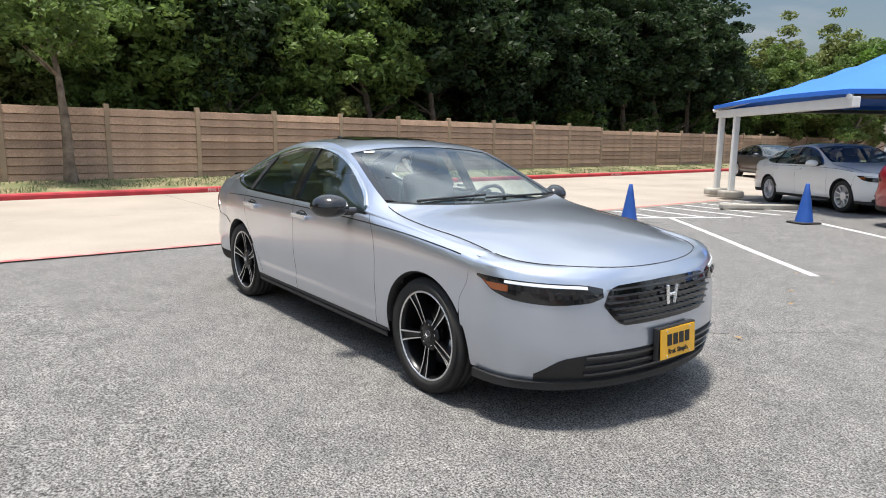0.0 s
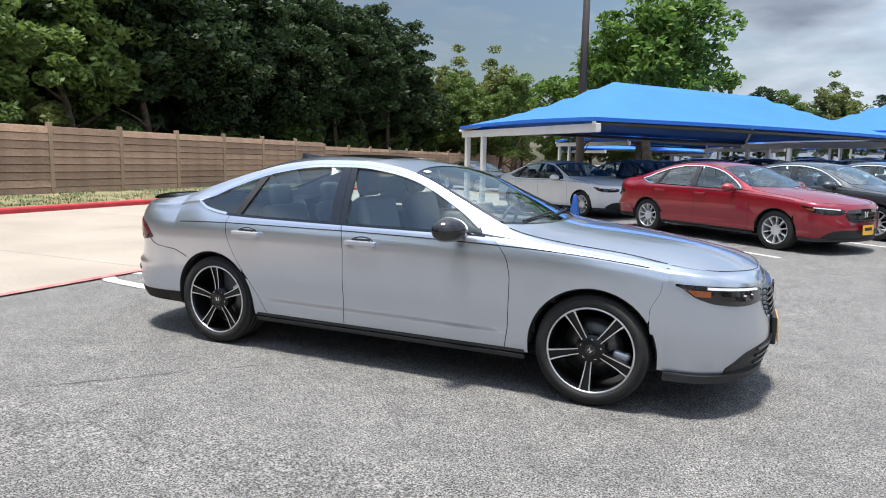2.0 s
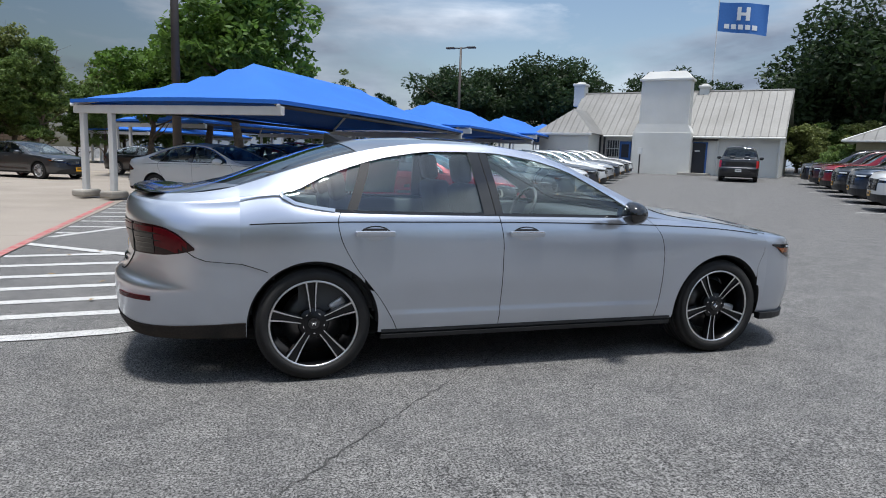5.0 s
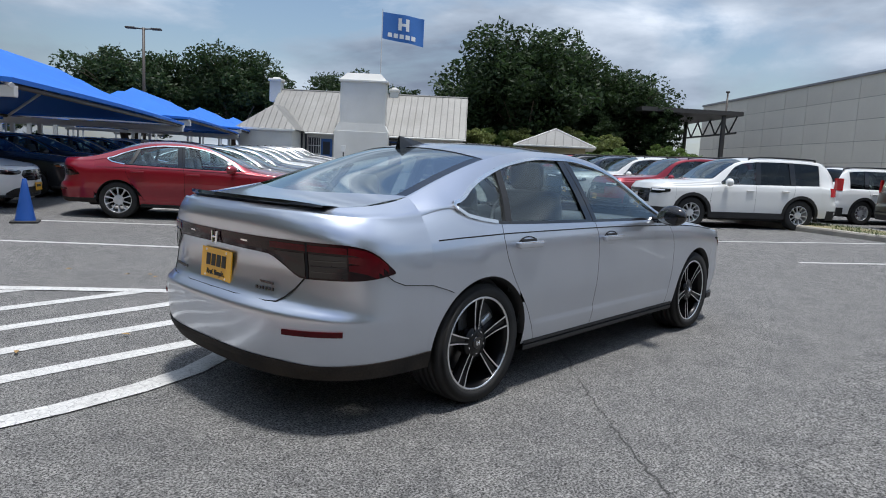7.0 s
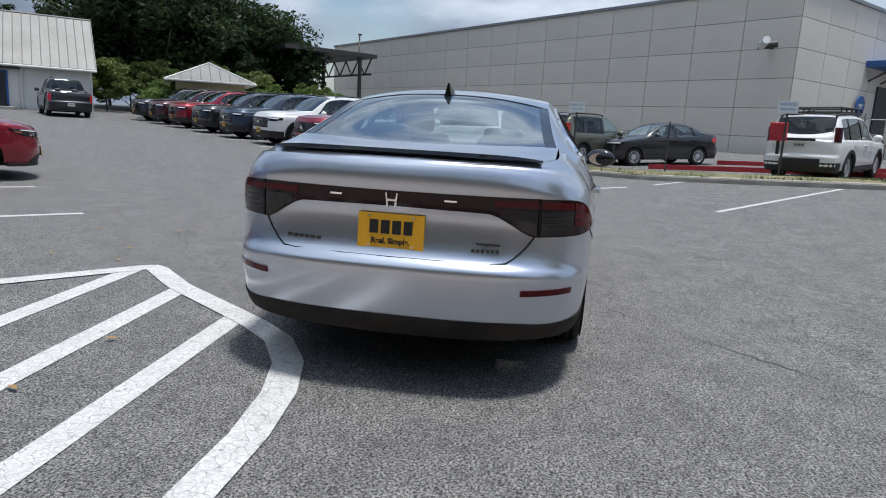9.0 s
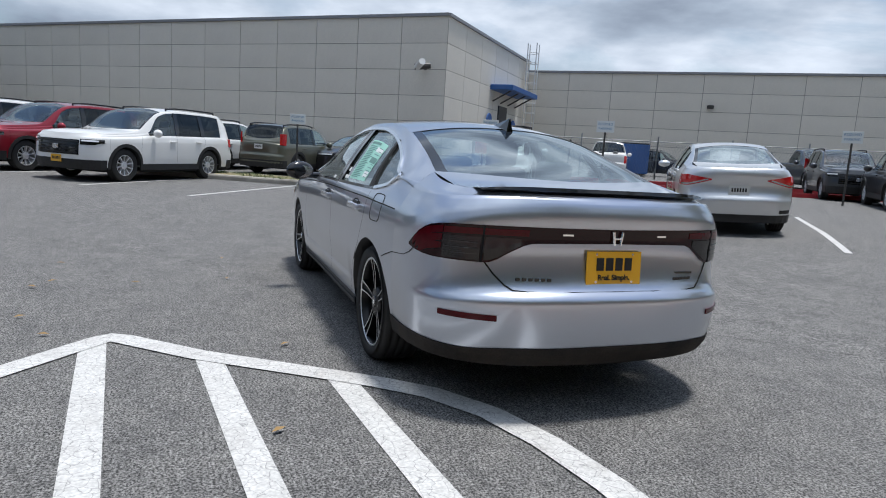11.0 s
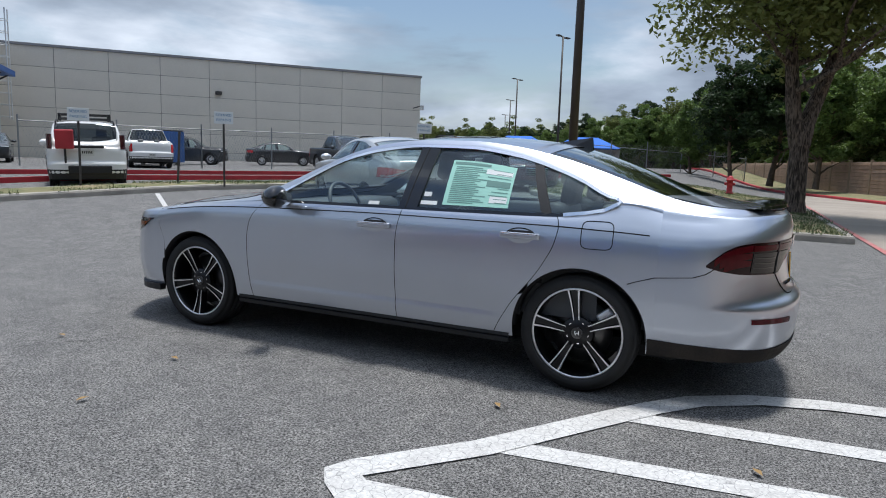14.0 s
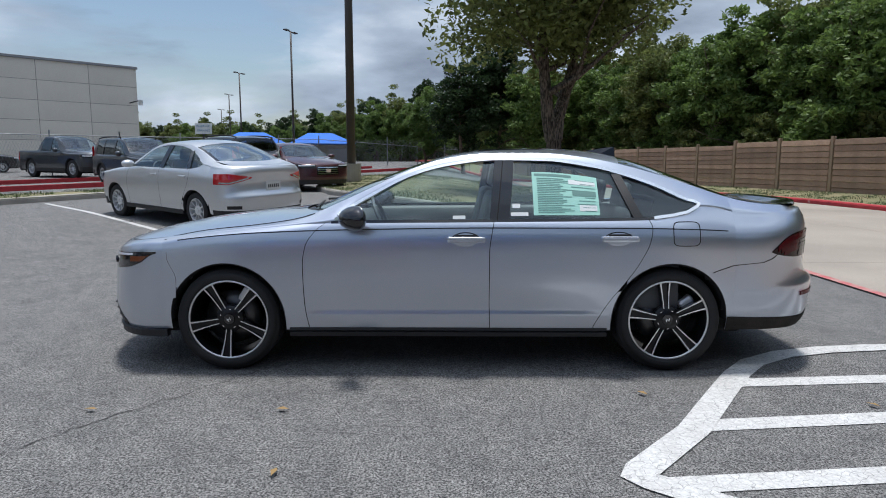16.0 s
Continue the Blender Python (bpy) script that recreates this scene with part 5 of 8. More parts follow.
SALOON = dict(
    xj=1.82, xk=-1.82, zs=0.27, zbF=0.235, zF=0.755, zR=1.02, nF=2.35, nR=3.0, R=0.335, rim=0.262, arch=0.374, wb=1.415, track=0.895,
    zc=[(2.32, 0.785), (2.2, 0.835), (2.0, 0.89), (1.6, 0.955), (1.27, 0.99), (1.0, 1.018), (0.93, 1.04), (0.6, 1.185), (0.19, 1.34), (-0.05, 1.403), (-0.35, 1.44), (-0.6, 1.447), (-0.9, 1.435), (-1.2, 1.393), (-1.6, 1.265), (-1.95, 1.13), (-2.1, 1.09), (-2.3, 1.063), (-2.46, 1.055)],
    ye=[(2.32, 0.70), (1.82, 0.735), (1.6, 0.755), (1.2, 0.78), (0.95, 0.775), (0.7, 0.752), (0.52, 0.722), (0.2, 0.66), (0, 0.628), (-0.32, 0.60), (-0.62, 0.592), (-0.95, 0.60), (-1.14, 0.612), (-1.35, 0.632), (-1.6, 0.66), (-1.9, 0.70), (-2.1, 0.71), (-2.46, 0.69)],
    ze=[(2.32, 0.77), (2.1, 0.81), (1.82, 0.855), (1.6, 0.90), (1.2, 0.945), (0.95, 0.985), (0.7, 1.085), (0.52, 1.168), (0.2, 1.312), (0, 1.368), (-0.32, 1.402), (-0.62, 1.402), (-0.95, 1.368), (-1.14, 1.328), (-1.35, 1.27), (-1.6, 1.19), (-1.9, 1.095), (-2.1, 1.066), (-2.46, 1.045)],
    W=[(1.9, 0.885), (1.6, 0.912), (1.3, 0.925), (0.8, 0.92), (0, 0.922), (-0.8, 0.928), (-1.4, 0.928), (-1.9, 0.89)],
    zC=[(1.9, 0.822), (1.6, 0.865), (1.22, 0.898), (0.5, 0.92), (-0.3, 0.93), (-1.2, 0.928), (-1.9, 0.90)],
    yB=[(1.9, 0.80), (1.6, 0.84), (1.2, 0.86), (0.95, 0.862), (0.7, 0.868), (-0.3, 0.876), (-1.24, 0.868), (-1.5, 0.845), (-1.62, 0.815), (-1.9, 0.795)],
    zB=[(1.9, 0.84), (1.6, 0.885), (1.2, 0.925), (0.95, 0.948), (0.7, 0.966), (-0.3, 0.976), (-1.24, 0.988), (-1.5, 1.022), (-1.62, 1.062), (-1.9, 1.01)],
    yT=[(1.9, 0.76), (1.6, 0.80), (1.2, 0.83), (0.95, 0.835), (0.74, 0.858), (0.6, 0.79), (0.52, 0.764), (0.2, 0.695), (-0.03, 0.662), (-0.32, 0.642), (-0.62, 0.638), (-0.95, 0.655), (-1.14, 0.68), (-1.35, 0.725), (-1.57, 0.80), (-1.64, 0.80), (-1.9, 0.75)],
    zT=[(1.9, 0.85), (1.6, 0.892), (1.2, 0.936), (0.95, 0.962), (0.74, 0.985), (0.6, 1.065), (0.52, 1.112), (0.2, 1.268), (-0.03, 1.325), (-0.32, 1.356), (-0.62, 1.352), (-0.95, 1.308), (-1.14, 1.258), (-1.35, 1.182), (-1.57, 1.086), (-1.64, 1.08), (-1.9, 1.05)],
    ledge=0.010, nose_top=0.775,
    inset=[(-0.1, 0.07), (0.0, 0.048), (0.09, 0.030), (0.19, 0.018), (0.3, 0.009), (0.5, 0.0), (0.8, 0.003), (0.93, 0.010), (1.0, 0.022), (1.2, 0.05)],
    xf=[(0, 2.33), (0.15, 2.365), (0.35, 2.385), (0.55, 2.375), (0.75, 2.36), (0.9, 2.345), (1.0, 2.325), (1.3, 2.2)],
    xr=[(0, -2.48), (0.08, -2.52), (0.3, -2.545), (0.40, -2.547), (0.44, -2.538), (0.465, -2.505), (0.50, -2.488), (0.6, -2.468), (0.7, -2.460), (0.8, -2.470), (0.92, -2.475), (1.0, -2.46), (1.3, -2.4)],
    seamN=[(0.2, 1.78), (0.6, 1.735), (0.74, 1.79), (1.0, 1.80)],
    seamA=[(0.2, 0.88), (0.27, 0.89), (0.45, 0.915), (0.7, 0.92), (0.82, 0.90), (0.92, 0.83), (1.0, 0.72)],
    seamB=[(0.2, -0.272), (0.5, -0.262), (0.77, -0.262), (1.0, -0.295)],
    seamC=[(0.2, -0.90), (0.28, -0.925), (0.44, -1.01), (0.7, -1.20), (0.85, -1.272), (0.93, -1.285), (1.0, -1.25)],
    cowl=(1.0, 0.78), wtop=(0.07, 0.15), rtop=(-1.2, -1.13), rbot=(-2.03, -1.81),
)


def build_shell(car, spec, paintm, fine=True, seams=("seamN", "seamA", "seamB", "seamC"), names=("front_bumper", "front_wing", "front_door", "rear_door", "rear_wing"), glass=(None, None, None)):
    """The body skin in separate panels with open gaps, the glass and the dark inside."""
    S = Shell(spec)
    s = spec
    step = 0.03 if fine else 0.07
    nv = 46 if fine else 22
    nf = 40 if fine else 20
    vs = [i / nv for i in range(nv + 1)]
    zlow, R = s["zs"], s["arch"]
    sm = [spline(s[k]) for k in seams]
    bounds = [lambda z: s["xj"]] + sm + [lambda z: s["xk"]]
    for sg in (False, True):
        side = "right" if sg else "left"
        for k, nm in enumerate(names):
            a, b = bounds[k], bounds[k + 1]
            za = 0.6
            ncol = max(2, int((a(za) - b(za)) / step))
            verts, faces, drop = [], [], set()
            cols = []
            for i in range(ncol + 1):
                col = []
                for v in vs:
                    def xat(z):
                        shut = 0.1 if z > s.get("nose_top", 9.0) else 1.0
                        xa = a(z) - ((0.0012 * shut if k == 1 else 0.0024) if k else 0)
                        xb = b(z) + ((0.0012 * shut if k == 0 else 0.0024) if k < len(names) - 1 else 0)
                        return xa + (xb - xa) * i / ncol
                    z = 0.6
                    for _ in range(3):
                        x = xat(z)
                        z = zlow + (S.f["zC"](x) - zlow) * v
                    x = xat(z)
                    col.append(S.side(x, z))
                # the band above the crease, up to the belt
                for u in (0.35, 0.7, 1.0):
                    x = xat(S.f["zC"](x) + 0.05 * u)
                    col.append(S.upper(x, u))
                cols.append(col)
            m = len(cols[0])
            for i in range(ncol):
                for j in range(m - 1):
                    c = (cols[i][j] + cols[i + 1][j] + cols[i][j + 1] + cols[i + 1][j + 1]) / 4
                    for wx in (s["wb"], -s["wb"]):
                        if math.hypot(c.x - wx, c.z - s["R"]) < R or (abs(c.x - wx) < R and c.z < s["R"]):
                            drop.add((i, j))
            kept = set()
            gone = set()
            for i in range(ncol):
                for j in range(m - 1):
                    q = ((i, j), (i + 1, j), (i + 1, j + 1), (i, j + 1))
                    (gone if (i, j) in drop else kept).update(q)
            for (i, j) in kept & gone:
                p = cols[i][j]
                for wx in (s["wb"], -s["wb"]):
                    d = math.hypot(p.x - wx, p.z - s["R"])
                    if d < R + 0.08:
                        if p.z >= s["R"]:
                            x2, z2 = wx + (p.x - wx) * R / d, s["R"] + (p.z - s["R"]) * R / d
                        else:
                            x2, z2 = wx + math.copysign(R, p.x - wx), p.z
                        cols[i][j] = Vector((x2, S.side_y(x2, z2), z2))
            index = {}
            for i in range(ncol + 1):
                for j in range(m):
                    if (i, j) in kept:
                        index[i, j] = len(verts)
                        p = cols[i][j]
                        verts.append((p.x, -p.y if sg else p.y, p.z))
            for i in range(ncol):
                for j in range(m - 1):
                    if (i, j) not in drop:
                        q = (index[i, j], index[i + 1, j], index[i + 1, j + 1], index[i, j + 1])
                        faces.append(q if sg else q[::-1])
            if k == 0:
                # carry the front corner round to the middle
                rows = []
                for i in range(nf + 1):
                    e = math.sin(math.pi / 2 * i / nf)
                    colf = [S.front(e, v) for v in vs]
                    he = S.top(s["xj"] + (s["zc"][0][0] - 0.02 - s["xj"]) * max(0, 1 - e ** s["nF"]) ** (1 / s["nF"]), e)
                    wt = colf[-1]
                    for u in (0.35, 0.7, 1.0, 1.5, 2.0, 2.5, 3.0):
                        off = S.upper(s["xj"], min(2.999, u)) - S.front(1.0, 1.0).lerp(S.top(s["xj"], 1.0), u / 3)
                        colf.append(wt.lerp(he, u / 3) + Vector((abs(off.z) * 0.4 * (1 - e), off.y * e ** 3, off.z)) * (e ** 2 if u < 3 else 0))
                    rows.append(colf)
                part("front_panel", grid_mesh("front_panel", rows, paintm, flip=True, mirror=sg), None, car)
            if k == len(names) - 1:
                rows = []
                for i in range(nf + 1):
                    e = math.sin(math.pi / 2 * i / nf)
                    colf = [S.rear(e, v) for v in vs]
                    xe = s["xk"] + (s["zc"][-1][0] + 0.03 - s["xk"]) * max(0, 1 - e ** s["nR"]) ** (1 / s["nR"])
                    he = S.top(xe, e)
                    wt = colf[-1]
                    for u in (0.35, 0.7, 1.0, 1.5, 2.0, 2.5, 3.0):
                        off = S.upper(s["xk"], min(2.999, u)) - S.rear(1.0, 1.0).lerp(S.top(s["xk"], 1.0), u / 3)
                        colf.append(wt.lerp(he, u / 3) + Vector((0, off.y * e ** 3, off.z)) * (e ** 2 if u < 3 else 0))
                    rows.append(colf)
                part("rear_bumper", grid_mesh("rear_bumper", rows, paintm, flip=False, mirror=sg), None, car)
            part(nm, mesh_of(nm, verts, faces, paintm, True), None, car)
            # wheel housings and dark inner wall behind the gaps
        inner = []
        for i in range(60):
            x = s["xj"] + (s["xk"] - s["xj"]) * i / 59
            inner.append([Vector((x, S.side_y(x, z) - 0.03, z)) for z in (0.22, 0.4, 0.6, 0.75, 0.85)] + [S.upper(x, 0.9) - Vector((0, 0.03, 0.015))])
        cut = [r for r in inner]
        me_v, me_f = [], []
        nn = len(cut[0])
        for r in cut:
            me_v += [(p.x, -p.y if sg else p.y, p.z) for p in r]
        for i in range(len(cut) - 1):
            for j in range(nn - 1):
                c = (cut[i][j] + cut[i + 1][j + 1]) / 2
                if any(math.hypot(c.x - wx, c.z - s["R"]) < R + 0.02 for wx in (s["wb"], -s["wb"])):
                    continue
                me_f.append((i * nn + j, (i + 1) * nn + j, (i + 1) * nn + j + 1, i * nn + j + 1))
        part("inner_side", mesh_of("inner_side", me_v, me_f, GAP_SHADE_BLACK), None, car)
        if fine:
            rows = [[S.upper(x, 0.96) - Vector((0, 0.035, 0.012)), S.upper(x, 0.8) - Vector((0, 0.10, 0.03)), Vector((x, S.side_y(x, 0.7) - 0.13, 0.7)), Vector((x, S.side_y(x, 0.5) - 0.12, 0.4))] for x in steps(-1.5, 0.7, 0.1)]
            part("door_card", grid_mesh("door_card", rows, SEAT, mirror=sg), None, car, "grey inner door lining")
        for wx in (s["wb"], -s["wb"]):
            rows = []
            for i in range(25):
                a = math.pi * i / 24
                r = R
                x, z = wx + r * math.cos(a), s["R"] + r * math.sin(a)
                ys = S.side_y(x, z)
                rows.append([Vector((x, ys - 0.001, z)), Vector((wx + (r - 0.012) * math.cos(a), ys - 0.02, s["R"] + (r - 0.012) * math.sin(a))), Vector((wx + (r - 0.01) * math.cos(a), ys - 0.10, s["R"] + (r - 0.01) * math.sin(a))), Vector((wx + r * math.cos(a), ys - 0.38, s["R"] + r * math.sin(a)))])
            part("wheel_housing", grid_mesh("wheel_housing", rows, TRIM_BLACK, mirror=sg), None, car)
        # flank above the belt: pillars and rail round the side glass
        xs = steps(s["xk"], s["xj"], 0.035 if fine else 0.08)
        x0, x1 = s.get("dlo", (-1.6, 0.72))
        rail, gl = [], []
        for x in xs:
            rail.append([S.upper(x, 2 + t) for t in (0, 0.3, 0.65, 1.0)])
        part("roof_rail", grid_mesh("roof_rail", rail, paintm, flip=True, mirror=sg), None, car)
        for lo, hi in ((s["xk"], x0), (x1, s["xj"])):
            rows = [[S.upper(x, 1 + t) for t in (0, 0.5, 1.0)] for x in steps(lo, hi, 0.04)]
            part("quarter_panel", grid_mesh("quarter_panel", rows, paintm, flip=True, mirror=sg), None, car)
        split = s.get("split", -0.34)
        for lo, hi, nm, gm in ((x0, split, "rear_side_window", glass[1] or GLASS_DARK), (split, x1, "front_side_window", glass[0] or GLASS_SIDE)):
            rows = [[S.upper(x, 1 + t) - Vector((0, 0.008, 0)) for t in (0, 0.25, 0.5, 0.75, 1.0)] for x in steps(lo, hi, 0.05)]
            part(nm, grid_mesh(nm, rows, gm, flip=True, mirror=sg), None, car)

    def lengthwise(name, xa, xb, mat, nx=16, ne=16, e0=-1.0, e1=1.0, drop=0.0, label=""):
        rows = []
        for i in range(nx + 1):
            r = []
            for j in range(ne + 1):
                e = e0 + (e1 - e0) * j / ne
                e = math.copysign(1 - (1 - abs(e)) ** 1.35, e) if e1 - e0 > 1.9 else e
                x = xa(abs(e)) + (xb(abs(e)) - xa(abs(e))) * i / nx
                p = S.top(x, e)
                p.z -= drop
                r.append(p)
            rows.append(r)
        return part(name, grid_mesh(name, rows, mat, flip=True), None, car, label)

    nF, nR = s["nF"], s["nR"]
    xF, xR = s["zc"][0][0] - 0.02, s["zc"][-1][0] + 0.03
    hood_front = lambda e: s["xj"] + (xF - s["xj"]) * max(0, 1 - min(1, e) ** nF) ** (1 / nF)
    deck_rear = lambda e: s["xk"] + (xR - s["xk"]) * max(0, 1 - min(1, e) ** nR) ** (1 / nR)
    bow = lambda ab: (lambda e: ab[0] + (ab[1] - ab[0]) * e * e)
    cowl, wtop, rtop, rbot = bow(s["cowl"]), bow(s["wtop"]), bow(s["rtop"]), bow(s["rbot"])
    hq = 24 if fine else 12
    lengthwise("bonnet", hood_front, lambda e: cowl(e) + 0.04, paintm, hq, hq)
    lengthwise("cowl", lambda e: cowl(e) + 0.05, lambda e: cowl(e) - 0.01, TRIM_BLACK, 2, hq, drop=0.012)
    lengthwise("windscreen_border", lambda e: cowl(e), wtop, GLOSS_BLACK, hq, 2, 0.93, 1.0)
    lengthwise("windscreen_border", lambda e: cowl(e), wtop, GLOSS_BLACK, hq, 2, -1.0, -0.93)
    lengthwise("windscreen", lambda e: cowl(e), wtop, glass[0] or GLASS, hq, hq, -0.93, 0.93, drop=0.004)
    lengthwise("roof", wtop, rtop, paintm, hq, hq)
    lengthwise("headliner", lambda e: wtop(e) - 0.03, lambda e: rtop(e) + 0.03, SEAT_PALE, 8, 10, -0.96, 0.96, drop=0.035)
    lengthwise("rear_window_border", rtop, rbot, GLOSS_BLACK, hq, 2, 0.90, 0.985, drop=0.002)
    lengthwise("rear_window_border", rtop, rbot, GLOSS_BLACK, hq, 2, -0.985, -0.90, drop=0.002)
    lengthwise("rear_pillar_skin", rtop, rbot, paintm, hq, 2, 0.985, 1.0)
    lengthwise("rear_pillar_skin", rtop, rbot, paintm, hq, 2, -1.0, -0.985)
    lengthwise("rear_window", rtop, rbot, glass[2] or GLASS_REAR, hq, hq, -0.90, 0.90, drop=0.004)
    if s.get("deck", True):
        lengthwise("boot_lid", rbot, deck_rear, paintm, hq, hq)
    # floor pan
    fl = bmesh.new()
    add_box(fl, (0, 0, 0.27), (3.9, 1.5, 0.10), bevel=0.03)
    part("floor_pan", fl, GAP_SHADE_BLACK, car)
    bx = bmesh.new()
    add_box(bx, (1.45, 0, 0.62), (1.3, 1.05, 0.3), bevel=0.05)
    add_box(bx, (-1.72, 0, 0.62), (0.7, 1.0, 0.4), bevel=0.05)
    part("inner_body", bx, GAP_SHADE_BLACK, car)
    return S


def add_seats(car, scale=1.0, z0=0.0):
    for x, y in ((0.0, 0.38), (0.0, -0.38), (-0.84, 0.36), (-0.84, -0.36)):
        low = 0.10 if x < -0.5 else 0.0
        bm = bmesh.new()
        add_box(bm, (x + 0.05, y, 0.52 + z0), (0.52, 0.5, 0.16), bevel=0.05)
        add_box(bm, (0, 0, 0), (0.14, 0.48, 0.62), pose(x - 0.27, y, 0.84 + z0 - low, 0, -14, 0), bevel=0.05)
        add_box(bm, (0, 0, 0), (0.09, 0.26, 0.19), pose(x - 0.38, y, 1.24 + z0 - low * 1.3, 0, -10, 0), bevel=0.04)
        part("seat", bm, SEAT, car, smooth=True)
    d = bmesh.new()
    add_box(d, (0.80, 0, 0.84 + z0), (0.42, 1.42, 0.22), bevel=0.07)
    part("dashboard", d, SEAT, car, smooth=True)
    me = lathe([(0.185 + 0.014 * math.cos(a), 0.014 * math.sin(a)) for a in [k * math.pi / 4 for k in range(9)]], 32, "steering_wheel", SEAT)
    w = part("steering_wheel", me, None, car)
    w.matrix_basis = pose(0.45, 0.38, 0.92 + z0, 0, -65, 0) @ pose(0, 0, 0, 90, 0, 0)


def finish_saloon(car, S, paintm, fine, trim):
    """Lamps, grille, intakes, trim, mirrors, handles, plates and badges of the saloon."""
    F, Rr = S.at_front, S.at_rear
    lin = lambda pts: spline(pts)
    # grille
    gt = lin([(0, 0.735), (0.40, 0.728), (0.47, 0.70), (0.50, 0.645)])
    gb = lin([(0, 0.525), (0.37, 0.53), (0.43, 0.56), (0.50, 0.632)])
    n = 28 if fine else 12
    g = patch(F, -0.50, 0.50, lambda q: gt(abs(q)), lambda q: gb(abs(q)), 0.004, n, 4, 0.03, "grille", GLOSS_BLACK, car, "black mesh grille")
    for k in range(6 if fine else 3):
        z = 0.555 + (0.031 if fine else 0.06) * k
        lim = 0.37 + 0.10 * min(1, max(0, (z - 0.53) / 0.1)) if z < 0.64 else 0.49 - 0.6 * max(0, z - 0.66)
        patch(F, -lim, lim, lambda q: z + 0.004, lambda q: z - 0.004, 0.024, n, 1, 0.0, "slat", SLAT, g)
    if fine:
        rng = random.Random(3)
        for row in range(5):
            for c in range(-7, 8):
                q = c * 0.058 + (0.029 if row % 2 else 0)
                z = 0.552 + 0.032 * row
                if abs(q) < 0.40 - 0.05 * abs(row - 2):
                    p = F(q, z)
                    bm = bmesh.new()
                    add_tube(bm, p, p + Vector((0.014, 0, 0.010)), 0.011, 0.002, 4)
                    part("mesh_stud", bm, GLOSS_BLACK, g)
    # headlamps
    for sg in (1, -1):
        ht = lin([(0.46, 0.712), (0.62, 0.742), (0.8, 0.756), (0.97, 0.772), (0.999, 0.776)])
        hb = lin([(0.46, 0.690), (0.60, 0.655), (0.75, 0.650), (0.92, 0.668), (0.98, 0.705), (0.999, 0.765)])
        h = patch(F, sg * 0.505, sg * 0.999, lambda q: ht(abs(q)), lambda q: hb(abs(q)), 0.004, n, 4, 0.02, "headlamp", GLOSS_BLACK, car, "dark slim headlamp with a white light guide")
        patch(F, sg * 0.60, sg * 0.955, lambda q: ht(abs(q)) - 0.006, lambda q: ht(abs(q)) - 0.020, 0.009, n, 1, 0.0, "light_guide", LED_WHITE, h)
        patch(F, sg * 0.945, sg * 0.994, lambda q: ht(abs(q)) - 0.028, lambda q: max(hb(abs(q)) + 0.008, ht(abs(q)) - 0.06), 0.008, 10, 1, 0.0, "side_marker", AMBER, h, "amber side marker")
        if fine:
            for q in (0.67, 0.75):
                p = F(sg * q, 0.695)
                bm = bmesh.new()
                add_tube(bm, p - Vector((0.01, 0, 0)), p + Vector((0.010, sg * 0.006, 0)), 0.022, 0.017, 12)
                part("projector", bm, LENS_SMOKE, h)
    # lower intake, winglets and splitter
    it = lin([(0, 0.405), (0.5, 0.405), (0.72, 0.385), (0.86, 0.30)])
    patch(F, -0.86, 0.86, lambda q: it(abs(q)), lambda q: 0.262, 0.003, n + 8, 3, 0.03, "lower_intake", TRIM_BLACK, car)
    for z in (0.30, 0.345, 0.385) if fine else ():
        patch(F, -0.62, 0.62, lambda q: z + 0.005, lambda q: z - 0.005, 0.016, n, 1, 0.0, "intake_slat", SLAT, car)
    patch(F, -1.0, 1.0, lambda q: 0.258 + 0.01 * abs(q), lambda q: 0.205 + 0.015 * abs(q), 0.022, n + 8, 2, 0.03, "splitter", TRIM_BLACK, car)
    # rear lamps: full-width bar that widens to the corners
    bt = lin([(0, 0.908), (0.55, 0.910), (0.86, 0.904), (0.93, 0.888), (0.965, 0.848), (0.984, 0.782)])
    bb = lin([(0, 0.842), (0.48, 0.835), (0.56, 0.802), (0.70, 0.738), (0.90, 0.740), (0.965, 0.754), (0.984, 0.772)])
    bar = patch(Rr, -0.984, 0.984, lambda q: bt(abs(q)), lambda q: bb(abs(q)), 0.006, 2 * n, 4, 0.02, "tail_lamp_bar", LENS_DARKRED, car, "smoked full-width tail lamp bar")
    for sg in (1, -1):
        patch(Rr, sg * 0.50, sg * 0.88, lambda q: bt(abs(q)) - 0.014, lambda q: bt(abs(q)) - 0.042, 0.009, 16, 1, 0.0, "red_light_strip", LENS_RED, bar)
        for k in range(3 if fine else 1):
            patch(Rr, sg * 0.885, sg * (0.975 - 0.008 * k), lambda q: bt(abs(q)) - 0.010 - 0.040 * k * (1 - 0.4 * max(0, abs(q) - 0.88) / 0.1), lambda q: max(bb(abs(q)) + 0.004, bt(abs(q)) - 0.042 - 0.036 * k), 0.009, 12, 1, 0.0, "red_light_strip", LENS_RED, bar)
        for lo, hi in ((0.535, 0.705), (0.725, 0.88)):
            patch(Rr, sg * lo, sg * hi, lambda q: bt(abs(q)) - 0.052, lambda q: bb(abs(q)) + 0.010, 0.009, 12, 2, 0.0, "clear_lens", LENS_SMOKE, bar)
        for k in range(3 if fine else 0):
            patch(Rr, sg * 0.735, sg * 0.875, lambda q: 0.83 - 0.026 * k, lambda q: 0.825 - 0.026 * k, 0.012, 8, 1, 0.0, "lens_rib", GLOSS_BLACK, bar)
        if fine:
            patch(Rr, sg * 0.712, sg * 0.722, lambda q: bt(abs(q)), lambda q: bb(abs(q)), 0.010, 2, 1, 0.0, "lamp_gap", GAP_SHADE_BLACK, bar)
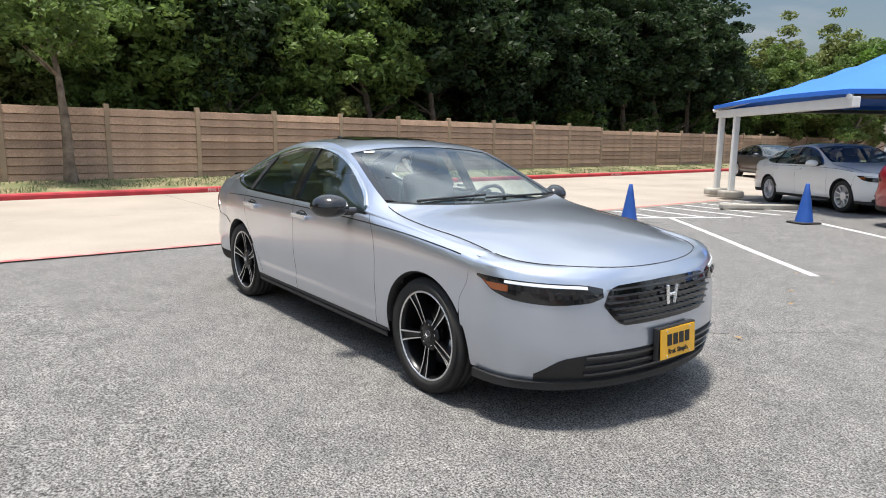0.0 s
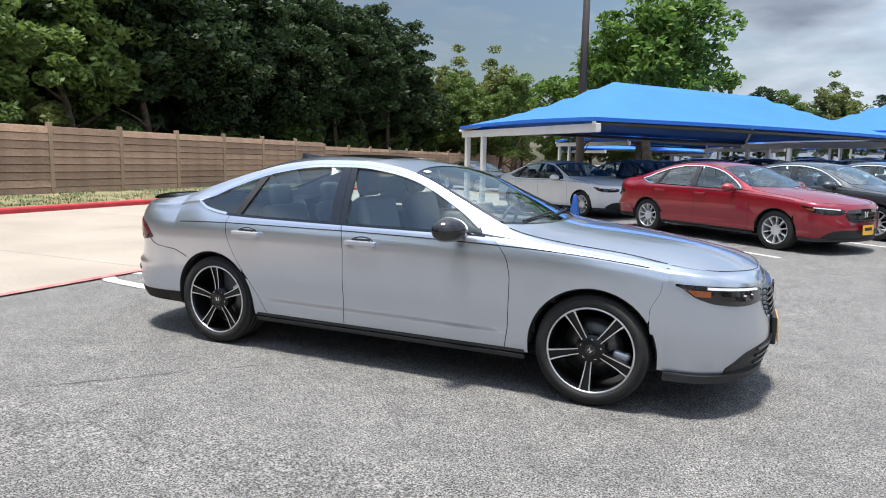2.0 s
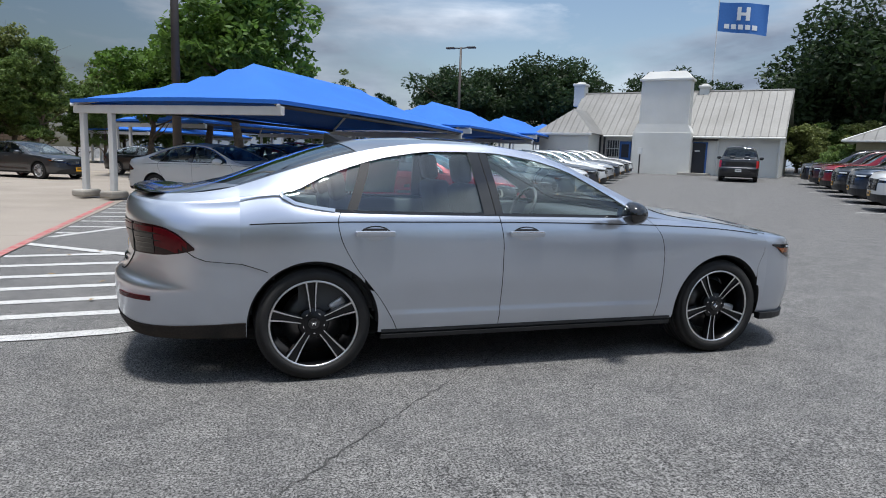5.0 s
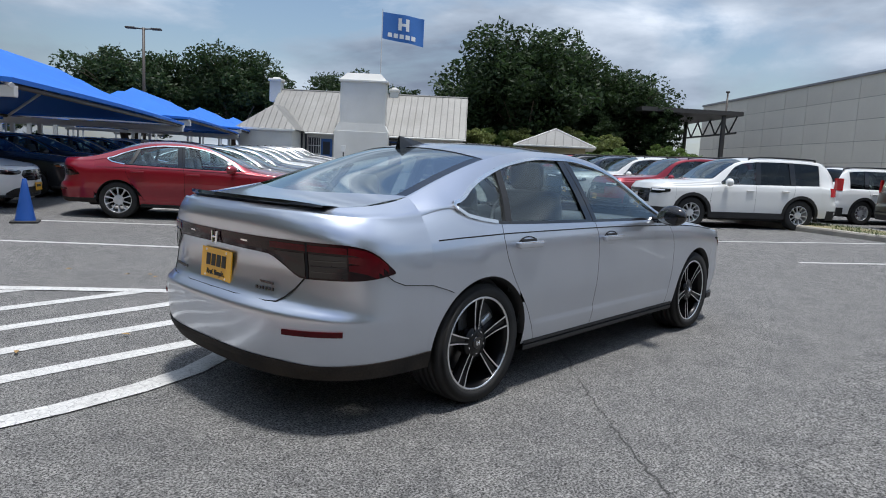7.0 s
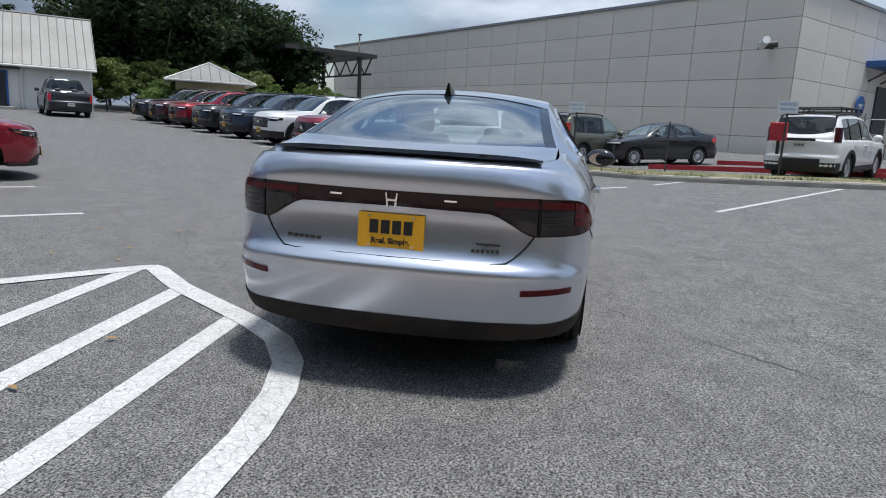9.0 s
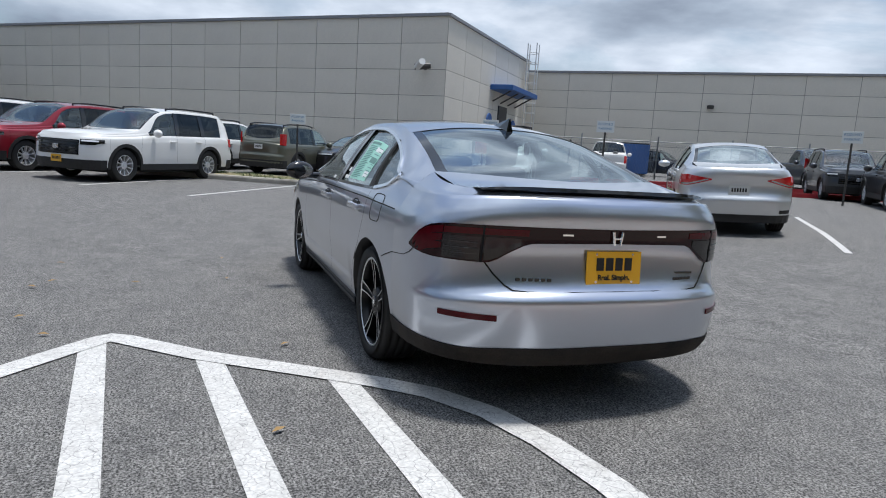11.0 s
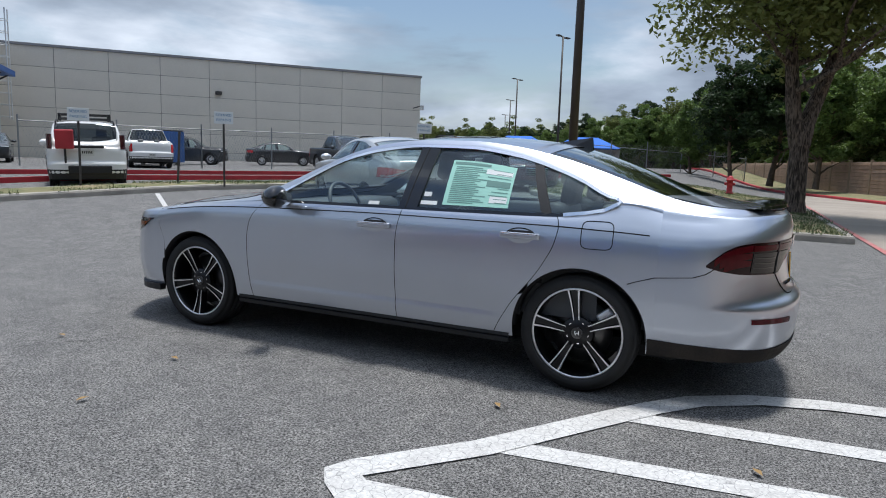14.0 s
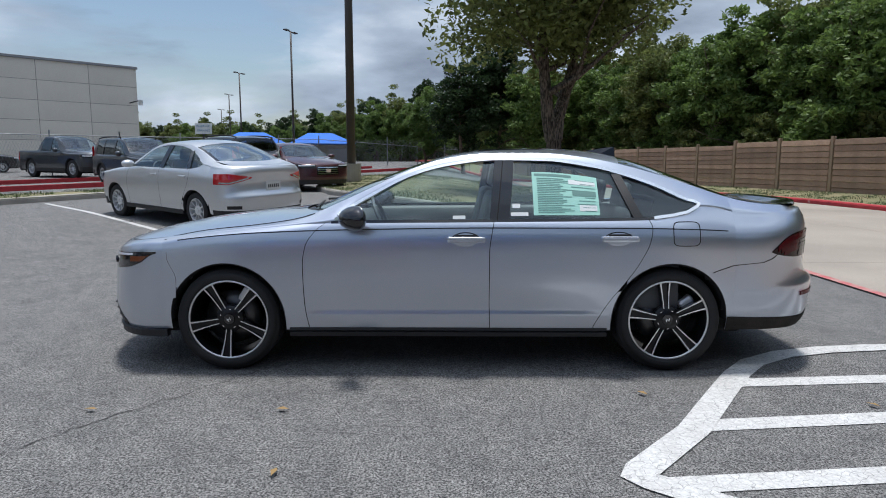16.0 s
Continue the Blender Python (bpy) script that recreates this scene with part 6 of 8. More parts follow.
        patch(Rr, sg * 0.66, sg * 0.90, lambda q: 0.512, lambda q: 0.486, 0.006, 10, 1, 0.01, "rear_reflector", LENS_RED, car, "slim red bumper reflector")
        if fine:
            patch(Rr, sg * 0.26, sg * 0.32, lambda q: 0.884, lambda q: 0.876, 0.009, 4, 1, 0.0, "bar_mark", CHROME, bar)
    # boot gap, valance
    pts, nr = [], []
    for q, z in [(-0.70, 0.74), (-0.66, 0.69), (-0.61, 0.645), (-0.57, 0.622), (-0.5, 0.618), (-0.25, 0.618), (0, 0.618), (0.25, 0.618), (0.5, 0.618), (0.57, 0.622), (0.61, 0.645), (0.66, 0.69), (0.70, 0.74)]:
        pts.append(Rr(q, z)), nr.append(Vector((-1, q * 0.3, 0.2)))
    ribbon(pts, nr, 0.007, 0.003, "boot_gap", GAP_SHADE_BLACK, car)
    vt = lin([(0, 0.362), (0.6, 0.36), (0.84, 0.345), (0.95, 0.348), (1.028, 0.358)])
    patch(Rr, -1.028, 1.028, lambda q: vt(abs(q)), lambda q: 0.262 + 0.01 * abs(q), 0.006, n + 8, 3, 0.03, "rear_valance", DUSTY_BLACK, car, "dusty black lower bumper")
    for sg in (1, -1):
        m = sg < 0
        # side skirt
        rows = []
        for x in steps(-1.02, 1.02, 0.1):
            y = S.side_y(x, 0.28)
            rows.append([Vector((x, y - 0.02, 0.292)), Vector((x, y + 0.004, 0.285)), Vector((x, y + 0.006, 0.268)), Vector((x, y - 0.008, 0.260)), Vector((x, y + 0.006, 0.253)), Vector((x, y + 0.000, 0.228)), Vector((x, y - 0.06, 0.218)), Vector((x, y - 0.3, 0.225))])
        part("side_skirt", grid_mesh("side_skirt", rows, TRIM_BLACK, flip=True, smooth=False, mirror=m), None, car)
        # trim round the side windows
        def up(x, u, lift=0.003):
            p = S.upper(x, u)
            return Vector((p.x, sg * (p.y + lift), p.z))
        out = Vector((0, sg, 0.45))
        xs = steps(-1.585, 0.70, 0.05)
        ribbon([up(x, 2.05) for x in xs], [Vector((0, sg, 0.8))] * len(xs), 0.021, 0.008, "window_trim", CHROME, car, "satin chrome window surround")
        tip = [up(-1.30, 1.0), up(-1.42, 1.0), up(-1.52, 1.0), up(-1.585, 1.3), up(-1.60, 1.8), up(-1.575, 2.05)]
        ribbon(tip, [out] * len(tip), 0.020, 0.008, "window_trim", CHROME, car)
        xs = steps(-1.55, 0.74, 0.06)
        ribbon([up(x, 1.0) for x in xs], [out] * len(xs), 0.018, 0.003, "belt_seal", GLOSS_BLACK, car)
        for xb, xt, w in ((-0.325, -0.37, 0.125), (-1.205, -1.09, 0.055)):
            pp = [up(xb + (xt - xb) * k / 8, 1 + k / 8, -0.004) for k in range(9)]
            ribbon(pp, [out] * 9, w, 0.010, "window_pillar", GLOSS_BLACK if xb > -1 else TRIM_BLACK, car)
        pp = [up(-0.31 - 0.05 * k / 8, 1 + k / 8, 0.004) for k in range(9)]
        ribbon(pp, [out] * 9, 0.006, 0.004, "door_gap", GAP_SHADE_BLACK, car)
        # black ribbon along the crease paints its shadow; the skin has no groove
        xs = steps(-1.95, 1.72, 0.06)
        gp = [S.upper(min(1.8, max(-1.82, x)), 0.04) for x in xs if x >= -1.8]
        ribbon([Vector((p.x, sg * p.y, p.z)) for p in gp], [Vector((0, sg, 0.4))] * len(gp), 0.007, 0.0012, "crease_shade_line", GAP_SHADE_BLACK, car)
        # mirror
        mb = bmesh.new()
        bmesh.ops.create_uvsphere(mb, u_segments=24, v_segments=14, radius=1.0)
        for v in mb.verts:
            x, y, z = v.co
            v.co = Vector((0.115 * x * (1.0 if x > 0 else 0.5), 0.118 * y, 0.082 * z * (1.0 if z > 0 else 0.85)))
            v.co.x -= 0.03 * y * sg
        bmesh.ops.translate(mb, vec=(0.555, sg * 1.035, 0.998), verts=mb.verts)
        mir = part("door_mirror", mb, GLOSS_BLACK if fine or trim else paintm, car, smooth=True)
        part("mirror_arm", tube_bm((0.60, sg * 0.865, 0.965), (0.57, sg * 0.99, 0.965), 0.028, 0.022, 10), GLOSS_BLACK, mir)
        mg = bmesh.new()
        bmesh.ops.create_circle(mg, cap_ends=True, segments=24, radius=1.0)
        for v in mg.verts:
            v.co = Vector((0.513, sg * 1.035 + 0.098 * v.co.x, 0.997 + 0.052 * v.co.y))
        part("mirror_glass", mg, CHROME, mir)
        # door handles in their hollows
        for hx, hz in ((-0.115, 0.862), (-1.075, 0.866)):
            y = S.side_y(hx, hz)
            hb2 = bmesh.new()
            add_box(hb2, (hx, sg * (y + 0.026), hz), (0.238, 0.024, 0.036), bevel=0.011)
            add_box(hb2, (hx - 0.095, sg * (y + 0.010), hz), (0.03, 0.03, 0.03), bevel=0.006)
            add_box(hb2, (hx + 0.095, sg * (y + 0.010), hz), (0.03, 0.03, 0.03), bevel=0.006)
            hd = part("door_handle", hb2, paintm, car, "body-coloured pull handle", smooth=False)
            if not fine:
                continue
            cup = bmesh.new()
            bmesh.ops.create_uvsphere(cup, u_segments=20, v_segments=10, radius=1.0)
            for v in cup.verts:
                v.co = Vector((hx + 0.004 + 0.094 * v.co.x, sg * (y - 0.004 + 0.011 * v.co.y), hz - 0.010 + 0.052 * v.co.z))
            part("handle_cup", cup, paintm, hd, smooth=True)
            # no hollow is cut: dark ring and black bar draw its shade
            ring = [Vector((hx + 0.004 + 0.093 * math.cos(a * 0.2618), sg * y, hz - 0.010 + 0.0515 * math.sin(a * 0.2618))) for a in range(25)]
            ribbon(ring, [Vector((0, sg, 0))] * 25, 0.006, 0.0015, "cup_edge_shade", GAP_SHADE_BLACK, hd)
            part("handle_shade", box_bm((hx, sg * (y + 0.008), hz + 0.019), (0.14, 0.006, 0.022), 0.002), TRIM_BLACK, hd)
            part("handle_strip", box_bm((hx, sg * (y + 0.036), hz + 0.012), (0.22, 0.004, 0.005)), CHROME, hd)
        # bumper joints
        if fine:
            j = [Rr(0.972, 0.768), Rr(0.983, 0.735), Rr(0.993, 0.712), S.side(-1.81, 0.694), S.side(-1.76, 0.678), S.side(-1.71, 0.662), S.side(-1.675, 0.648)]
            ribbon([Vector((p.x, sg * p.y, p.z)) for p in j], [Vector((-1 + 0.16 * k, sg, 0)) for k in range(7)], 0.0035, 0.004, "bumper_gap", GAP_SHADE_BLACK, car)
        # bonnet gap
        hg = [S.upper(x, 2.92) for x in steps(0.86, 1.8, 0.08)]
        ribbon([Vector((p.x, sg * p.y, p.z)) for p in hg], [Vector((0, 0.3 * sg, 1))] * len(hg), 0.005, 0.003, "bonnet_gap", GAP_SHADE_BLACK, car)
    # front bonnet edge line
    e = [S.top(S.xj + (S.s["zc"][0][0] - 0.035 - S.xj) * max(0, 1 - abs(t) ** 2.35) ** (1 / 2.35), t) for t in [math.sin(math.pi / 2 * k / 16) for k in range(-16, 17)]]
    ribbon(e, [Vector((0.4, 0, 1))] * len(e), 0.004, 0.002, "bonnet_gap", GAP_SHADE_BLACK, car)
    # roof: sunroof, fin
    if fine:
        rows = [[S.top(x, t) + Vector((0, 0, 0.004)) for t in [-0.66 + 1.32 * k / 12 for k in range(13)]] for x in steps(-0.66, -0.22, 0.055)]
        part("sunroof", grid_mesh("sunroof", rows, GLOSS_BLACK), None, car, "closed dark glass sunroof")
        sp = bmesh.new()
        prof = []
        for k in range(25):
            t = -1 + 2 * k / 24
            x = -2.40 + 0.14 * abs(t) ** 3
            p = S.top(max(-2.42, x), t * 0.9)
            hh = 0.020 * (1 - abs(t) ** 6)
            prof.append([sp.verts.new(q) for q in (p + Vector((0.09, 0, 0.002)), p + Vector((0.02, 0, 0.010 + hh * 0.7)), p + Vector((-0.035, 0, 0.012 + hh)), p + Vector((-0.04, 0, 0.004 + hh * 0.6)), p + Vector((-0.01, 0, -0.004)))])
        for a, b in zip(prof, prof[1:]):
            for i in range(4):
                sp.faces.new((a[i], b[i], b[i + 1], a[i + 1]))
        part("spoiler", sp, GLOSS_BLACK, car, "gloss black boot lip spoiler")
        for y0, y1, x0, x1 in ((0.62, -0.05, 0.93, 0.99), (-0.02, -0.58, 0.96, 0.93)):
            part("wiper", tube_bm((x0 - 0.05, y0, S.top(x0 - 0.05, y0 / 0.78).z + 0.015), (x1 - 0.04, y1, S.top(x1 - 0.04, y1 / 0.78).z + 0.012), 0.008, seg=6), TRIM_BLACK, car)
    fin = bmesh.new()
    zf = S.top(-1.15, 0).z
    a = [(-1.02, 0, zf + 0.02), (-1.12, 0.028, zf - 0.01), (-1.26, 0.026, zf - 0.045), (-1.25, 0.004, zf + 0.055), (-1.12, -0.028, zf - 0.01), (-1.26, -0.026, zf - 0.045), (-1.25, -0.004, zf + 0.055), (-1.17, 0, zf + 0.045)]
    v = [fin.verts.new(p) for p in a]
    for q in ((0, 1, 7), (1, 2, 3, 7), (0, 7, 4), (4, 7, 6, 5), (2, 5, 6, 3), (3, 6, 7)):
        fin.faces.new([v[i] for i in q])
    part("aerial_fin", fin, GLOSS_BLACK, car)
    # badges, drawn as plain shapes
    def badge(p, nx, size, name="badge"):
        bm = bmesh.new()
        for t in (-1, 1):
            add_tube(bm, p + Vector((nx * 0.006, t * size * 0.26, -size * 0.5)), p + Vector((nx * 0.006, t * size * 0.40, size * 0.5)), size * 0.10, seg=6)
        add_tube(bm, p + Vector((nx * 0.006, -size * 0.3, 0)), p + Vector((nx * 0.006, size * 0.3, 0)), size * 0.09, seg=6)
        part(name, bm, CHROME, car, "chrome maker badge")
    pf = F(0.0, 0.655) + Vector((0.026, 0, 0))
    badge(pf, 1, 0.098)
    badge(Rr(0.0, 0.868) + Vector((-0.012, 0, 0)), -1, 0.062)
    # dealer plates
    def plate(p, back, name, words):
        pl = part(name, box_bm((0, 0, 0), (0.302, 0.156, 0.006), 0.0), PLATE_YELLOW, car, "yellow dealer plate with black lettering")
        pl.matrix_basis = p
        if words:
            for k in range(4):
                part("mark_bar", box_bm((-0.078 + 0.052 * k, 0.018, 0.0042), (0.040, 0.060, 0.002), 0.0), PLATE_BLACK, pl)
            t2 = part("lettering", text_mesh("Real. Simple.", 0.035, PLATE_BLACK, bold=0.0012), None, pl)
            t2.matrix_basis = pose(0, -0.045, 0.0045)
            for sx in (-0.1, 0.1):
                for sy in (-0.065, 0.065):
                    part("screw", tube_bm((sx, sy, 0), (sx, sy, 0.006), 0.006, seg=10), CHROME, pl)
        else:
            part("lettering", box_bm((0, 0.014, 0.0045), (0.2, 0.05, 0.002)), PLATE_BLACK, pl)
    plate(pose(2.425, 0.03, 0.405, 90, 0, 90) @ pose(0, 0, 0, -4, 0, 0), False, "front_plate", fine)
    plate(pose(Rr(0, 0.73).x - 0.010, 0.0, 0.728, 90, 0, -90) @ pose(0, 0, 0, -4, 0, 0), True, "rear_plate", fine)
    if fine:
        part("plate_holder", box_bm((2.402, 0.03, 0.405), (0.03, 0.33, 0.175), 0.006), TRIM_BLACK, car)
        for q, w in ((0.46, 0.17), (-0.47, 0.12)):
            p = Rr(q, 0.672)
            for k in range(6):
                part("model_mark", box_bm(Rr(q + (k - 2.5) * 0.033 * w / 0.17, 0.672) + Vector((-0.004, 0, 0)), (0.005, 0.020 * w / 0.17, 0.014)), LENS_SMOKE, car, "dark model mark")
        bm = bmesh.new()
        p = Rr(-0.47, 0.70)
        add_box(bm, p + Vector((-0.004, 0, 0)), (0.006, 0.125, 0.010))
        part("model_mark", bm, LENS_SMOKE, car)


def add_stickers(car, S):
    """Papers behind the rear left side window and small labels on the glass."""
    def onpane(name, x0, x1, u0, u1, mat, parent=None, lift=0.002, label="", mirror=False):
        rows = []
        for i in range(7):
            x = x0 + (x1 - x0) * i / 6
            rows.append([S.upper(x, 1 + u0 + (u1 - u0) * j / 4) + Vector((0, lift - 0.008, 0)) for j in range(5)])
        return part(name, grid_mesh(name, rows, mat, flip=True), None, parent or car, label)
    st = onpane("window_sheet", -0.965, -0.545, 0.08, 0.80, STICKER, label="mint green price sheet behind the window")
    rng = random.Random(8)
    for k in range(20):
        u = 0.12 + 0.030 * k
        x = -0.70
        onpane("print_line", x - rng.uniform(0.02, 0.11) , x + 0.125, u, u + 0.012, INK, st, 0.0035)
        if k % 2:
            onpane("print_line", -0.945, -0.945 + rng.uniform(0.06, 0.15), u, u + 0.012, INK, st, 0.0035)
    onpane("print_block", -0.95, -0.78, 0.62, 0.70, STICKER_WHITE, st, 0.0035)
    onpane("print_block", -0.95, -0.80, 0.42, 0.52, INK, st, 0.0035)
    onpane("print_block", -0.80, -0.56, 0.735, 0.775, INK, st, 0.0035)
    onpane("print_block", -0.95, -0.84, 0.15, 0.26, STICKER_WHITE, st, 0.0035)
    onpane("small_label", -0.51, -0.40, 0.07, 0.13, STICKER_WHITE, label="small white label on the glass")
    onpane("small_label", -0.46, -0.41, 0.20, 0.27, STICKER_WHITE)
    onpane("small_label", -0.11, -0.03, 0.03, 0.09, STICKER_WHITE)
    rows = [[S.top(x, e) + Vector((0.002, 0, 0.002)) for e in (-0.83, -0.77, -0.70)] for x in (0.175, 0.16, 0.14)]
    part("small_label", grid_mesh("small_label", rows, STICKER_WHITE), None, car)


def build_saloon(name, paintm, label, fine=False, trim=False, style="road", group=""):
    car = thing(name, label, "car", group=group)
    S = build_shell(car, SALOON, paintm, fine)
    if fine:
        add_seats(car)
    else:
        add_seats(car)
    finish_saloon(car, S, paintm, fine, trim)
    s = SALOON
    turns = {(1, 1): 30, (1, -1): 41, (-1, 1): 7, (-1, -1): -4}
    for sx in (1, -1):
        for sy in (1, -1):
            add_wheel(car, sx * s["wb"], sy * s["track"], s["R"], s["rim"] if style == "sport" else s["rim"] - 0.025, style, turns[sx, sy], fine)
    if fine:
        # fuel flap
        pts = []
        for a in range(25):
            t = 2 * math.pi * a / 24
            cx, cz = math.copysign(abs(math.cos(t)) ** 0.4, math.cos(t)) * 0.085, math.copysign(abs(math.sin(t)) ** 0.4, math.sin(t)) * 0.075
            z = 0.895 + cz
            x = -1.50 + cx
            zc = S.f["zC"](x)
            p = S.side(x, z) if z < zc else S.upper(x, min(0.99, (z - zc) / (S.f["zB"](x) - zc)))
            pts.append(p)
        ribbon(pts, [Vector((0, 1, 0.1))] * 25, 0.005, 0.002, "fuel_flap_gap", GAP_SHADE_BLACK, car)
        add_stickers(car, S)
    return car


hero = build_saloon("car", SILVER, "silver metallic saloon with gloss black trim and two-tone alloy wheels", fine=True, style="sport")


# ---- other vehicles ----
SUV = dict(
    xj=1.90, xk=-2.0, zs=0.33, zbF=0.30, zF=1.0, zR=1.12, nF=3.0, nR=4.5, R=0.385, rim=0.245, arch=0.435, wb=1.445, track=0.945,
    zc=[(2.38, 1.06), (2.25, 1.12), (1.9, 1.165), (1.3, 1.195), (1.1, 1.21), (1.0, 1.24), (0.6, 1.51), (0.28, 1.70), (0.05, 1.765), (-0.4, 1.80), (-1.0, 1.81), (-1.7, 1.795), (-2.12, 1.76), (-2.27, 1.50), (-2.40, 1.24), (-2.52, 1.18)],
    ye=[(2.38, 0.78), (1.9, 0.84), (1.3, 0.85), (1.0, 0.84), (0.6, 0.795), (0.2, 0.745), (-0.5, 0.73), (-1.5, 0.73), (-2.1, 0.735), (-2.52, 0.82)],
    ze=[(2.38, 1.04), (1.9, 1.11), (1.3, 1.15), (1.0, 1.185), (0.6, 1.46), (0.25, 1.66), (-0.1, 1.725), (-0.6, 1.76), (-1.5, 1.75), (-2.1, 1.71), (-2.27, 1.47), (-2.40, 1.22), (-2.52, 1.16)],
    W=[(2.0, 0.955), (1.5, 0.985), (0, 0.975), (-1.4, 0.985), (-2.1, 0.95)],
    zC=[(2.0, 0.99), (1.0, 1.02), (-1.0, 1.05), (-2.1, 1.06)],
    yB=[(2.0, 0.90), (1.0, 0.905), (0.7, 0.925), (-1.5, 0.925), (-2.1, 0.90)],
    zB=[(2.0, 1.01), (1.0, 1.07), (0.7, 1.10), (-1.5, 1.13), (-2.1, 1.14)],
    yT=[(2.0, 0.87), (1.0, 0.87), (0.72, 0.90), (0.3, 0.80), (0, 0.775), (-0.6, 0.765), (-1.5, 0.765), (-1.95, 0.775), (-2.1, 0.79)],
    zT=[(2.0, 1.05), (1.0, 1.13), (0.72, 1.16), (0.3, 1.56), (0, 1.655), (-0.6, 1.695), (-1.5, 1.685), (-1.95, 1.65), (-2.1, 1.62)],
    inset=[(-0.1, 0.06), (0.0, 0.045), (0.15, 0.02), (0.5, 0.0), (0.85, 0.004), (1.0, 0.02), (1.2, 0.05)],
    xf=[(0, 2.40), (0.2, 2.45), (0.5, 2.46), (0.8, 2.44), (1.0, 2.39), (1.3, 2.2)],
    xr=[(0, -2.56), (0.2, -2.62), (0.45, -2.62), (0.55, -2.56), (0.8, -2.56), (1.0, -2.54), (1.3, -2.45)],
    seamN=[(0.2, 1.88), (1.1, 1.88)], seamA=[(0.2, 0.95), (0.7, 0.98), (1.0, 0.94), (1.15, 0.86)],
    seamB=[(0.2, -0.20), (1.15, -0.22)], seamC=[(0.2, -0.92), (0.5, -1.0), (0.8, -1.2), (1.1, -1.28)],
    cowl=(1.05, 0.85), wtop=(0.06, 0.15), rtop=(-2.12, -2.08), rbot=(-2.41, -2.32), dlo=(-1.95, 0.70), split=-0.27, deck=True,
)


def shifted(spec, **changes):
    d = dict(spec)
    d.update(changes)
    return d


def scaled(spec, kx, ky, kz):
    """The same body with other proportions."""
    d = dict(spec)
    for k in ("zc", "ze", "zC", "zB", "zT"):
        d[k] = [(x * kx, v * kz) for x, v in spec[k]]
    for k in ("ye", "W", "yB", "yT"):
        d[k] = [(x * kx, v * ky) for x, v in spec[k]]
    for k in ("xf", "xr"):
        d[k] = [(v, x * kx) for v, x in spec[k]]
    for k in ("seamN", "seamA", "seamB", "seamC"):
        d[k] = [(z * kz, x * kx) for z, x in spec[k]]
    for k in ("xj", "xk", "wb"):
        d[k] = spec[k] * kx
    for k in ("zs", "zbF", "zF", "zR"):
        d[k] = spec[k] * kz
    for k in ("cowl", "wtop", "rtop", "rbot"):
        d[k] = tuple(v * kx for v in spec[k])
    d["dlo"] = tuple(v * kx for v in spec.get("dlo", (-1.6, 0.72)))
    d["split"] = spec.get("split", -0.34) * kx
    d["track"] = spec["track"] * ky
    return d


COMPACT = scaled(SALOON, 0.935, 0.972, 1.035)
COMPACT["R"], COMPACT["rim"], COMPACT["arch"] = 0.315, 0.215, 0.36
CROSS = scaled(SUV, 0.905, 0.93, 0.94)
CROSS["R"], CROSS["rim"], CROSS["arch"] = 0.355, 0.225, 0.40
TRUCK = scaled(SUV, 1.12, 1.02, 1.06)
TRUCK.update(R=0.41, rim=0.25, arch=0.47, rtop=(-0.78, -0.74), rbot=(-1.06, -1.03), dlo=(-0.74, 0.80), split=-0.02)
TRUCK["zc"] = [(2.66, 1.08), (2.5, 1.15), (2.1, 1.2), (1.5, 1.235), (1.18, 1.25), (1.06, 1.28), (0.67, 1.53), (0.33, 1.75), (0.1, 1.84), (-0.4, 1.88), (-0.75, 1.86), (-0.95, 1.55), (-1.04, 1.28), (-1.1, 1.22), (-2.0, 1.22), (-2.75, 1.22), (-2.84, 1.2)]
TRUCK["ze"] = [(2.66, 1.06), (2.1, 1.14), (1.45, 1.19), (1.1, 1.22), (0.67, 1.48), (0.28, 1.72), (-0.1, 1.80), (-0.6, 1.82), (-0.75, 1.80), (-0.95, 1.50), (-1.04, 1.26), (-1.1, 1.21), (-2.0, 1.21), (-2.84, 1.19)]
TRUCK["ye"] = [(2.66, 0.78), (2.1, 0.84), (1.4, 0.85), (1.1, 0.84), (0.6, 0.77), (0.2, 0.72), (-0.6, 0.70), (-0.78, 0.71), (-1.06, 0.86), (-2.0, 0.88), (-2.84, 0.86)]
TRUCK["zT"] = [(2.1, 1.09), (1.1, 1.18), (0.8, 1.21), (0.33, 1.62), (0, 1.73), (-0.5, 1.75), (-0.72, 1.72), (-0.80, 1.5), (-1.0, 1.22), (-1.1, 1.205), (-2.3, 1.205)]
TRUCK["yT"] = [(2.1, 0.89), (1.1, 0.89), (0.8, 0.92), (0.33, 0.79), (0, 0.75), (-0.5, 0.735), (-0.72, 0.74), (-0.80, 0.80), (-1.0, 0.90), (-1.1, 0.91), (-2.3, 0.91)]
TRUCK["zB"] = [(2.1, 1.07), (1.1, 1.13), (0.8, 1.165), (-0.7, 1.19), (-2.3, 1.20)]
TRUCK["zR"] = 1.18


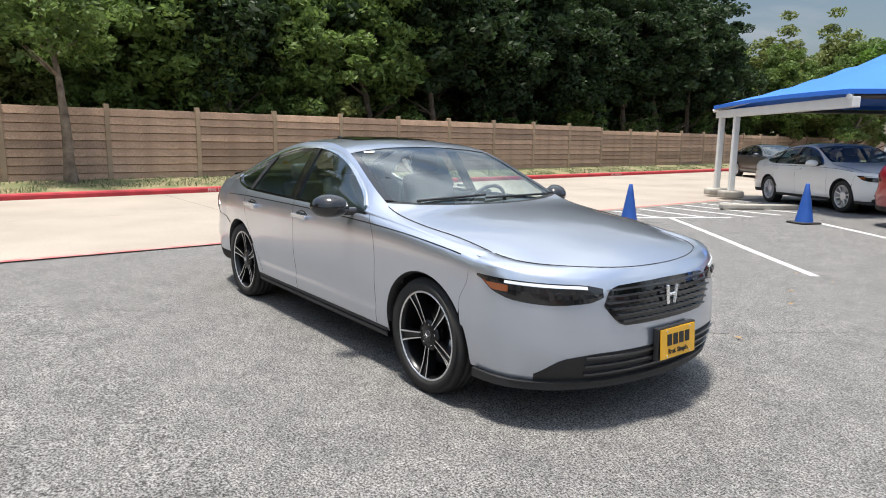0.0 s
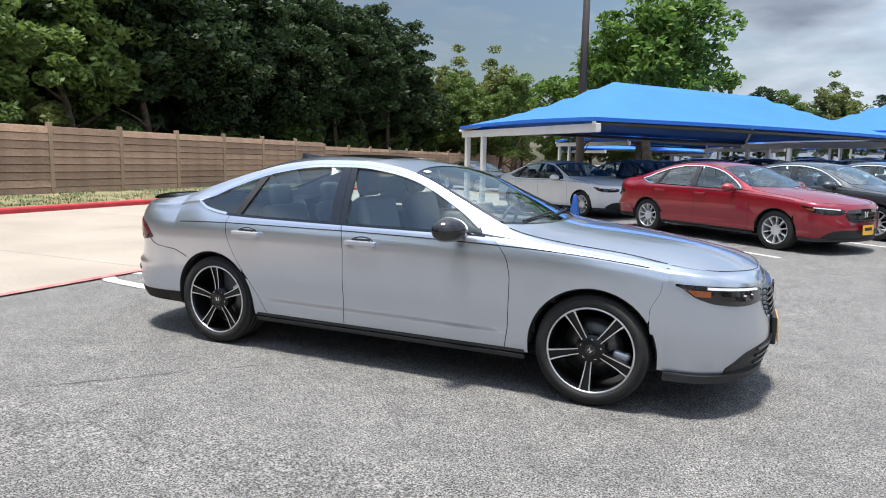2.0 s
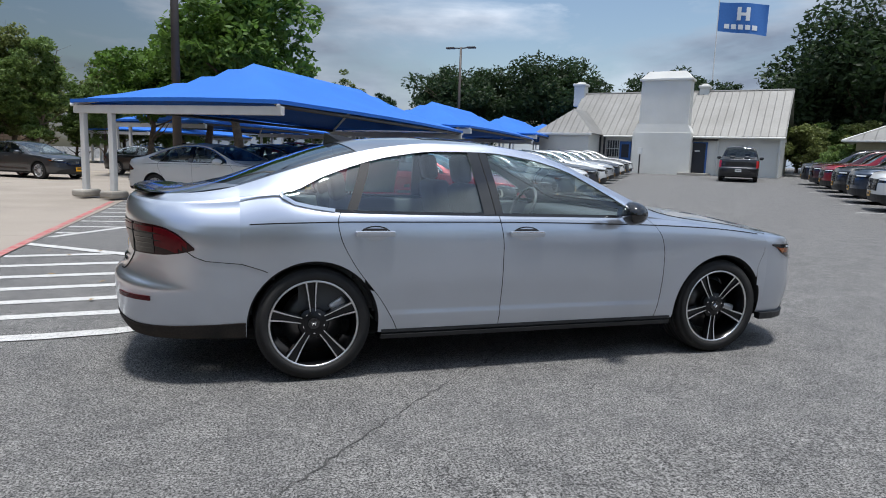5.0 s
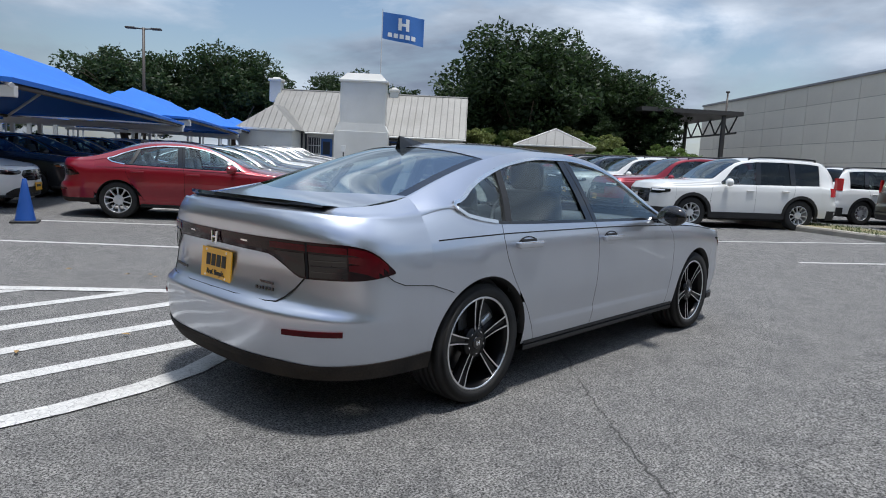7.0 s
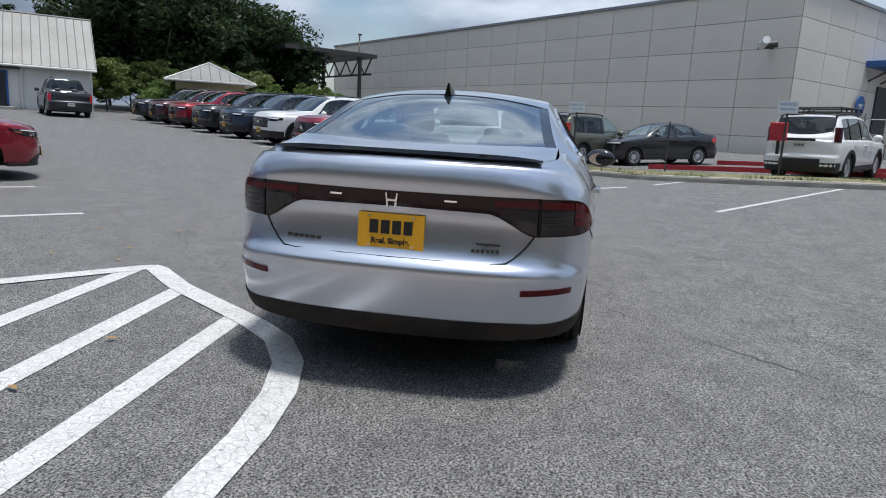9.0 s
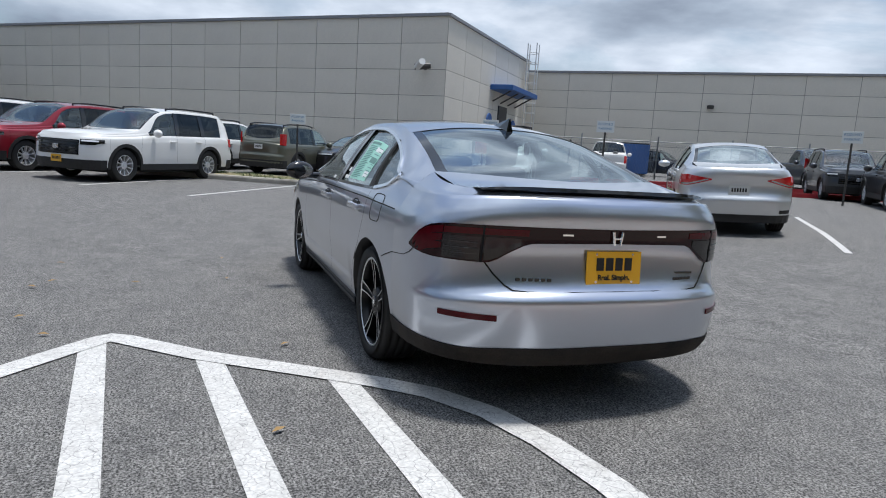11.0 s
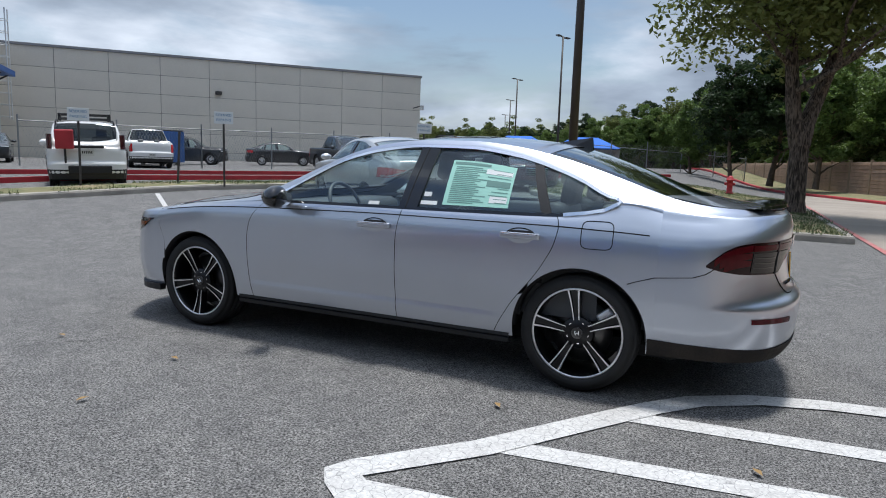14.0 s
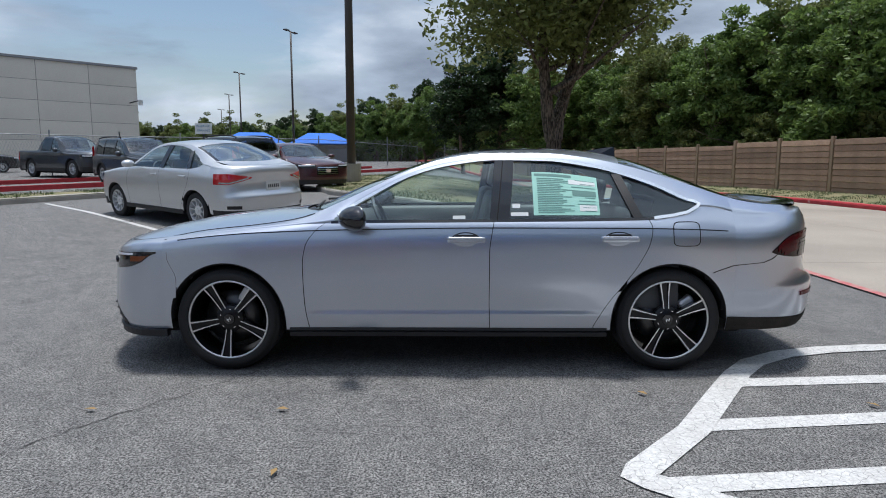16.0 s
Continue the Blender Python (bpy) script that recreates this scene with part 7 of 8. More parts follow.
def finish_plain(car, S, paintm, kind, tail, front_plate, rear_plate):
    """Lamps, grille, trim and mirrors of a vehicle that stays in the distance."""
    s = S.s
    F, Rr = S.at_front, S.at_rear
    zt = s["zF"]
    tall = kind != "saloon"
    g0, g1 = (0.60, 0.93) if tall else (0.50, 0.74)
    k = zt / (1.0 if tall else 0.755)
    gl = 0.62 if tall else 0.42
    g = patch(F, -gl, gl, lambda q: g1 * k, lambda q: g0 * k, 0.006, 14, 2, 0.03, "grille", GLOSS_BLACK, car, "black grille")
    for i in range(4):
        z = g0 * k + (g1 - g0) * k * (i + 0.5) / 4
        patch(F, -gl + 0.03, gl - 0.03, lambda q: z + 0.012, lambda q: z - 0.01, 0.02, 10, 1, 0.0, "slat", TRIM_BLACK if tall else CHROME, g)
    bm = bmesh.new()
    p = F(0, (g0 + g1) / 2 * k) + Vector((0.03, 0, 0))
    add_box(bm, p, (0.02, 0.16, 0.11), bevel=0.008)
    part("badge", bm, CHROME, car, "plain chrome badge")
    h1, h0 = (0.95, 0.83) if tall else (0.80, 0.70)
    for sg in (1, -1):
        h = patch(F, sg * (gl + 0.02), sg * 0.995, lambda q: h1 * k, lambda q: (h0 + 0.05 * max(0, abs(q) - 0.9) * 10) * k, 0.008, 12, 2, 0.02, "headlamp", GLOSS_BLACK, car, "dark headlamp with a white strip")
        patch(F, sg * (gl + 0.05), sg * 0.96, lambda q: (h1 - 0.015) * k, lambda q: (h1 - 0.05) * k, 0.012, 10, 1, 0.0, "light_guide", LED_WHITE, h)
        taper = (lambda q: 0.0) if tall else (lambda q: max(0.0, 0.86 - abs(q)) * 0.35)
        lamp = patch(Rr, sg * tail[0], sg * 0.993, lambda q: tail[2] - 0.4 * taper(q), lambda q: tail[1] + taper(q) * 0.75, 0.010, 12, 2, 0.02, "tail_lamp", LENS_BRIGHT, car, "red tail lamp")
        if not tall:
            patch(Rr, sg * (tail[0] + 0.06), sg * 0.965, lambda q: tail[1] + taper(q) * 0.75 + 0.040, lambda q: tail[1] + taper(q) * 0.75 + 0.014, 0.014, 8, 1, 0.0, "clear_lens", REFLECTOR, lamp)
            patch(Rr, sg * 0.72, sg * 0.92, lambda q: 0.44, lambda q: 0.385, 0.006, 6, 1, 0.0, "bumper_insert", TRIM_BLACK, car)
    b0 = s["zs"] - 0.05
    patch(F, -0.999, 0.999, lambda q: b0 + (0.22 if tall else 0.14), lambda q: b0, 0.008, 16, 2, 0.03, "lower_bumper", TRIM_BLACK, car)
    patch(Rr, -0.999, 0.999, lambda q: b0 + (0.24 if tall else 0.13), lambda q: b0, 0.008, 16, 2, 0.03, "rear_valance", TRIM_BLACK, car)
    for sg in (1, -1):
        m = sg < 0
        rows = []
        wbx, ar = s["wb"], s["arch"]
        for x in steps(-wbx + ar, wbx - ar, 0.15):
            y = S.side_y(x, s["zs"] + 0.02)
            top = s["zs"] + (0.09 if tall else 0.02)
            rows.append([Vector((x, y - 0.02, top + 0.01)), Vector((x, y + 0.016, top)), Vector((x, y + 0.016, s["zs"] - 0.05)), Vector((x, y - 0.08, s["zs"] - 0.07)), Vector((x, y - 0.4, s["zs"] - 0.06))])
        part("side_skirt", grid_mesh("side_skirt", rows, TRIM_BLACK, flip=True, smooth=False, mirror=m), None, car)
        def up(x, u, lift=0.003):
            p = S.upper(x, u)
            return Vector((p.x, sg * (p.y + lift), p.z))
        out = Vector((0, sg, 0.4))
        d0, d1 = s.get("dlo", (-1.6, 0.72))
        pill = ((s.get("split", -0.34), s.get("split", -0.34) - 0.04, 0.13),)
        if kind == "suv":
            pill += ((-1.22, -1.20, 0.14),)
        if kind == "saloon":
            pill += ((-1.16, -1.04, 0.09),)
        for xb, xt, w in pill:
            pp = [up(xb + (xt - xb) * i / 6, 1 + i / 6, -0.004) for i in range(7)]
            ribbon(pp, [out] * 7, w, 0.010, "window_pillar", GLOSS_BLACK, car)
        mb = bmesh.new()
        bmesh.ops.create_uvsphere(mb, u_segments=14, v_segments=8, radius=1.0)
        zb = S.f["zB"](d1 - 0.1) + 0.06
        for v in mb.verts:
            v.co = Vector((d1 - 0.12 + 0.09 * v.co.x, sg * (S.f["yB"](d1) + 0.16) + 0.12 * v.co.y, zb + (0.10 if tall else 0.07) * v.co.z))
        part("door_mirror", mb, paintm, car, smooth=True)
        for hx in ((s.get("split", -0.34) + 0.22, s.get("split", -0.34) - 0.72) if kind != "truck" else (0.2, -0.55)):
            hz = S.f["zC"](hx) - 0.07
            part("door_handle", box_bm((hx, sg * (S.side_y(hx, hz) + 0.02), hz), (0.2, 0.03, 0.035), 0.01), paintm, car)
        if kind == "suv":
            for wx in (wbx, -wbx):
                arc = []
                for i in range(15):
                    a = math.pi * (i / 14) * 1.12 - math.pi * 0.06
                    x, z = wx + (ar + 0.03) * math.cos(a), s["R"] + (ar + 0.03) * math.sin(a)
                    arc.append(Vector((x, sg * (S.side_y(min(S.xj, max(S.xk, x)), z) + 0.002), z)))
                ribbon(arc, [Vector((0, sg, 0))] * 15, 0.075, 0.014, "arch_trim", TRIM_BLACK, car, "black wheel arch cladding")
            rr = [up(x, 2.9, 0.0) + Vector((0, -sg * 0.05, 0.06)) for x in steps(-1.9, -0.1, 0.3)]
            rb = bmesh.new()
            for a, b in zip(rr, rr[1:]):
                add_tube(rb, a, b, 0.022, seg=6)
            for a in (rr[0], rr[-1]):
                add_tube(rb, a, a - Vector((0, 0, 0.08)), 0.022, seg=6)
            part("roof_bar", rb, TRIM_BLACK, car)
    for where, mat, p, rz in ((front_plate, front_plate, F(0, (0.50 if tall else 0.42)) + Vector((0.02, 0, 0)), 90), (rear_plate, rear_plate, Rr(0, (0.92 if kind == "suv" else 0.74 if kind == "saloon" else 0.62)) + Vector((-0.016, 0, 0)), -90)):
        if where:
            pl = part("plate", box_bm((0, 0, 0), (0.305, 0.155, 0.008)), mat, car, "number plate with plain dark bars")
            pl.matrix_basis = Matrix.Translation(p) @ pose(0, 0, 0, 90, 0, rz)
            for i in range(6):
                part("plate_bar", box_bm((-0.1 + 0.04 * i, 0.005, 0.006), (0.024, 0.06, 0.002)), PLATE_BLACK, pl)
    return car


LENS_SMOKED = material("deep_red_lens", (0.07, 0.012, 0.014), 0.1, coat=1.0)
LENS_BRIGHT = material("bright_red_lens", (0.55, 0.015, 0.018), 0.1, coat=1.0)


def build_plain(name, spec, paintm, label, kind, tail, front_plate=None, rear_plate=None, category="car", glass=(None, None, None)):
    car = thing(name, label, category)
    S = build_shell(car, spec, paintm, False, glass=glass)
    add_seats(car, z0=0.15 if kind != "saloon" else 0.0)
    finish_plain(car, S, paintm, kind, tail, front_plate, rear_plate)
    for sx in (1, -1):
        for sy in (1, -1):
            add_wheel(car, sx * spec["wb"], sy * spec["track"], spec["R"], spec["rim"], "road", 11 * (sx + 2 * sy), False)
    return car


def repaint(car, old, fresh):
    for o in car.children_recursive:
        if o.type == "MESH" and o.material_slots and o.material_slots[0].material == old:
            o.material_slots[0].link = "OBJECT"
            o.material_slots[0].material = fresh
    return car


def place(x, y, head):
    z = ground_z(x, y)
    h = radians(head)
    f = Vector((math.cos(h), math.sin(h), 0)) * 1.3
    l = Vector((-math.sin(h), math.cos(h), 0)) * 0.8
    c = Vector((x, y, 0))
    zf = ground_z(*(c + f).xy)
    zr = ground_z(*(c - f).xy)
    zl, zg = ground_z(*(c + l).xy), ground_z(*(c - l).xy)
    return pose(x, y, (zf + zr + zl + zg) / 4) @ pose(0, 0, 0, 0, 0, head) @ pose(0, 0, 0, math.degrees(math.atan2(zl - zg, 1.6)), -math.degrees(math.atan2(zf - zr, 2.6)), 0)


DARKER = glass_material("privacy_glass", (0.12, 0.13, 0.13), 1.55)
ROWG = "saloons parked under the shade canopies"
base = build_saloon("parked_car", PAINTS["white"], "white saloon parked under the blue shade canopy", group=ROWG)
base.matrix_basis = place(-2.06, 13.27, -35.2)
red = repaint(copy_thing(base, place(2.15, 9.16, -36.7)), PAINTS["white"], PAINTS["red"])
tagged(red, "metallic red saloon with a yellow dealer plate parked by the canopy")
order = ["dark grey", "dark blue", "white", "dark grey", "white", "silver", "dark blue", "white", "dark grey", "white"]
for k, colour in enumerate(order):
    x, y = 2.15 + 1.785 * (k + 1), 9.16 + 2.285 * (k + 1)
    c = repaint(copy_thing(base, place(x, y, -36)), PAINTS["white"], PAINTS[colour])
    tagged(c, f"{colour} saloon with a yellow dealer plate in the parking row")
order = ["black", "dark grey", "dark blue", "black", "white", "dark grey", "red", "black", "white"]
for k, colour in enumerate(order):
    x, y = -2.06 + 1.785 * (k + 1), 13.27 + 2.285 * (k + 1)
    c = repaint(copy_thing(base, place(x, y, -36)), PAINTS["white"], PAINTS[colour])
    tagged(c, f"{colour} saloon parked in the shade under the blue canopy")
for k, colour in enumerate(["dark grey", "black", "white", "red", "dark blue", "black"]):
    x, y = -9.5 + 4.04 * k, 25.2 + 4.66 * k
    c = repaint(copy_thing(base, place(x, y, -36)), PAINTS["white"], PAINTS[colour])
    tagged(c, f"{colour} saloon parked under the far blue canopy")

suv = build_plain("parked_suv", SUV, PAINTS["white"], "white three-row SUV with black grille and yellow dealer plate", "suv", (0.80, 0.88, 1.10, 0.0), PLATE_YELLOW, None, "suv", (None, DARKER, DARKER))
suv["group"] = "SUVs parked in a row"
suv.matrix_basis = place(13.6, 3.21, 139.8)
for k, colour in enumerate(["red", "white", "dark blue", "black", "red", "maroon", "dark grey"]):
    x, y = 13.6 + 2.03 * (k + 1), 3.21 + 2.41 * (k + 1)
    c = repaint(copy_thing(suv, place(x, y, 139.8)), PAINTS["white"], PAINTS[colour])
    tagged(c, f"{colour} three-row SUV with yellow plate in the row")

# cars along the grass strip and by the building
cr = build_plain("parked_suv", CROSS, PAINTS["olive"], "olive grey compact SUV with tall red tail lamps", "suv", (0.86, 1.0, 1.36, 0.0), None, PLATE_WHITE, "suv", (None, DARKER, DARKER))
cr.matrix_basis = place(19.0, -1.5, -40)
w2 = repaint(copy_thing(cr, place(20.2, 0.9, -38)), PAINTS["olive"], PAINTS["white"])
tagged(w2, "white SUV with dark glass parked behind the grass strip")
fr2 = repaint(copy_thing(cr, place(14.5, -7.9, -36)), PAINTS["olive"], PAINTS["white"])
tagged(fr2, "white off-road SUV with a black roof rack by the road")
rack = bmesh.new()
for z in (1.75, 1.86):
    for sg in (1, -1):
        add_tube(rack, (-1.35, 0.58 * sg, z), (0.35, 0.58 * sg, z), 0.022, seg=6)
        add_tube(rack, (-0.5 + 0.85 * sg, -0.58, z), (-0.5 + 0.85 * sg, 0.58, z), 0.022, seg=6)
for k in range(9):
    add_box(rack, (-1.25 + 0.19 * k, 0, 1.755), (0.05, 1.14, 0.025))
for k in range(5):
    for sg in (1, -1):
        add_box(rack, (-1.35 + 0.425 * k, 0.58 * sg, 1.785), (0.035, 0.035, 0.17))
part("roof_rack", rack, TRIM_BLACK, fr2, "black roof basket with raised rails")
part("fuel_can", box_bm((-2.47, 0.47, 1.24), (0.17, 0.40, 0.46), 0.03), RED_KERB, fr2, "flat red fuel can on the tailgate")
part("can_bracket", box_bm((-2.42, 0.47, 0.98), (0.12, 0.05, 0.62), 0.01), TRIM_BLACK, fr2)
part("tailgate_handle", box_bm((-2.385, -0.02, 1.06), (0.05, 0.72, 0.07), 0.02), TRIM_BLACK, fr2, "black tailgate garnish")
part("tow_recess", box_bm((-2.37, -0.05, 0.50), (0.06, 0.95, 0.20), 0.02), TRIM_BLACK, fr2)
for o in fr2.children:
    if o.name.startswith("tail_lamp"):
        o.material_slots[0].link = "OBJECT"
        o.material_slots[0].material = LENS_SMOKED
sil = build_plain("parked_car", COMPACT, PAINTS["silver"], "silver compact saloon with bright red tail lamps and white plate", "saloon", (0.47, 0.79, 0.965, 0.0), None, PLATE_WHITE)
sil.matrix_basis = place(4.87, -7.61, -36.2)
for x, y, hd, colour, lab in ((19.6, -3.9, 118, "black", "black saloon with a silver sunshade parked behind the grass strip"), (32.4, -15.8, 146, "black", "black saloon by the grey building"),
                              (25.9, -30.4, 222, "black", "black saloon parked along the chain-link fence"), (5.0, -16.7, 128, "maroon", "dark maroon saloon with a sunshade beyond the grass strip")):
    c = repaint(copy_thing(sil, place(x, y, hd)), PAINTS["silver"], PAINTS[colour])
    tagged(c, lab)
for x, y, hd, colour, lab in ((7.5, -17.0, -42, "black", "black compact SUV with dark glass by the grass strip"), (11.3, -19.1, 140, "dark grey", "dark SUV with a sunshade parked along the road"), (29.4, -25.9, 216, "black", "black SUV parked at the chain-link fence")):
    c = repaint(copy_thing(cr, place(x, y, hd)), PAINTS["olive"], PAINTS[colour])
    tagged(c, lab)
trk = build_plain("pickup_truck", TRUCK, PAINTS["black"], "black pickup truck with a bed cover by the white house", "truck", (0.86, 0.75, 1.12, 0.0), None, PLATE_WHITE, "pickup truck", (None, DARKER, DARKER))
trk.matrix_basis = place(25.2, 25.2, 47)
for x, y, hd, colour, lab in ((25.5, -19.3, -36, "white", "white pickup truck parked by the grey building"), (17.2, -24.9, 150, "dark grey", "dark grey pickup truck behind the chain-link fence")):
    c = repaint(copy_thing(trk, place(x, y, hd)), PAINTS["black"], PAINTS[colour])
    tagged(c, lab)


def build_skip(x, y, head):
    """An open-topped steel waste container with ribs and a sloped front."""
    t = thing("waste_container", "blue steel waste container with ribbed sides by the building", "container", pose(x, y, ground_z(x, y), 0, 0, head))
    bm = bmesh.new()
    for c, d in (((0, 0.78, 1.05), (2.4, 0.06, 1.7)), ((0, -0.78, 1.05), (2.4, 0.06, 1.7)), ((1.17, 0, 1.05), (0.06, 1.5, 1.7)), ((-1.17, 0, 1.05), (0.06, 1.5, 1.7)), ((0, 0, 0.22), (2.4, 1.6, 0.08))):
        add_box(bm, c, d, bevel=0.008)
    part("body", bm, BLUE_PAINT, t)
    for k in range(5):
        for sg in (1, -1):
            part("rib", box_bm((-1.0 + 0.5 * k, 0.84 * sg, 1.05), (0.08, 0.07, 1.6), 0.01), BLUE_PAINT, t)
    for sg in (1, -1):
        part("lid", box_bm((0.6 * sg, 0, 1.95), (1.16, 1.66, 0.05), 0.015), TRIM_BLACK, t, "black plastic lid")
        part("skid", box_bm((0.9 * sg, 0, 0.09), (0.12, 1.5, 0.18), 0.01), STEEL_DARK, t)


build_skip(28.3, -22.6, 54)


# ---- trees ----
def tree_meshes(seed, h, spread, base, leaves, leaf, clumps, trunk_r, leaf_mat, bark, flat=1.0, lean=0.0, stems=1, fork=0.0):
    """A tapered trunk with limbs, and a crown of leaf clumps with gaps."""
    rng = random.Random(seed)
    bm = bmesh.new()
    tips = []
    for st in range(stems):
        off = Vector((rng.uniform(-1, 1), rng.uniform(-1, 1), 0)) * trunk_r * (0.5 if stems > 1 else 0)
        p, r = off.copy(), trunk_r
        if fork:
            p = Vector((0, 0, fork))
            if st == 0:
                add_tube(bm, (0, 0, -0.1), (0.02, 0, 0.35), trunk_r * 1.5, trunk_r * 1.12, 14, caps=False)
                add_tube(bm, (0.02, 0, 0.34), (0, 0, fork + 0.15), trunk_r * 1.12, trunk_r * 1.0, 14, caps=False)
        d = Vector((lean + rng.uniform(-0.12, 0.12), rng.uniform(-0.12, 0.12), 1)).normalized()
        if stems > 1:
            d = Vector((math.cos(st * 2.6 + 0.5) * 0.33, math.sin(st * 2.6 + 0.5) * 0.33, 1)).normalized()
        n = 9
        for i in range(n):
            q = p + d * ((h * 0.80 - fork) / n)
            r2 = trunk_r * (1 - 0.85 * (i + 1) / n)
            add_tube(bm, p - d * 0.03, q, r * (1.25 if i == 0 else 1), r2, 10 if i < 4 else 6, caps=False)
            if q.z > base * 0.85:
                for _ in range(2 if i < 4 else 3):
                    a = rng.uniform(0, 6.283)
                    up = rng.uniform(0.25, 0.8)
                    L = spread * rng.uniform(0.5, 0.95) * (1 - 0.5 * i / n)
                    bp, bd, br = q.copy(), Vector((math.cos(a), math.sin(a), up)).normalized(), r2 * 0.55
                    for k in range(3):
                        bq = bp + bd * L / 3
                        add_tube(bm, bp, bq, br, br * 0.6, 5, caps=False)
                        bp, br = bq, br * 0.6
                        bd = (bd + Vector((rng.uniform(-0.35, 0.35), rng.uniform(-0.35, 0.35), rng.uniform(-0.1, 0.25)))).normalized()
                        tips.append(bq.copy())
            p, r = q, r2
            d = (d + Vector((rng.uniform(-0.14, 0.14), rng.uniform(-0.14, 0.14), 0.08))).normalized()
        tips.append(p.copy())
    trunk = bpy.data.meshes.new("trunk")
    bm.to_mesh(trunk)
    bm.free()
    trunk.materials.append(bark)
    trunk.shade_smooth()
    centres = []
    top = h
    cz, rz = (base + top) / 2, (top - base) / 2
    while len(centres) < clumps:
        v = Vector((rng.gauss(0, 1), rng.gauss(0, 1), rng.gauss(0, 1))).normalized() * rng.uniform(0.35, 1.0) ** 0.6
        bulge = 0.78 + 0.35 * noise.noise(v * 1.7 + Vector((seed * 3.1, 0, 0)))
        c = Vector((v.x * spread * bulge, v.y * spread * bulge, cz + v.z * rz * flat * bulge))
        if tips and rng.random() < 0.35:
            c = c.lerp(rng.choice(tips), 0.6)
        centres.append((c, rng.uniform(0.5, 1.0)))
    per = leaves // clumps
    N = per * clumps
    g = np.random.RandomState(seed)
    cen = np.repeat(np.array([c[0] for c in centres]), per, 0)
    rad = np.repeat(np.array([c[1] for c in centres]), per) * spread * 0.26
    dirs = g.normal(size=(N, 3))
    dirs /= np.linalg.norm(dirs, axis=1)[:, None]
    pos = cen + dirs * (rad * g.uniform(0.25, 1.0, N) ** 0.5)[:, None] * np.array([1, 1, 0.62])
    pos[:, 2] = np.maximum(pos[:, 2], 0.3)
    a = g.normal(size=(N, 3))
    a[:, 2] *= 0.7
    a /= np.linalg.norm(a, axis=1)[:, None]
    b = np.cross(a, g.normal(size=(N, 3)))
    b /= np.linalg.norm(b, axis=1)[:, None]
    L = leaf * g.uniform(0.6, 1.3, N)[:, None]
    quad = np.stack([pos - a * L, pos + b * L * 0.45, pos + a * L, pos - b * L * 0.45], 1).reshape(-1, 3)
    idx = np.arange(4 * N).reshape(-1, 4)
    crown = bpy.data.meshes.new("crown")
    crown.from_pydata(quad.tolist(), [], idx.tolist())
    crown.materials.append(leaf_mat)
    return trunk, crown


def plant(x, y, meshes, turn, k, label, z=None, name="tree", group=""):
    t = thing(name, label, "tree", pose(x, y, ground_z(x, y) if z is None else z, 0, 0, turn) @ Matrix.Diagonal((k, k, k, 1)), group=group)
    part("trunk", meshes[0], None, t)
    part("crown", meshes[1], None, t)
    return t


WOOD = [
    tree_meshes(11, 9.5, 2.6, 0.9, 15000, 0.135, 130, 0.16, LEAF, BARK),
    tree_meshes(12, 10.5, 2.9, 1.0, 16000, 0.14, 140, 0.18, LEAF_OLIVE, BARK),
    tree_meshes(13, 8.5, 2.8, 0.6, 15000, 0.13, 130, 0.14, LEAF, BARK),
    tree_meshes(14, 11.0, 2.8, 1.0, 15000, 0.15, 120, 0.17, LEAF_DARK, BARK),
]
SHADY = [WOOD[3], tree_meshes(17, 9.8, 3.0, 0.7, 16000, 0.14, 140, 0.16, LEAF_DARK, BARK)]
SHRUB_OLIVE = tree_meshes(16, 3.8, 2.0, 0.1, 7000, 0.11, 70, 0.05, LEAF_OLIVE, BARK)
SHRUB = tree_meshes(15, 3.4, 1.9, 0.1, 6000, 0.11, 60, 0.05, LEAF, BARK)
rng = random.Random(21)
y = -67.0
k = 0
while y < 41:  # along the fence
    for row, dx in ((0, -3.1), (1, -6.0), (2, -8.6)):
        if y < -9 and row == 2:
            continue
        m = WOOD[rng.randrange(3)]
        # past y = 3 a darker leaf colour carries the shade of that stretch
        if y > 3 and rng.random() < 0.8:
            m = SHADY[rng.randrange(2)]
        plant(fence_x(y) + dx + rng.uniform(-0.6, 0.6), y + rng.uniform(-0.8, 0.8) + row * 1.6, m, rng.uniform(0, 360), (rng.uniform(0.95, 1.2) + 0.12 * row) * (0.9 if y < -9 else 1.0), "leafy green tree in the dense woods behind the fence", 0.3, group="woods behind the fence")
    if y < 14 or k % 2:
        plant(fence_x(y) - 3.1, y + 1.2, SHRUB if k % 2 else SHRUB_OLIVE, rng.uniform(0, 360), rng.uniform(0.9, 1.3), "leafy shrub behind the plank fence", 0.3, "shrub", group="woods behind the fence")
    y += 2.9
    k += 1
# one solid dark sheet stands in for the shade deep in the woods
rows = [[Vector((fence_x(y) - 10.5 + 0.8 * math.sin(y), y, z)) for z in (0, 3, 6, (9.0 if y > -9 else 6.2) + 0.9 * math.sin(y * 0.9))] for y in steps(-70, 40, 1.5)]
ob = new("woods_shade_sheet", grid_mesh("woods_shade_sheet", rows, LEAF_DARK, smooth=False))
tagged(ob, "dark backing sheet for the shade deep inside the woods", "thicket", kind="stuff")
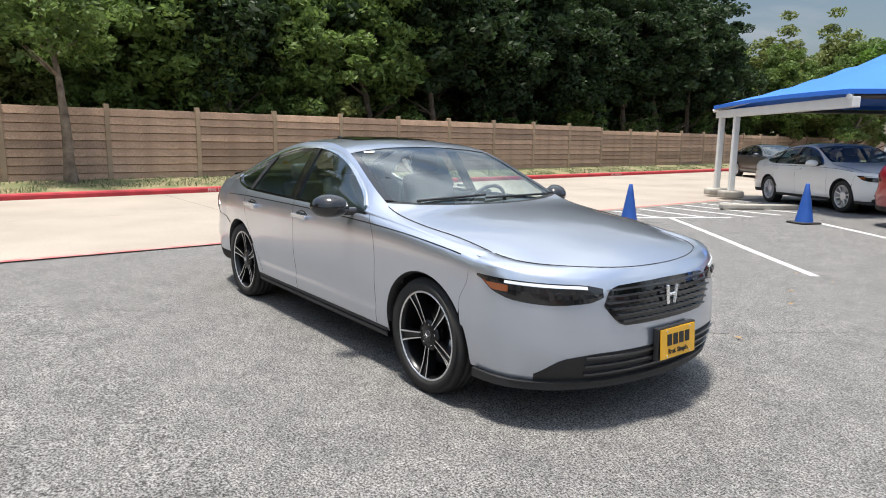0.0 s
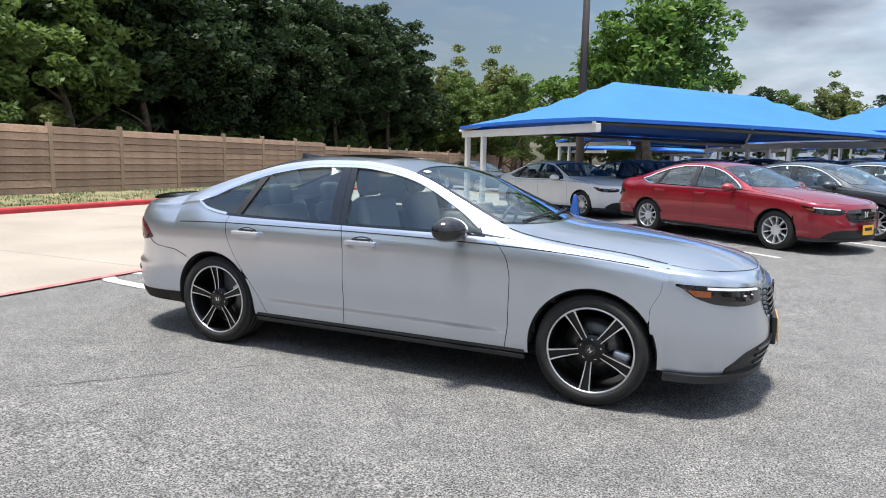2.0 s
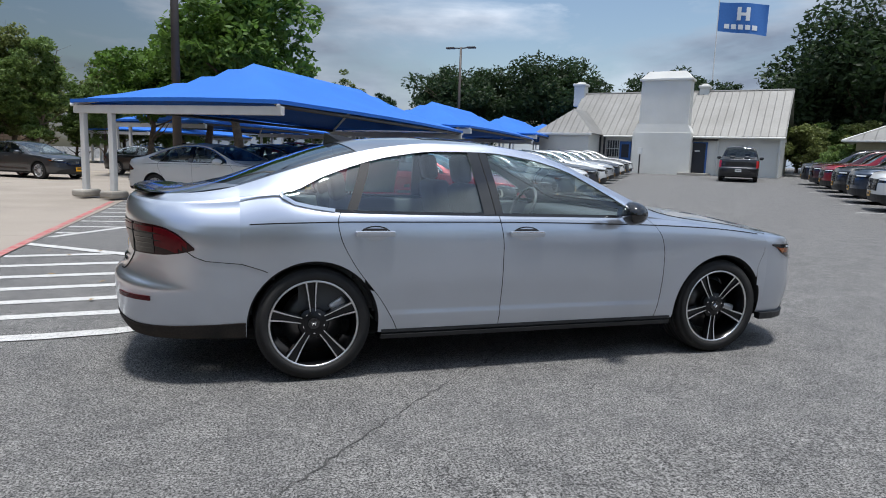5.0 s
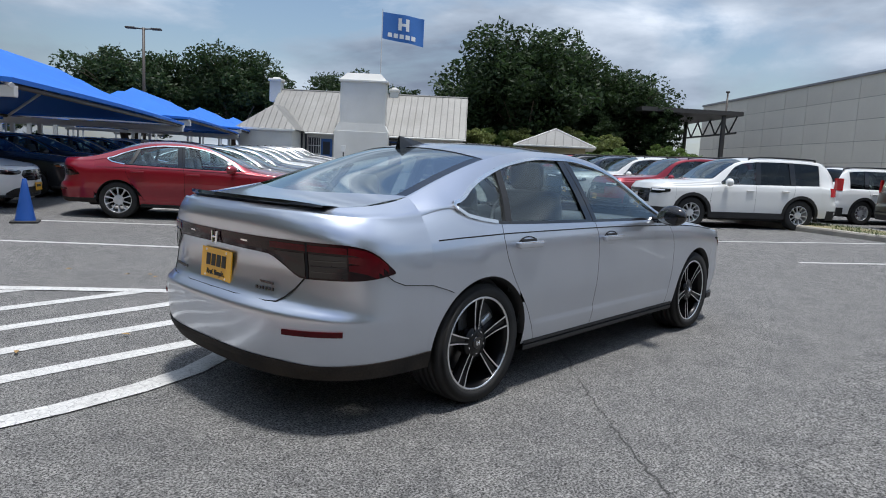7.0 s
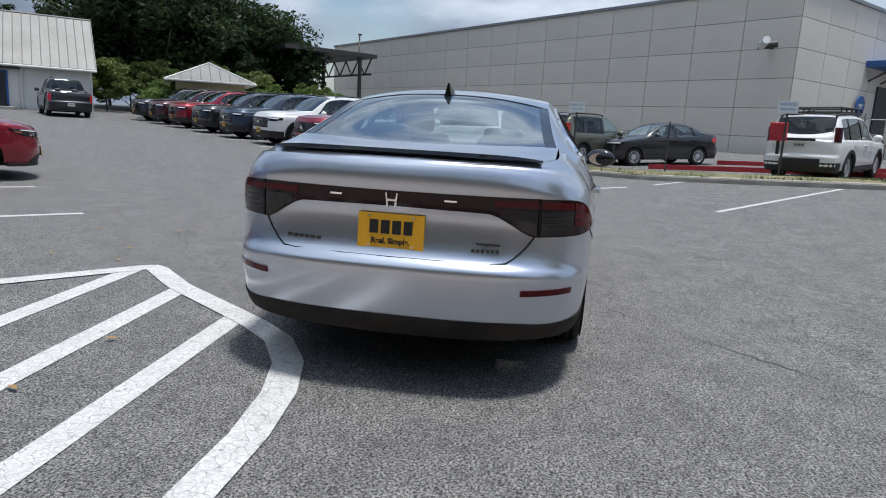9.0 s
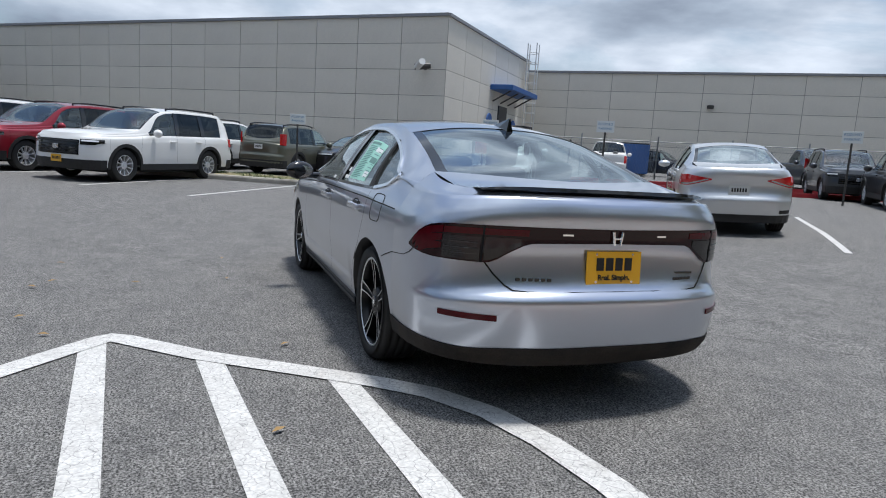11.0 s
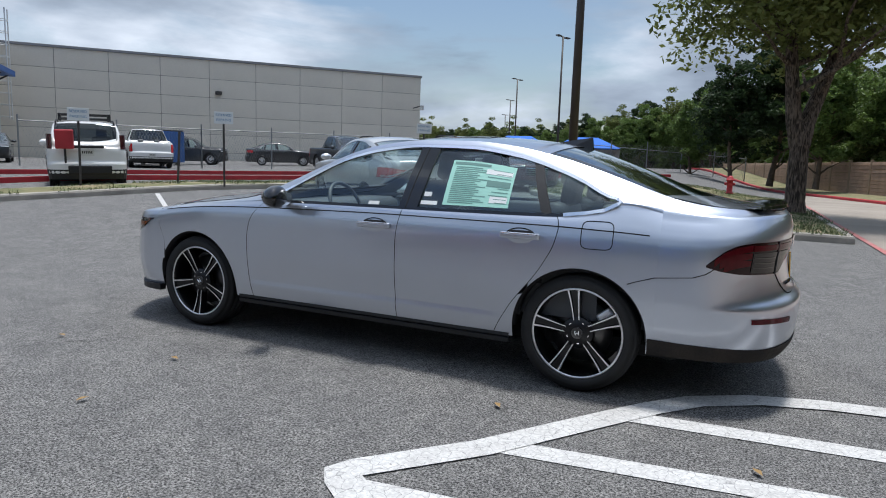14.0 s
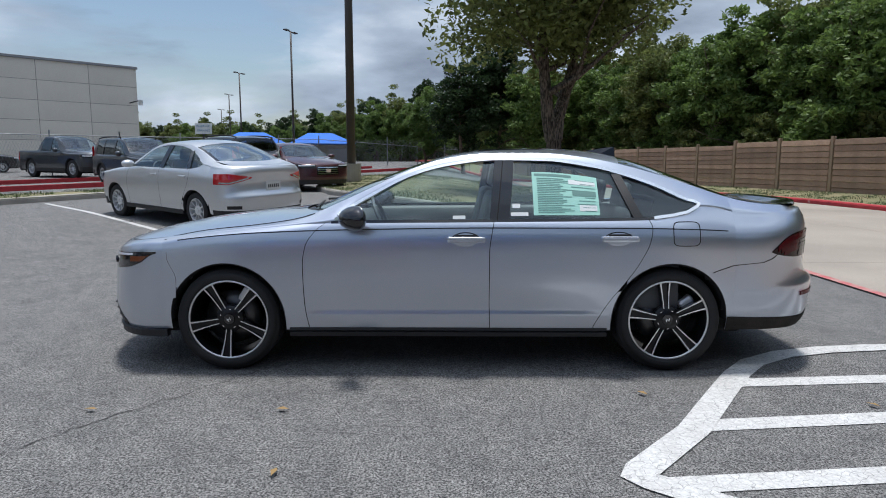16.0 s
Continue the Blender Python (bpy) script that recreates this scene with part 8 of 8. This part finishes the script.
# farther trees along the lane beyond the woods
for i in range(16):
    plant(-36 + 2.0 * i + rng.uniform(-1, 1), 50 + 1.2 * (i % 5) + rng.uniform(-2, 2) + 4 * (i % 2), WOOD[i % 3], rng.uniform(0, 360), rng.uniform(0.8, 1.05), "green tree at the far bend of the lane", group="far trees")
for i in range(12):
    plant(-14 + 2.6 * i + rng.uniform(-1, 1), 58 + 1.2 * i + rng.uniform(-3, 3), WOOD[i % 4], rng.uniform(0, 360), rng.uniform(0.75, 1.0), "green tree beyond the shade canopies", group="far trees")
for i in range(9):
    az = radians(103 + 1.5 * i)
    plant(-3 + (50 + 4 * (i % 3)) * math.cos(az), -4 + (50 + 4 * (i % 3)) * math.sin(az), WOOD[i % 3], 50 * i, 1.0 + 0.08 * (i % 3), "green tree closing the far end of the lane", group="far trees")
# distant belt of trees past the road
for i in range(84):
    f = i / 83
    plant(-26 + 118 * f + rng.uniform(-2, 2), -94 - 62 * f + rng.uniform(-5, 5), WOOD[i % 4], rng.uniform(0, 360), rng.uniform(1.0, 1.45), "distant green tree beyond the road", -2.2, group="far trees")
for i, (x, y, k) in enumerate(((1.6, -47, 0.72), (-1.2, -43, 0.95), (-3.6, -45, 1.1), (-6.0, -41, 1.0))):
    plant(x, y, SHADY[i % 2] if i % 3 else WOOD[i % 3], 70 * i, k, "tall green tree at the end of the grass", 0.4, group="far trees")
for i in range(14):
    plant(1.5 + 1.7 * i + rng.uniform(-0.8, 0.8), -72 - 0.5 * i - 5 * (i % 2) + rng.uniform(-1, 1), WOOD[(i * 3) % 4], rng.uniform(0, 360), 1.15 - 0.04 * i, "green tree at the far end of the lot", 0.4, group="far trees")
BRIGHT = tree_meshes(31, 7.6, 3.3, 2.2, 12000, 0.15, 110, 0.2, LEAF_BRIGHT, BARK)
plant(-1.5, 25.8, BRIGHT, 20, 1.22, "bright green young tree behind the blue canopy")
plant(-3.2, 33.5, BRIGHT, 140, 1.2, "bright green young tree behind the blue canopy")
plant(-5.5, 28.5, BRIGHT, 250, 0.85, "bright green young tree behind the blue canopy")
OAK = tree_meshes(41, 13.0, 8.6, 2.2, 34000, 0.24, 210, 0.5, LEAF_DARK, BARK, stems=2)
plant(44.0, 32.0, OAK, 0, 1.03, "broad dark live oak beside the white house")
plant(50.5, 36.0, OAK, 110, 1.0, "broad dark live oak beside the white house")
plant(52.5, 28.5, OAK, 230, 0.85, "broad dark live oak beside the white house")
plant(34.0, 66.0, OAK, 40, 1.0, "dark live oak behind the house")
plant(25.0, 72.0, OAK, 160, 0.95, "dark live oak behind the house")
plant(45.0, 58.0, OAK, 300, 0.85, "dark live oak behind the house")
for i, (x, y, s) in enumerate(((28.6, 21.6, 0.75), (30.4, 23.6, 0.6), (33.6, 24.5, 0.8), (36.0, 25.5, 0.9), (38.5, 20.0, 0.9), (42, 23, 1.0), (46, 18.5, 1.0), (49, 21, 1.1))):
    plant(x, y, SHRUB, 70 * i, s, "round green shrub by the pavilion", name="shrub", group="shrubs by the house")

for i in range(13):
    az, d = radians(25 + 1.8 * i), 60 + 5 * (i % 3)
    plant(-4 + d * math.cos(az), -3 + d * math.sin(az), SHADY[i % 2], 47 * i, 0.72 + 0.05 * (i % 4), "dark green tree in the belt beyond the house", group="far trees")

for i in range(9):
    az, d = radians(29 + 1.9 * i), 51 + 2 * (i % 3)
    plant(-4 + d * math.cos(az), -3 + d * math.sin(az), SHRUB if i % 2 else SHRUB_OLIVE, 40 * i, 1.1 + 0.1 * (i % 3), "thick green hedge shrub between house and pavilion", name="shrub", group="shrubs by the house")

# the big tree on the grass island, and the young tree by the fence
BIG = tree_meshes(53, 10.4, 5.2, 3.5, 30000, 0.115, 230, 0.235, LEAF_OLIVE, BARK_RIDGED, stems=2, fork=1.9)
plant(-3.45, -16.3, BIG, 200, 1.0, "large cedar elm with forked rough trunk on the grass island", ground_z(-3.45, -16.3) + 0.15)
YOUNG = tree_meshes(61, 6.0, 2.0, 2.6, 5200, 0.09, 55, 0.15, LEAF, BARK_PALE, lean=-0.05)
plant(-14.7, -0.5, YOUNG, 0, 1.0, "young tree with a pale blotched trunk before the fence", 0.2)


# ---- flag, signs, chain-link fence, hydrant ----
def build_flag():
    f = thing("flag_pole", "white flag pole with a blue flag flying above the house", "flag", pose(71.5, 83.8, 0.5) @ Matrix.Diagonal((1.8, 1.8, 1.76, 1)))
    part("pole", tube_bm((0, 0, 0), (0, 0, 15.4), 0.07, 0.04, 10), STEEL_WHITE, f)
    d = Vector((0.766, -0.643, 0))
    rows, marks = [], []
    def at(u, v):
        w = 0.28 * math.sin(u * 7.5 + v) * u
        return Vector((0, 0, 15.2 - 2.5 * (1 - v) - 0.55 * u * (1 - 0.3 * v))) + d * (4.0 * u) + Vector((0.643, 0.766, 0)) * w
    rows = [[at(i / 20, j / 8) for j in range(9)] for i in range(21)]
    fl = part("cloth", grid_mesh("cloth", rows, material("flag_blue", (0.05, 0.17, 0.48), 0.8, var=0.1)), None, f, "waving blue flag with white marks")
    o = Vector((-0.643, -0.766, 0)) * 0.03
    for (u0, u1, v0, v1) in ((0.38, 0.46, 0.42, 0.86), (0.56, 0.64, 0.42, 0.86), (0.46, 0.56, 0.58, 0.68), (0.14, 0.24, 0.12, 0.28), (0.28, 0.38, 0.12, 0.28), (0.42, 0.52, 0.12, 0.28), (0.56, 0.66, 0.12, 0.28), (0.70, 0.80, 0.12, 0.28)):
        r = [[at(u0 + (u1 - u0) * i / 3, v0 + (v1 - v0) * j / 2) + o for j in range(3)] for i in range(4)]
        part("white_mark", grid_mesh("white_mark", r, STICKER_WHITE), None, fl)


build_flag()
SIGN_BLUE = material("sign_blue_ink", (0.10, 0.25, 0.42), 0.6)


def build_sign(x, y, ang, h=1.75):
    z = ground_z(x, y) + 0.12
    s = thing("parking_sign", "small white sign with blue words on a thin steel post", "sign", pose(x, y, z, 0, 0, ang), group="parking signs")
    part("post", box_bm((0, 0, h / 2), (0.05, 0.03, h), 0.006), STEEL_DARK, s)
    b = part("board", box_bm((0, -0.025, h - 0.02), (0.46, 0.012, 0.30), 0.004), STICKER_WHITE, s)
    for k, t in enumerate(("RESERVED", "PARKING")):
        o = part("lettering", text_mesh(t, 0.085, SIGN_BLUE), None, b)
        o.matrix_basis = pose(0, -0.033, h + 0.045 - 0.12 * k, 90, 0, 0)
    return s


for x, y, a in ((15.4, -1.0, -100), (12.2, -6.0, -120), (9.9, -8.3, -131), (6.9, -13.6, -146)):
    build_sign(x, y, a)
for x, y, lean in ((12.9, -3.4, 3), (11.2, -8.0, -4)):
    p = thing("steel_post", "thin leaning steel post in the grass strip", "post", pose(x, y, ground_z(x, y) + 0.1, 0, lean, 0))
    part("post", box_bm((0, 0, 0.7), (0.05, 0.04, 1.4), 0.006), STEEL_DARK, p)


def build_chain_fence(pts):
    f = thing("chain_link_fence", "galvanised chain-link fence with thin posts along the lot", "fence", kind="structure")
    wire = bmesh.new()
    for a, b in zip(pts, pts[1:]):
        a, b = Vector(a), Vector(b)
        L = (b - a).length
        n = max(1, int(L / 2.8))
        for i in range(n + 1):
            p = a.lerp(b, i / n)
            z = ground_z(p.x, p.y)
            part("post", tube_bm((p.x, p.y, z), (p.x, p.y, z + 2.2), 0.035, seg=8), CHAIN, f)
        za, zb = ground_z(*a), ground_z(*b)
        part("rail", tube_bm((a.x, a.y, za + 1.95), (b.x, b.y, zb + 1.95), 0.022, seg=6), CHAIN, f)
        for k in range(int(L / 0.14)):
            p, q = a.lerp(b, k * 0.14 / L), a.lerp(b, min(1, (k * 0.14 + 0.9) / L))
            zp, zq = ground_z(*p), ground_z(*q)
            add_tube(wire, (p.x, p.y, zp + 0.05), (q.x, q.y, zq + 1.95), 0.004, seg=3, caps=False)
            add_tube(wire, (p.x, p.y, zp + 1.95), (q.x, q.y, zq + 0.05), 0.004, seg=3, caps=False)
    tagged(part("wire_mesh", wire, CHAIN, f), kind="stuff")


build_chain_fence([(26.5, -13.5), (23.0, -20.5), (17.5, -30.0), (9.0, -41.0), (-2.0, -52.0)])


def build_hydrant(x, y):
    h = thing("fire_hydrant", "red fire hydrant in the grass beyond the island", "hydrant", pose(x, y, ground_z(x, y) + 0.1))
    me = lathe([(0.0, 0.78), (0.05, 0.77), (0.11, 0.70), (0.13, 0.62), (0.15, 0.61), (0.15, 0.57), (0.11, 0.56), (0.11, 0.12), (0.16, 0.11), (0.16, 0.05), (0.12, 0.04), (0.12, 0)], 20, "barrel", RED_KERB)
    b = part("barrel", me, None, h)
    b.matrix_basis = pose(0, 0, 0, 90, 0, 0)
    for s in (-1, 1):
        part("outlet", tube_bm((0, 0, 0.45), (s * 0.2, 0, 0.45), 0.055, seg=12), RED_KERB, h)
    part("outlet", tube_bm((0, 0, 0.42), (0, 0.2, 0.42), 0.07, seg=12), RED_KERB, h)


build_hydrant(-1.6, -24.0)

# low blue-roofed service building far across the road
sv = thing("service_building", "low row of grey stores under bright blue fabric roofs", "building", pose(15.9, -60, 0.5, 0, 0, 15), kind="structure")
part("wall", box_bm((0, 0.5, 1.25), (13.0, 3.0, 2.5), 0.03), KERB, sv)
for k in range(4):
    d = part("door", box_bm((-4.9 + 3.2 * k, 2.03, 1.1), (2.0, 0.1, 2.1), 0.02), COPING, sv, "grey metal store door")
    part("post", box_bm((-6.3 + 4.2 * k, 2.6, 1.3), (0.2, 0.2, 2.6), 0.02), KERB, sv)
for x in (-3.3, 3.3):
    b = bmesh.new()
    v = [b.verts.new(p) for p in ((x - 3.2, -3, 2.6), (x + 3.2, -3, 2.6), (x + 3.2, 3, 2.6), (x - 3.2, 3, 2.6), (x - 1.2, 0, 3.7), (x + 1.2, 0, 3.7))]
    for q in ((0, 1, 5, 4), (1, 2, 5), (2, 3, 4, 5), (3, 0, 4)):
        b.faces.new([v[i] for i in q])
    part("roof", b, BLUE_CLOTH, sv, "bright blue fabric roof")

# stencilled words on the red kerb
STENCIL = material("stencil_white", (0.75, 0.72, 0.68), 0.8, var=0.3, scale=30, tint=(0.55, 0.3, 0.28))
for y, words in ((2.6, "FIRE LANE"), (-16.5, "NO PARKING"), (20.0, "NO PARKING")):
    o = new("kerb_words", text_mesh(words, 0.13, STENCIL, depth=0.0005))
    o.matrix_basis = pose(kerb_x(y) + 0.006, y, 0.075, 90, 0, 93)
    tagged(o, "white stencilled words on the red kerb", "lettering")

# fallen leaves on the asphalt
LITTER = material("fallen_leaf", (0.30, 0.19, 0.07), 0.8)
rng = random.Random(77)
lm = mesh_of("leaf", [(-0.035, 0, 0.004), (0, 0.016, 0.012), (0.04, 0, 0.005), (0, -0.016, 0.010)], [(0, 3, 2, 1)], LITTER)
for k in range(26):
    x, y = rng.uniform(-4.2, 2.0), rng.uniform(1.2, 4.6)
    if abs(y) < 1.1 and abs(x) < 2.6:
        continue
    o = new("fallen_leaf", lm)
    o.matrix_basis = pose(x, y, ground_z(x, y) + 0.012, 0, 0, rng.uniform(0, 360))
    tagged(o, "small dry fallen leaf on the asphalt", "leaf", "fallen leaves")

# a hairline crack and a seam in the asphalt
CRACK = material("tar_crack", (0.05, 0.049, 0.047), 0.9, fine=0.2)


def crack(pts, w, seed):
    rng = random.Random(seed)
    P = []
    for i in range(len(pts) - 1):
        a, b = Vector(pts[i]), Vector(pts[i + 1])
        n = max(1, int((b - a).length / 0.06))
        P += [a.lerp(b, k / n) + Vector((rng.uniform(-1, 1), rng.uniform(-1, 1))) * 0.02 for k in range(n)]
    verts, faces = [], []
    for i, p in enumerate(P):
        d = (P[min(len(P) - 1, i + 1)] - P[max(0, i - 1)]).normalized()
        nl = Vector((-d.y, d.x)) * w * rng.uniform(0.15, 1.0)
        for q in (p + nl, p - nl):
            verts.append((q.x, q.y, ground_z(q.x, q.y) + 0.0035))
    for i in range(len(P) - 1):
        faces.append((2 * i, 2 * i + 1, 2 * i + 3, 2 * i + 2))
    tagged(new("asphalt_crack", mesh_of("asphalt_crack", verts, faces, CRACK)), "thin dark crack in the asphalt", "crack", kind="structure")


crack([(-4.3, -4.7), (-3.0, -3.55), (-2.2, -2.71), (-1.8, -2.27), (-1.3, -1.74), (-0.8, -1.24), (-0.26, -0.72), (0.3, -0.2), (0.72, 0.82 - 0.42), (1.26, 0.95), (1.7, 1.55), (2.3, 2.45), (3.63, 3.79), (4.6, 5.1)], 0.006, 1)
crack([(2.9, -3.2), (4.2, -2.2), (5.8, -1.9)], 0.004, 2)
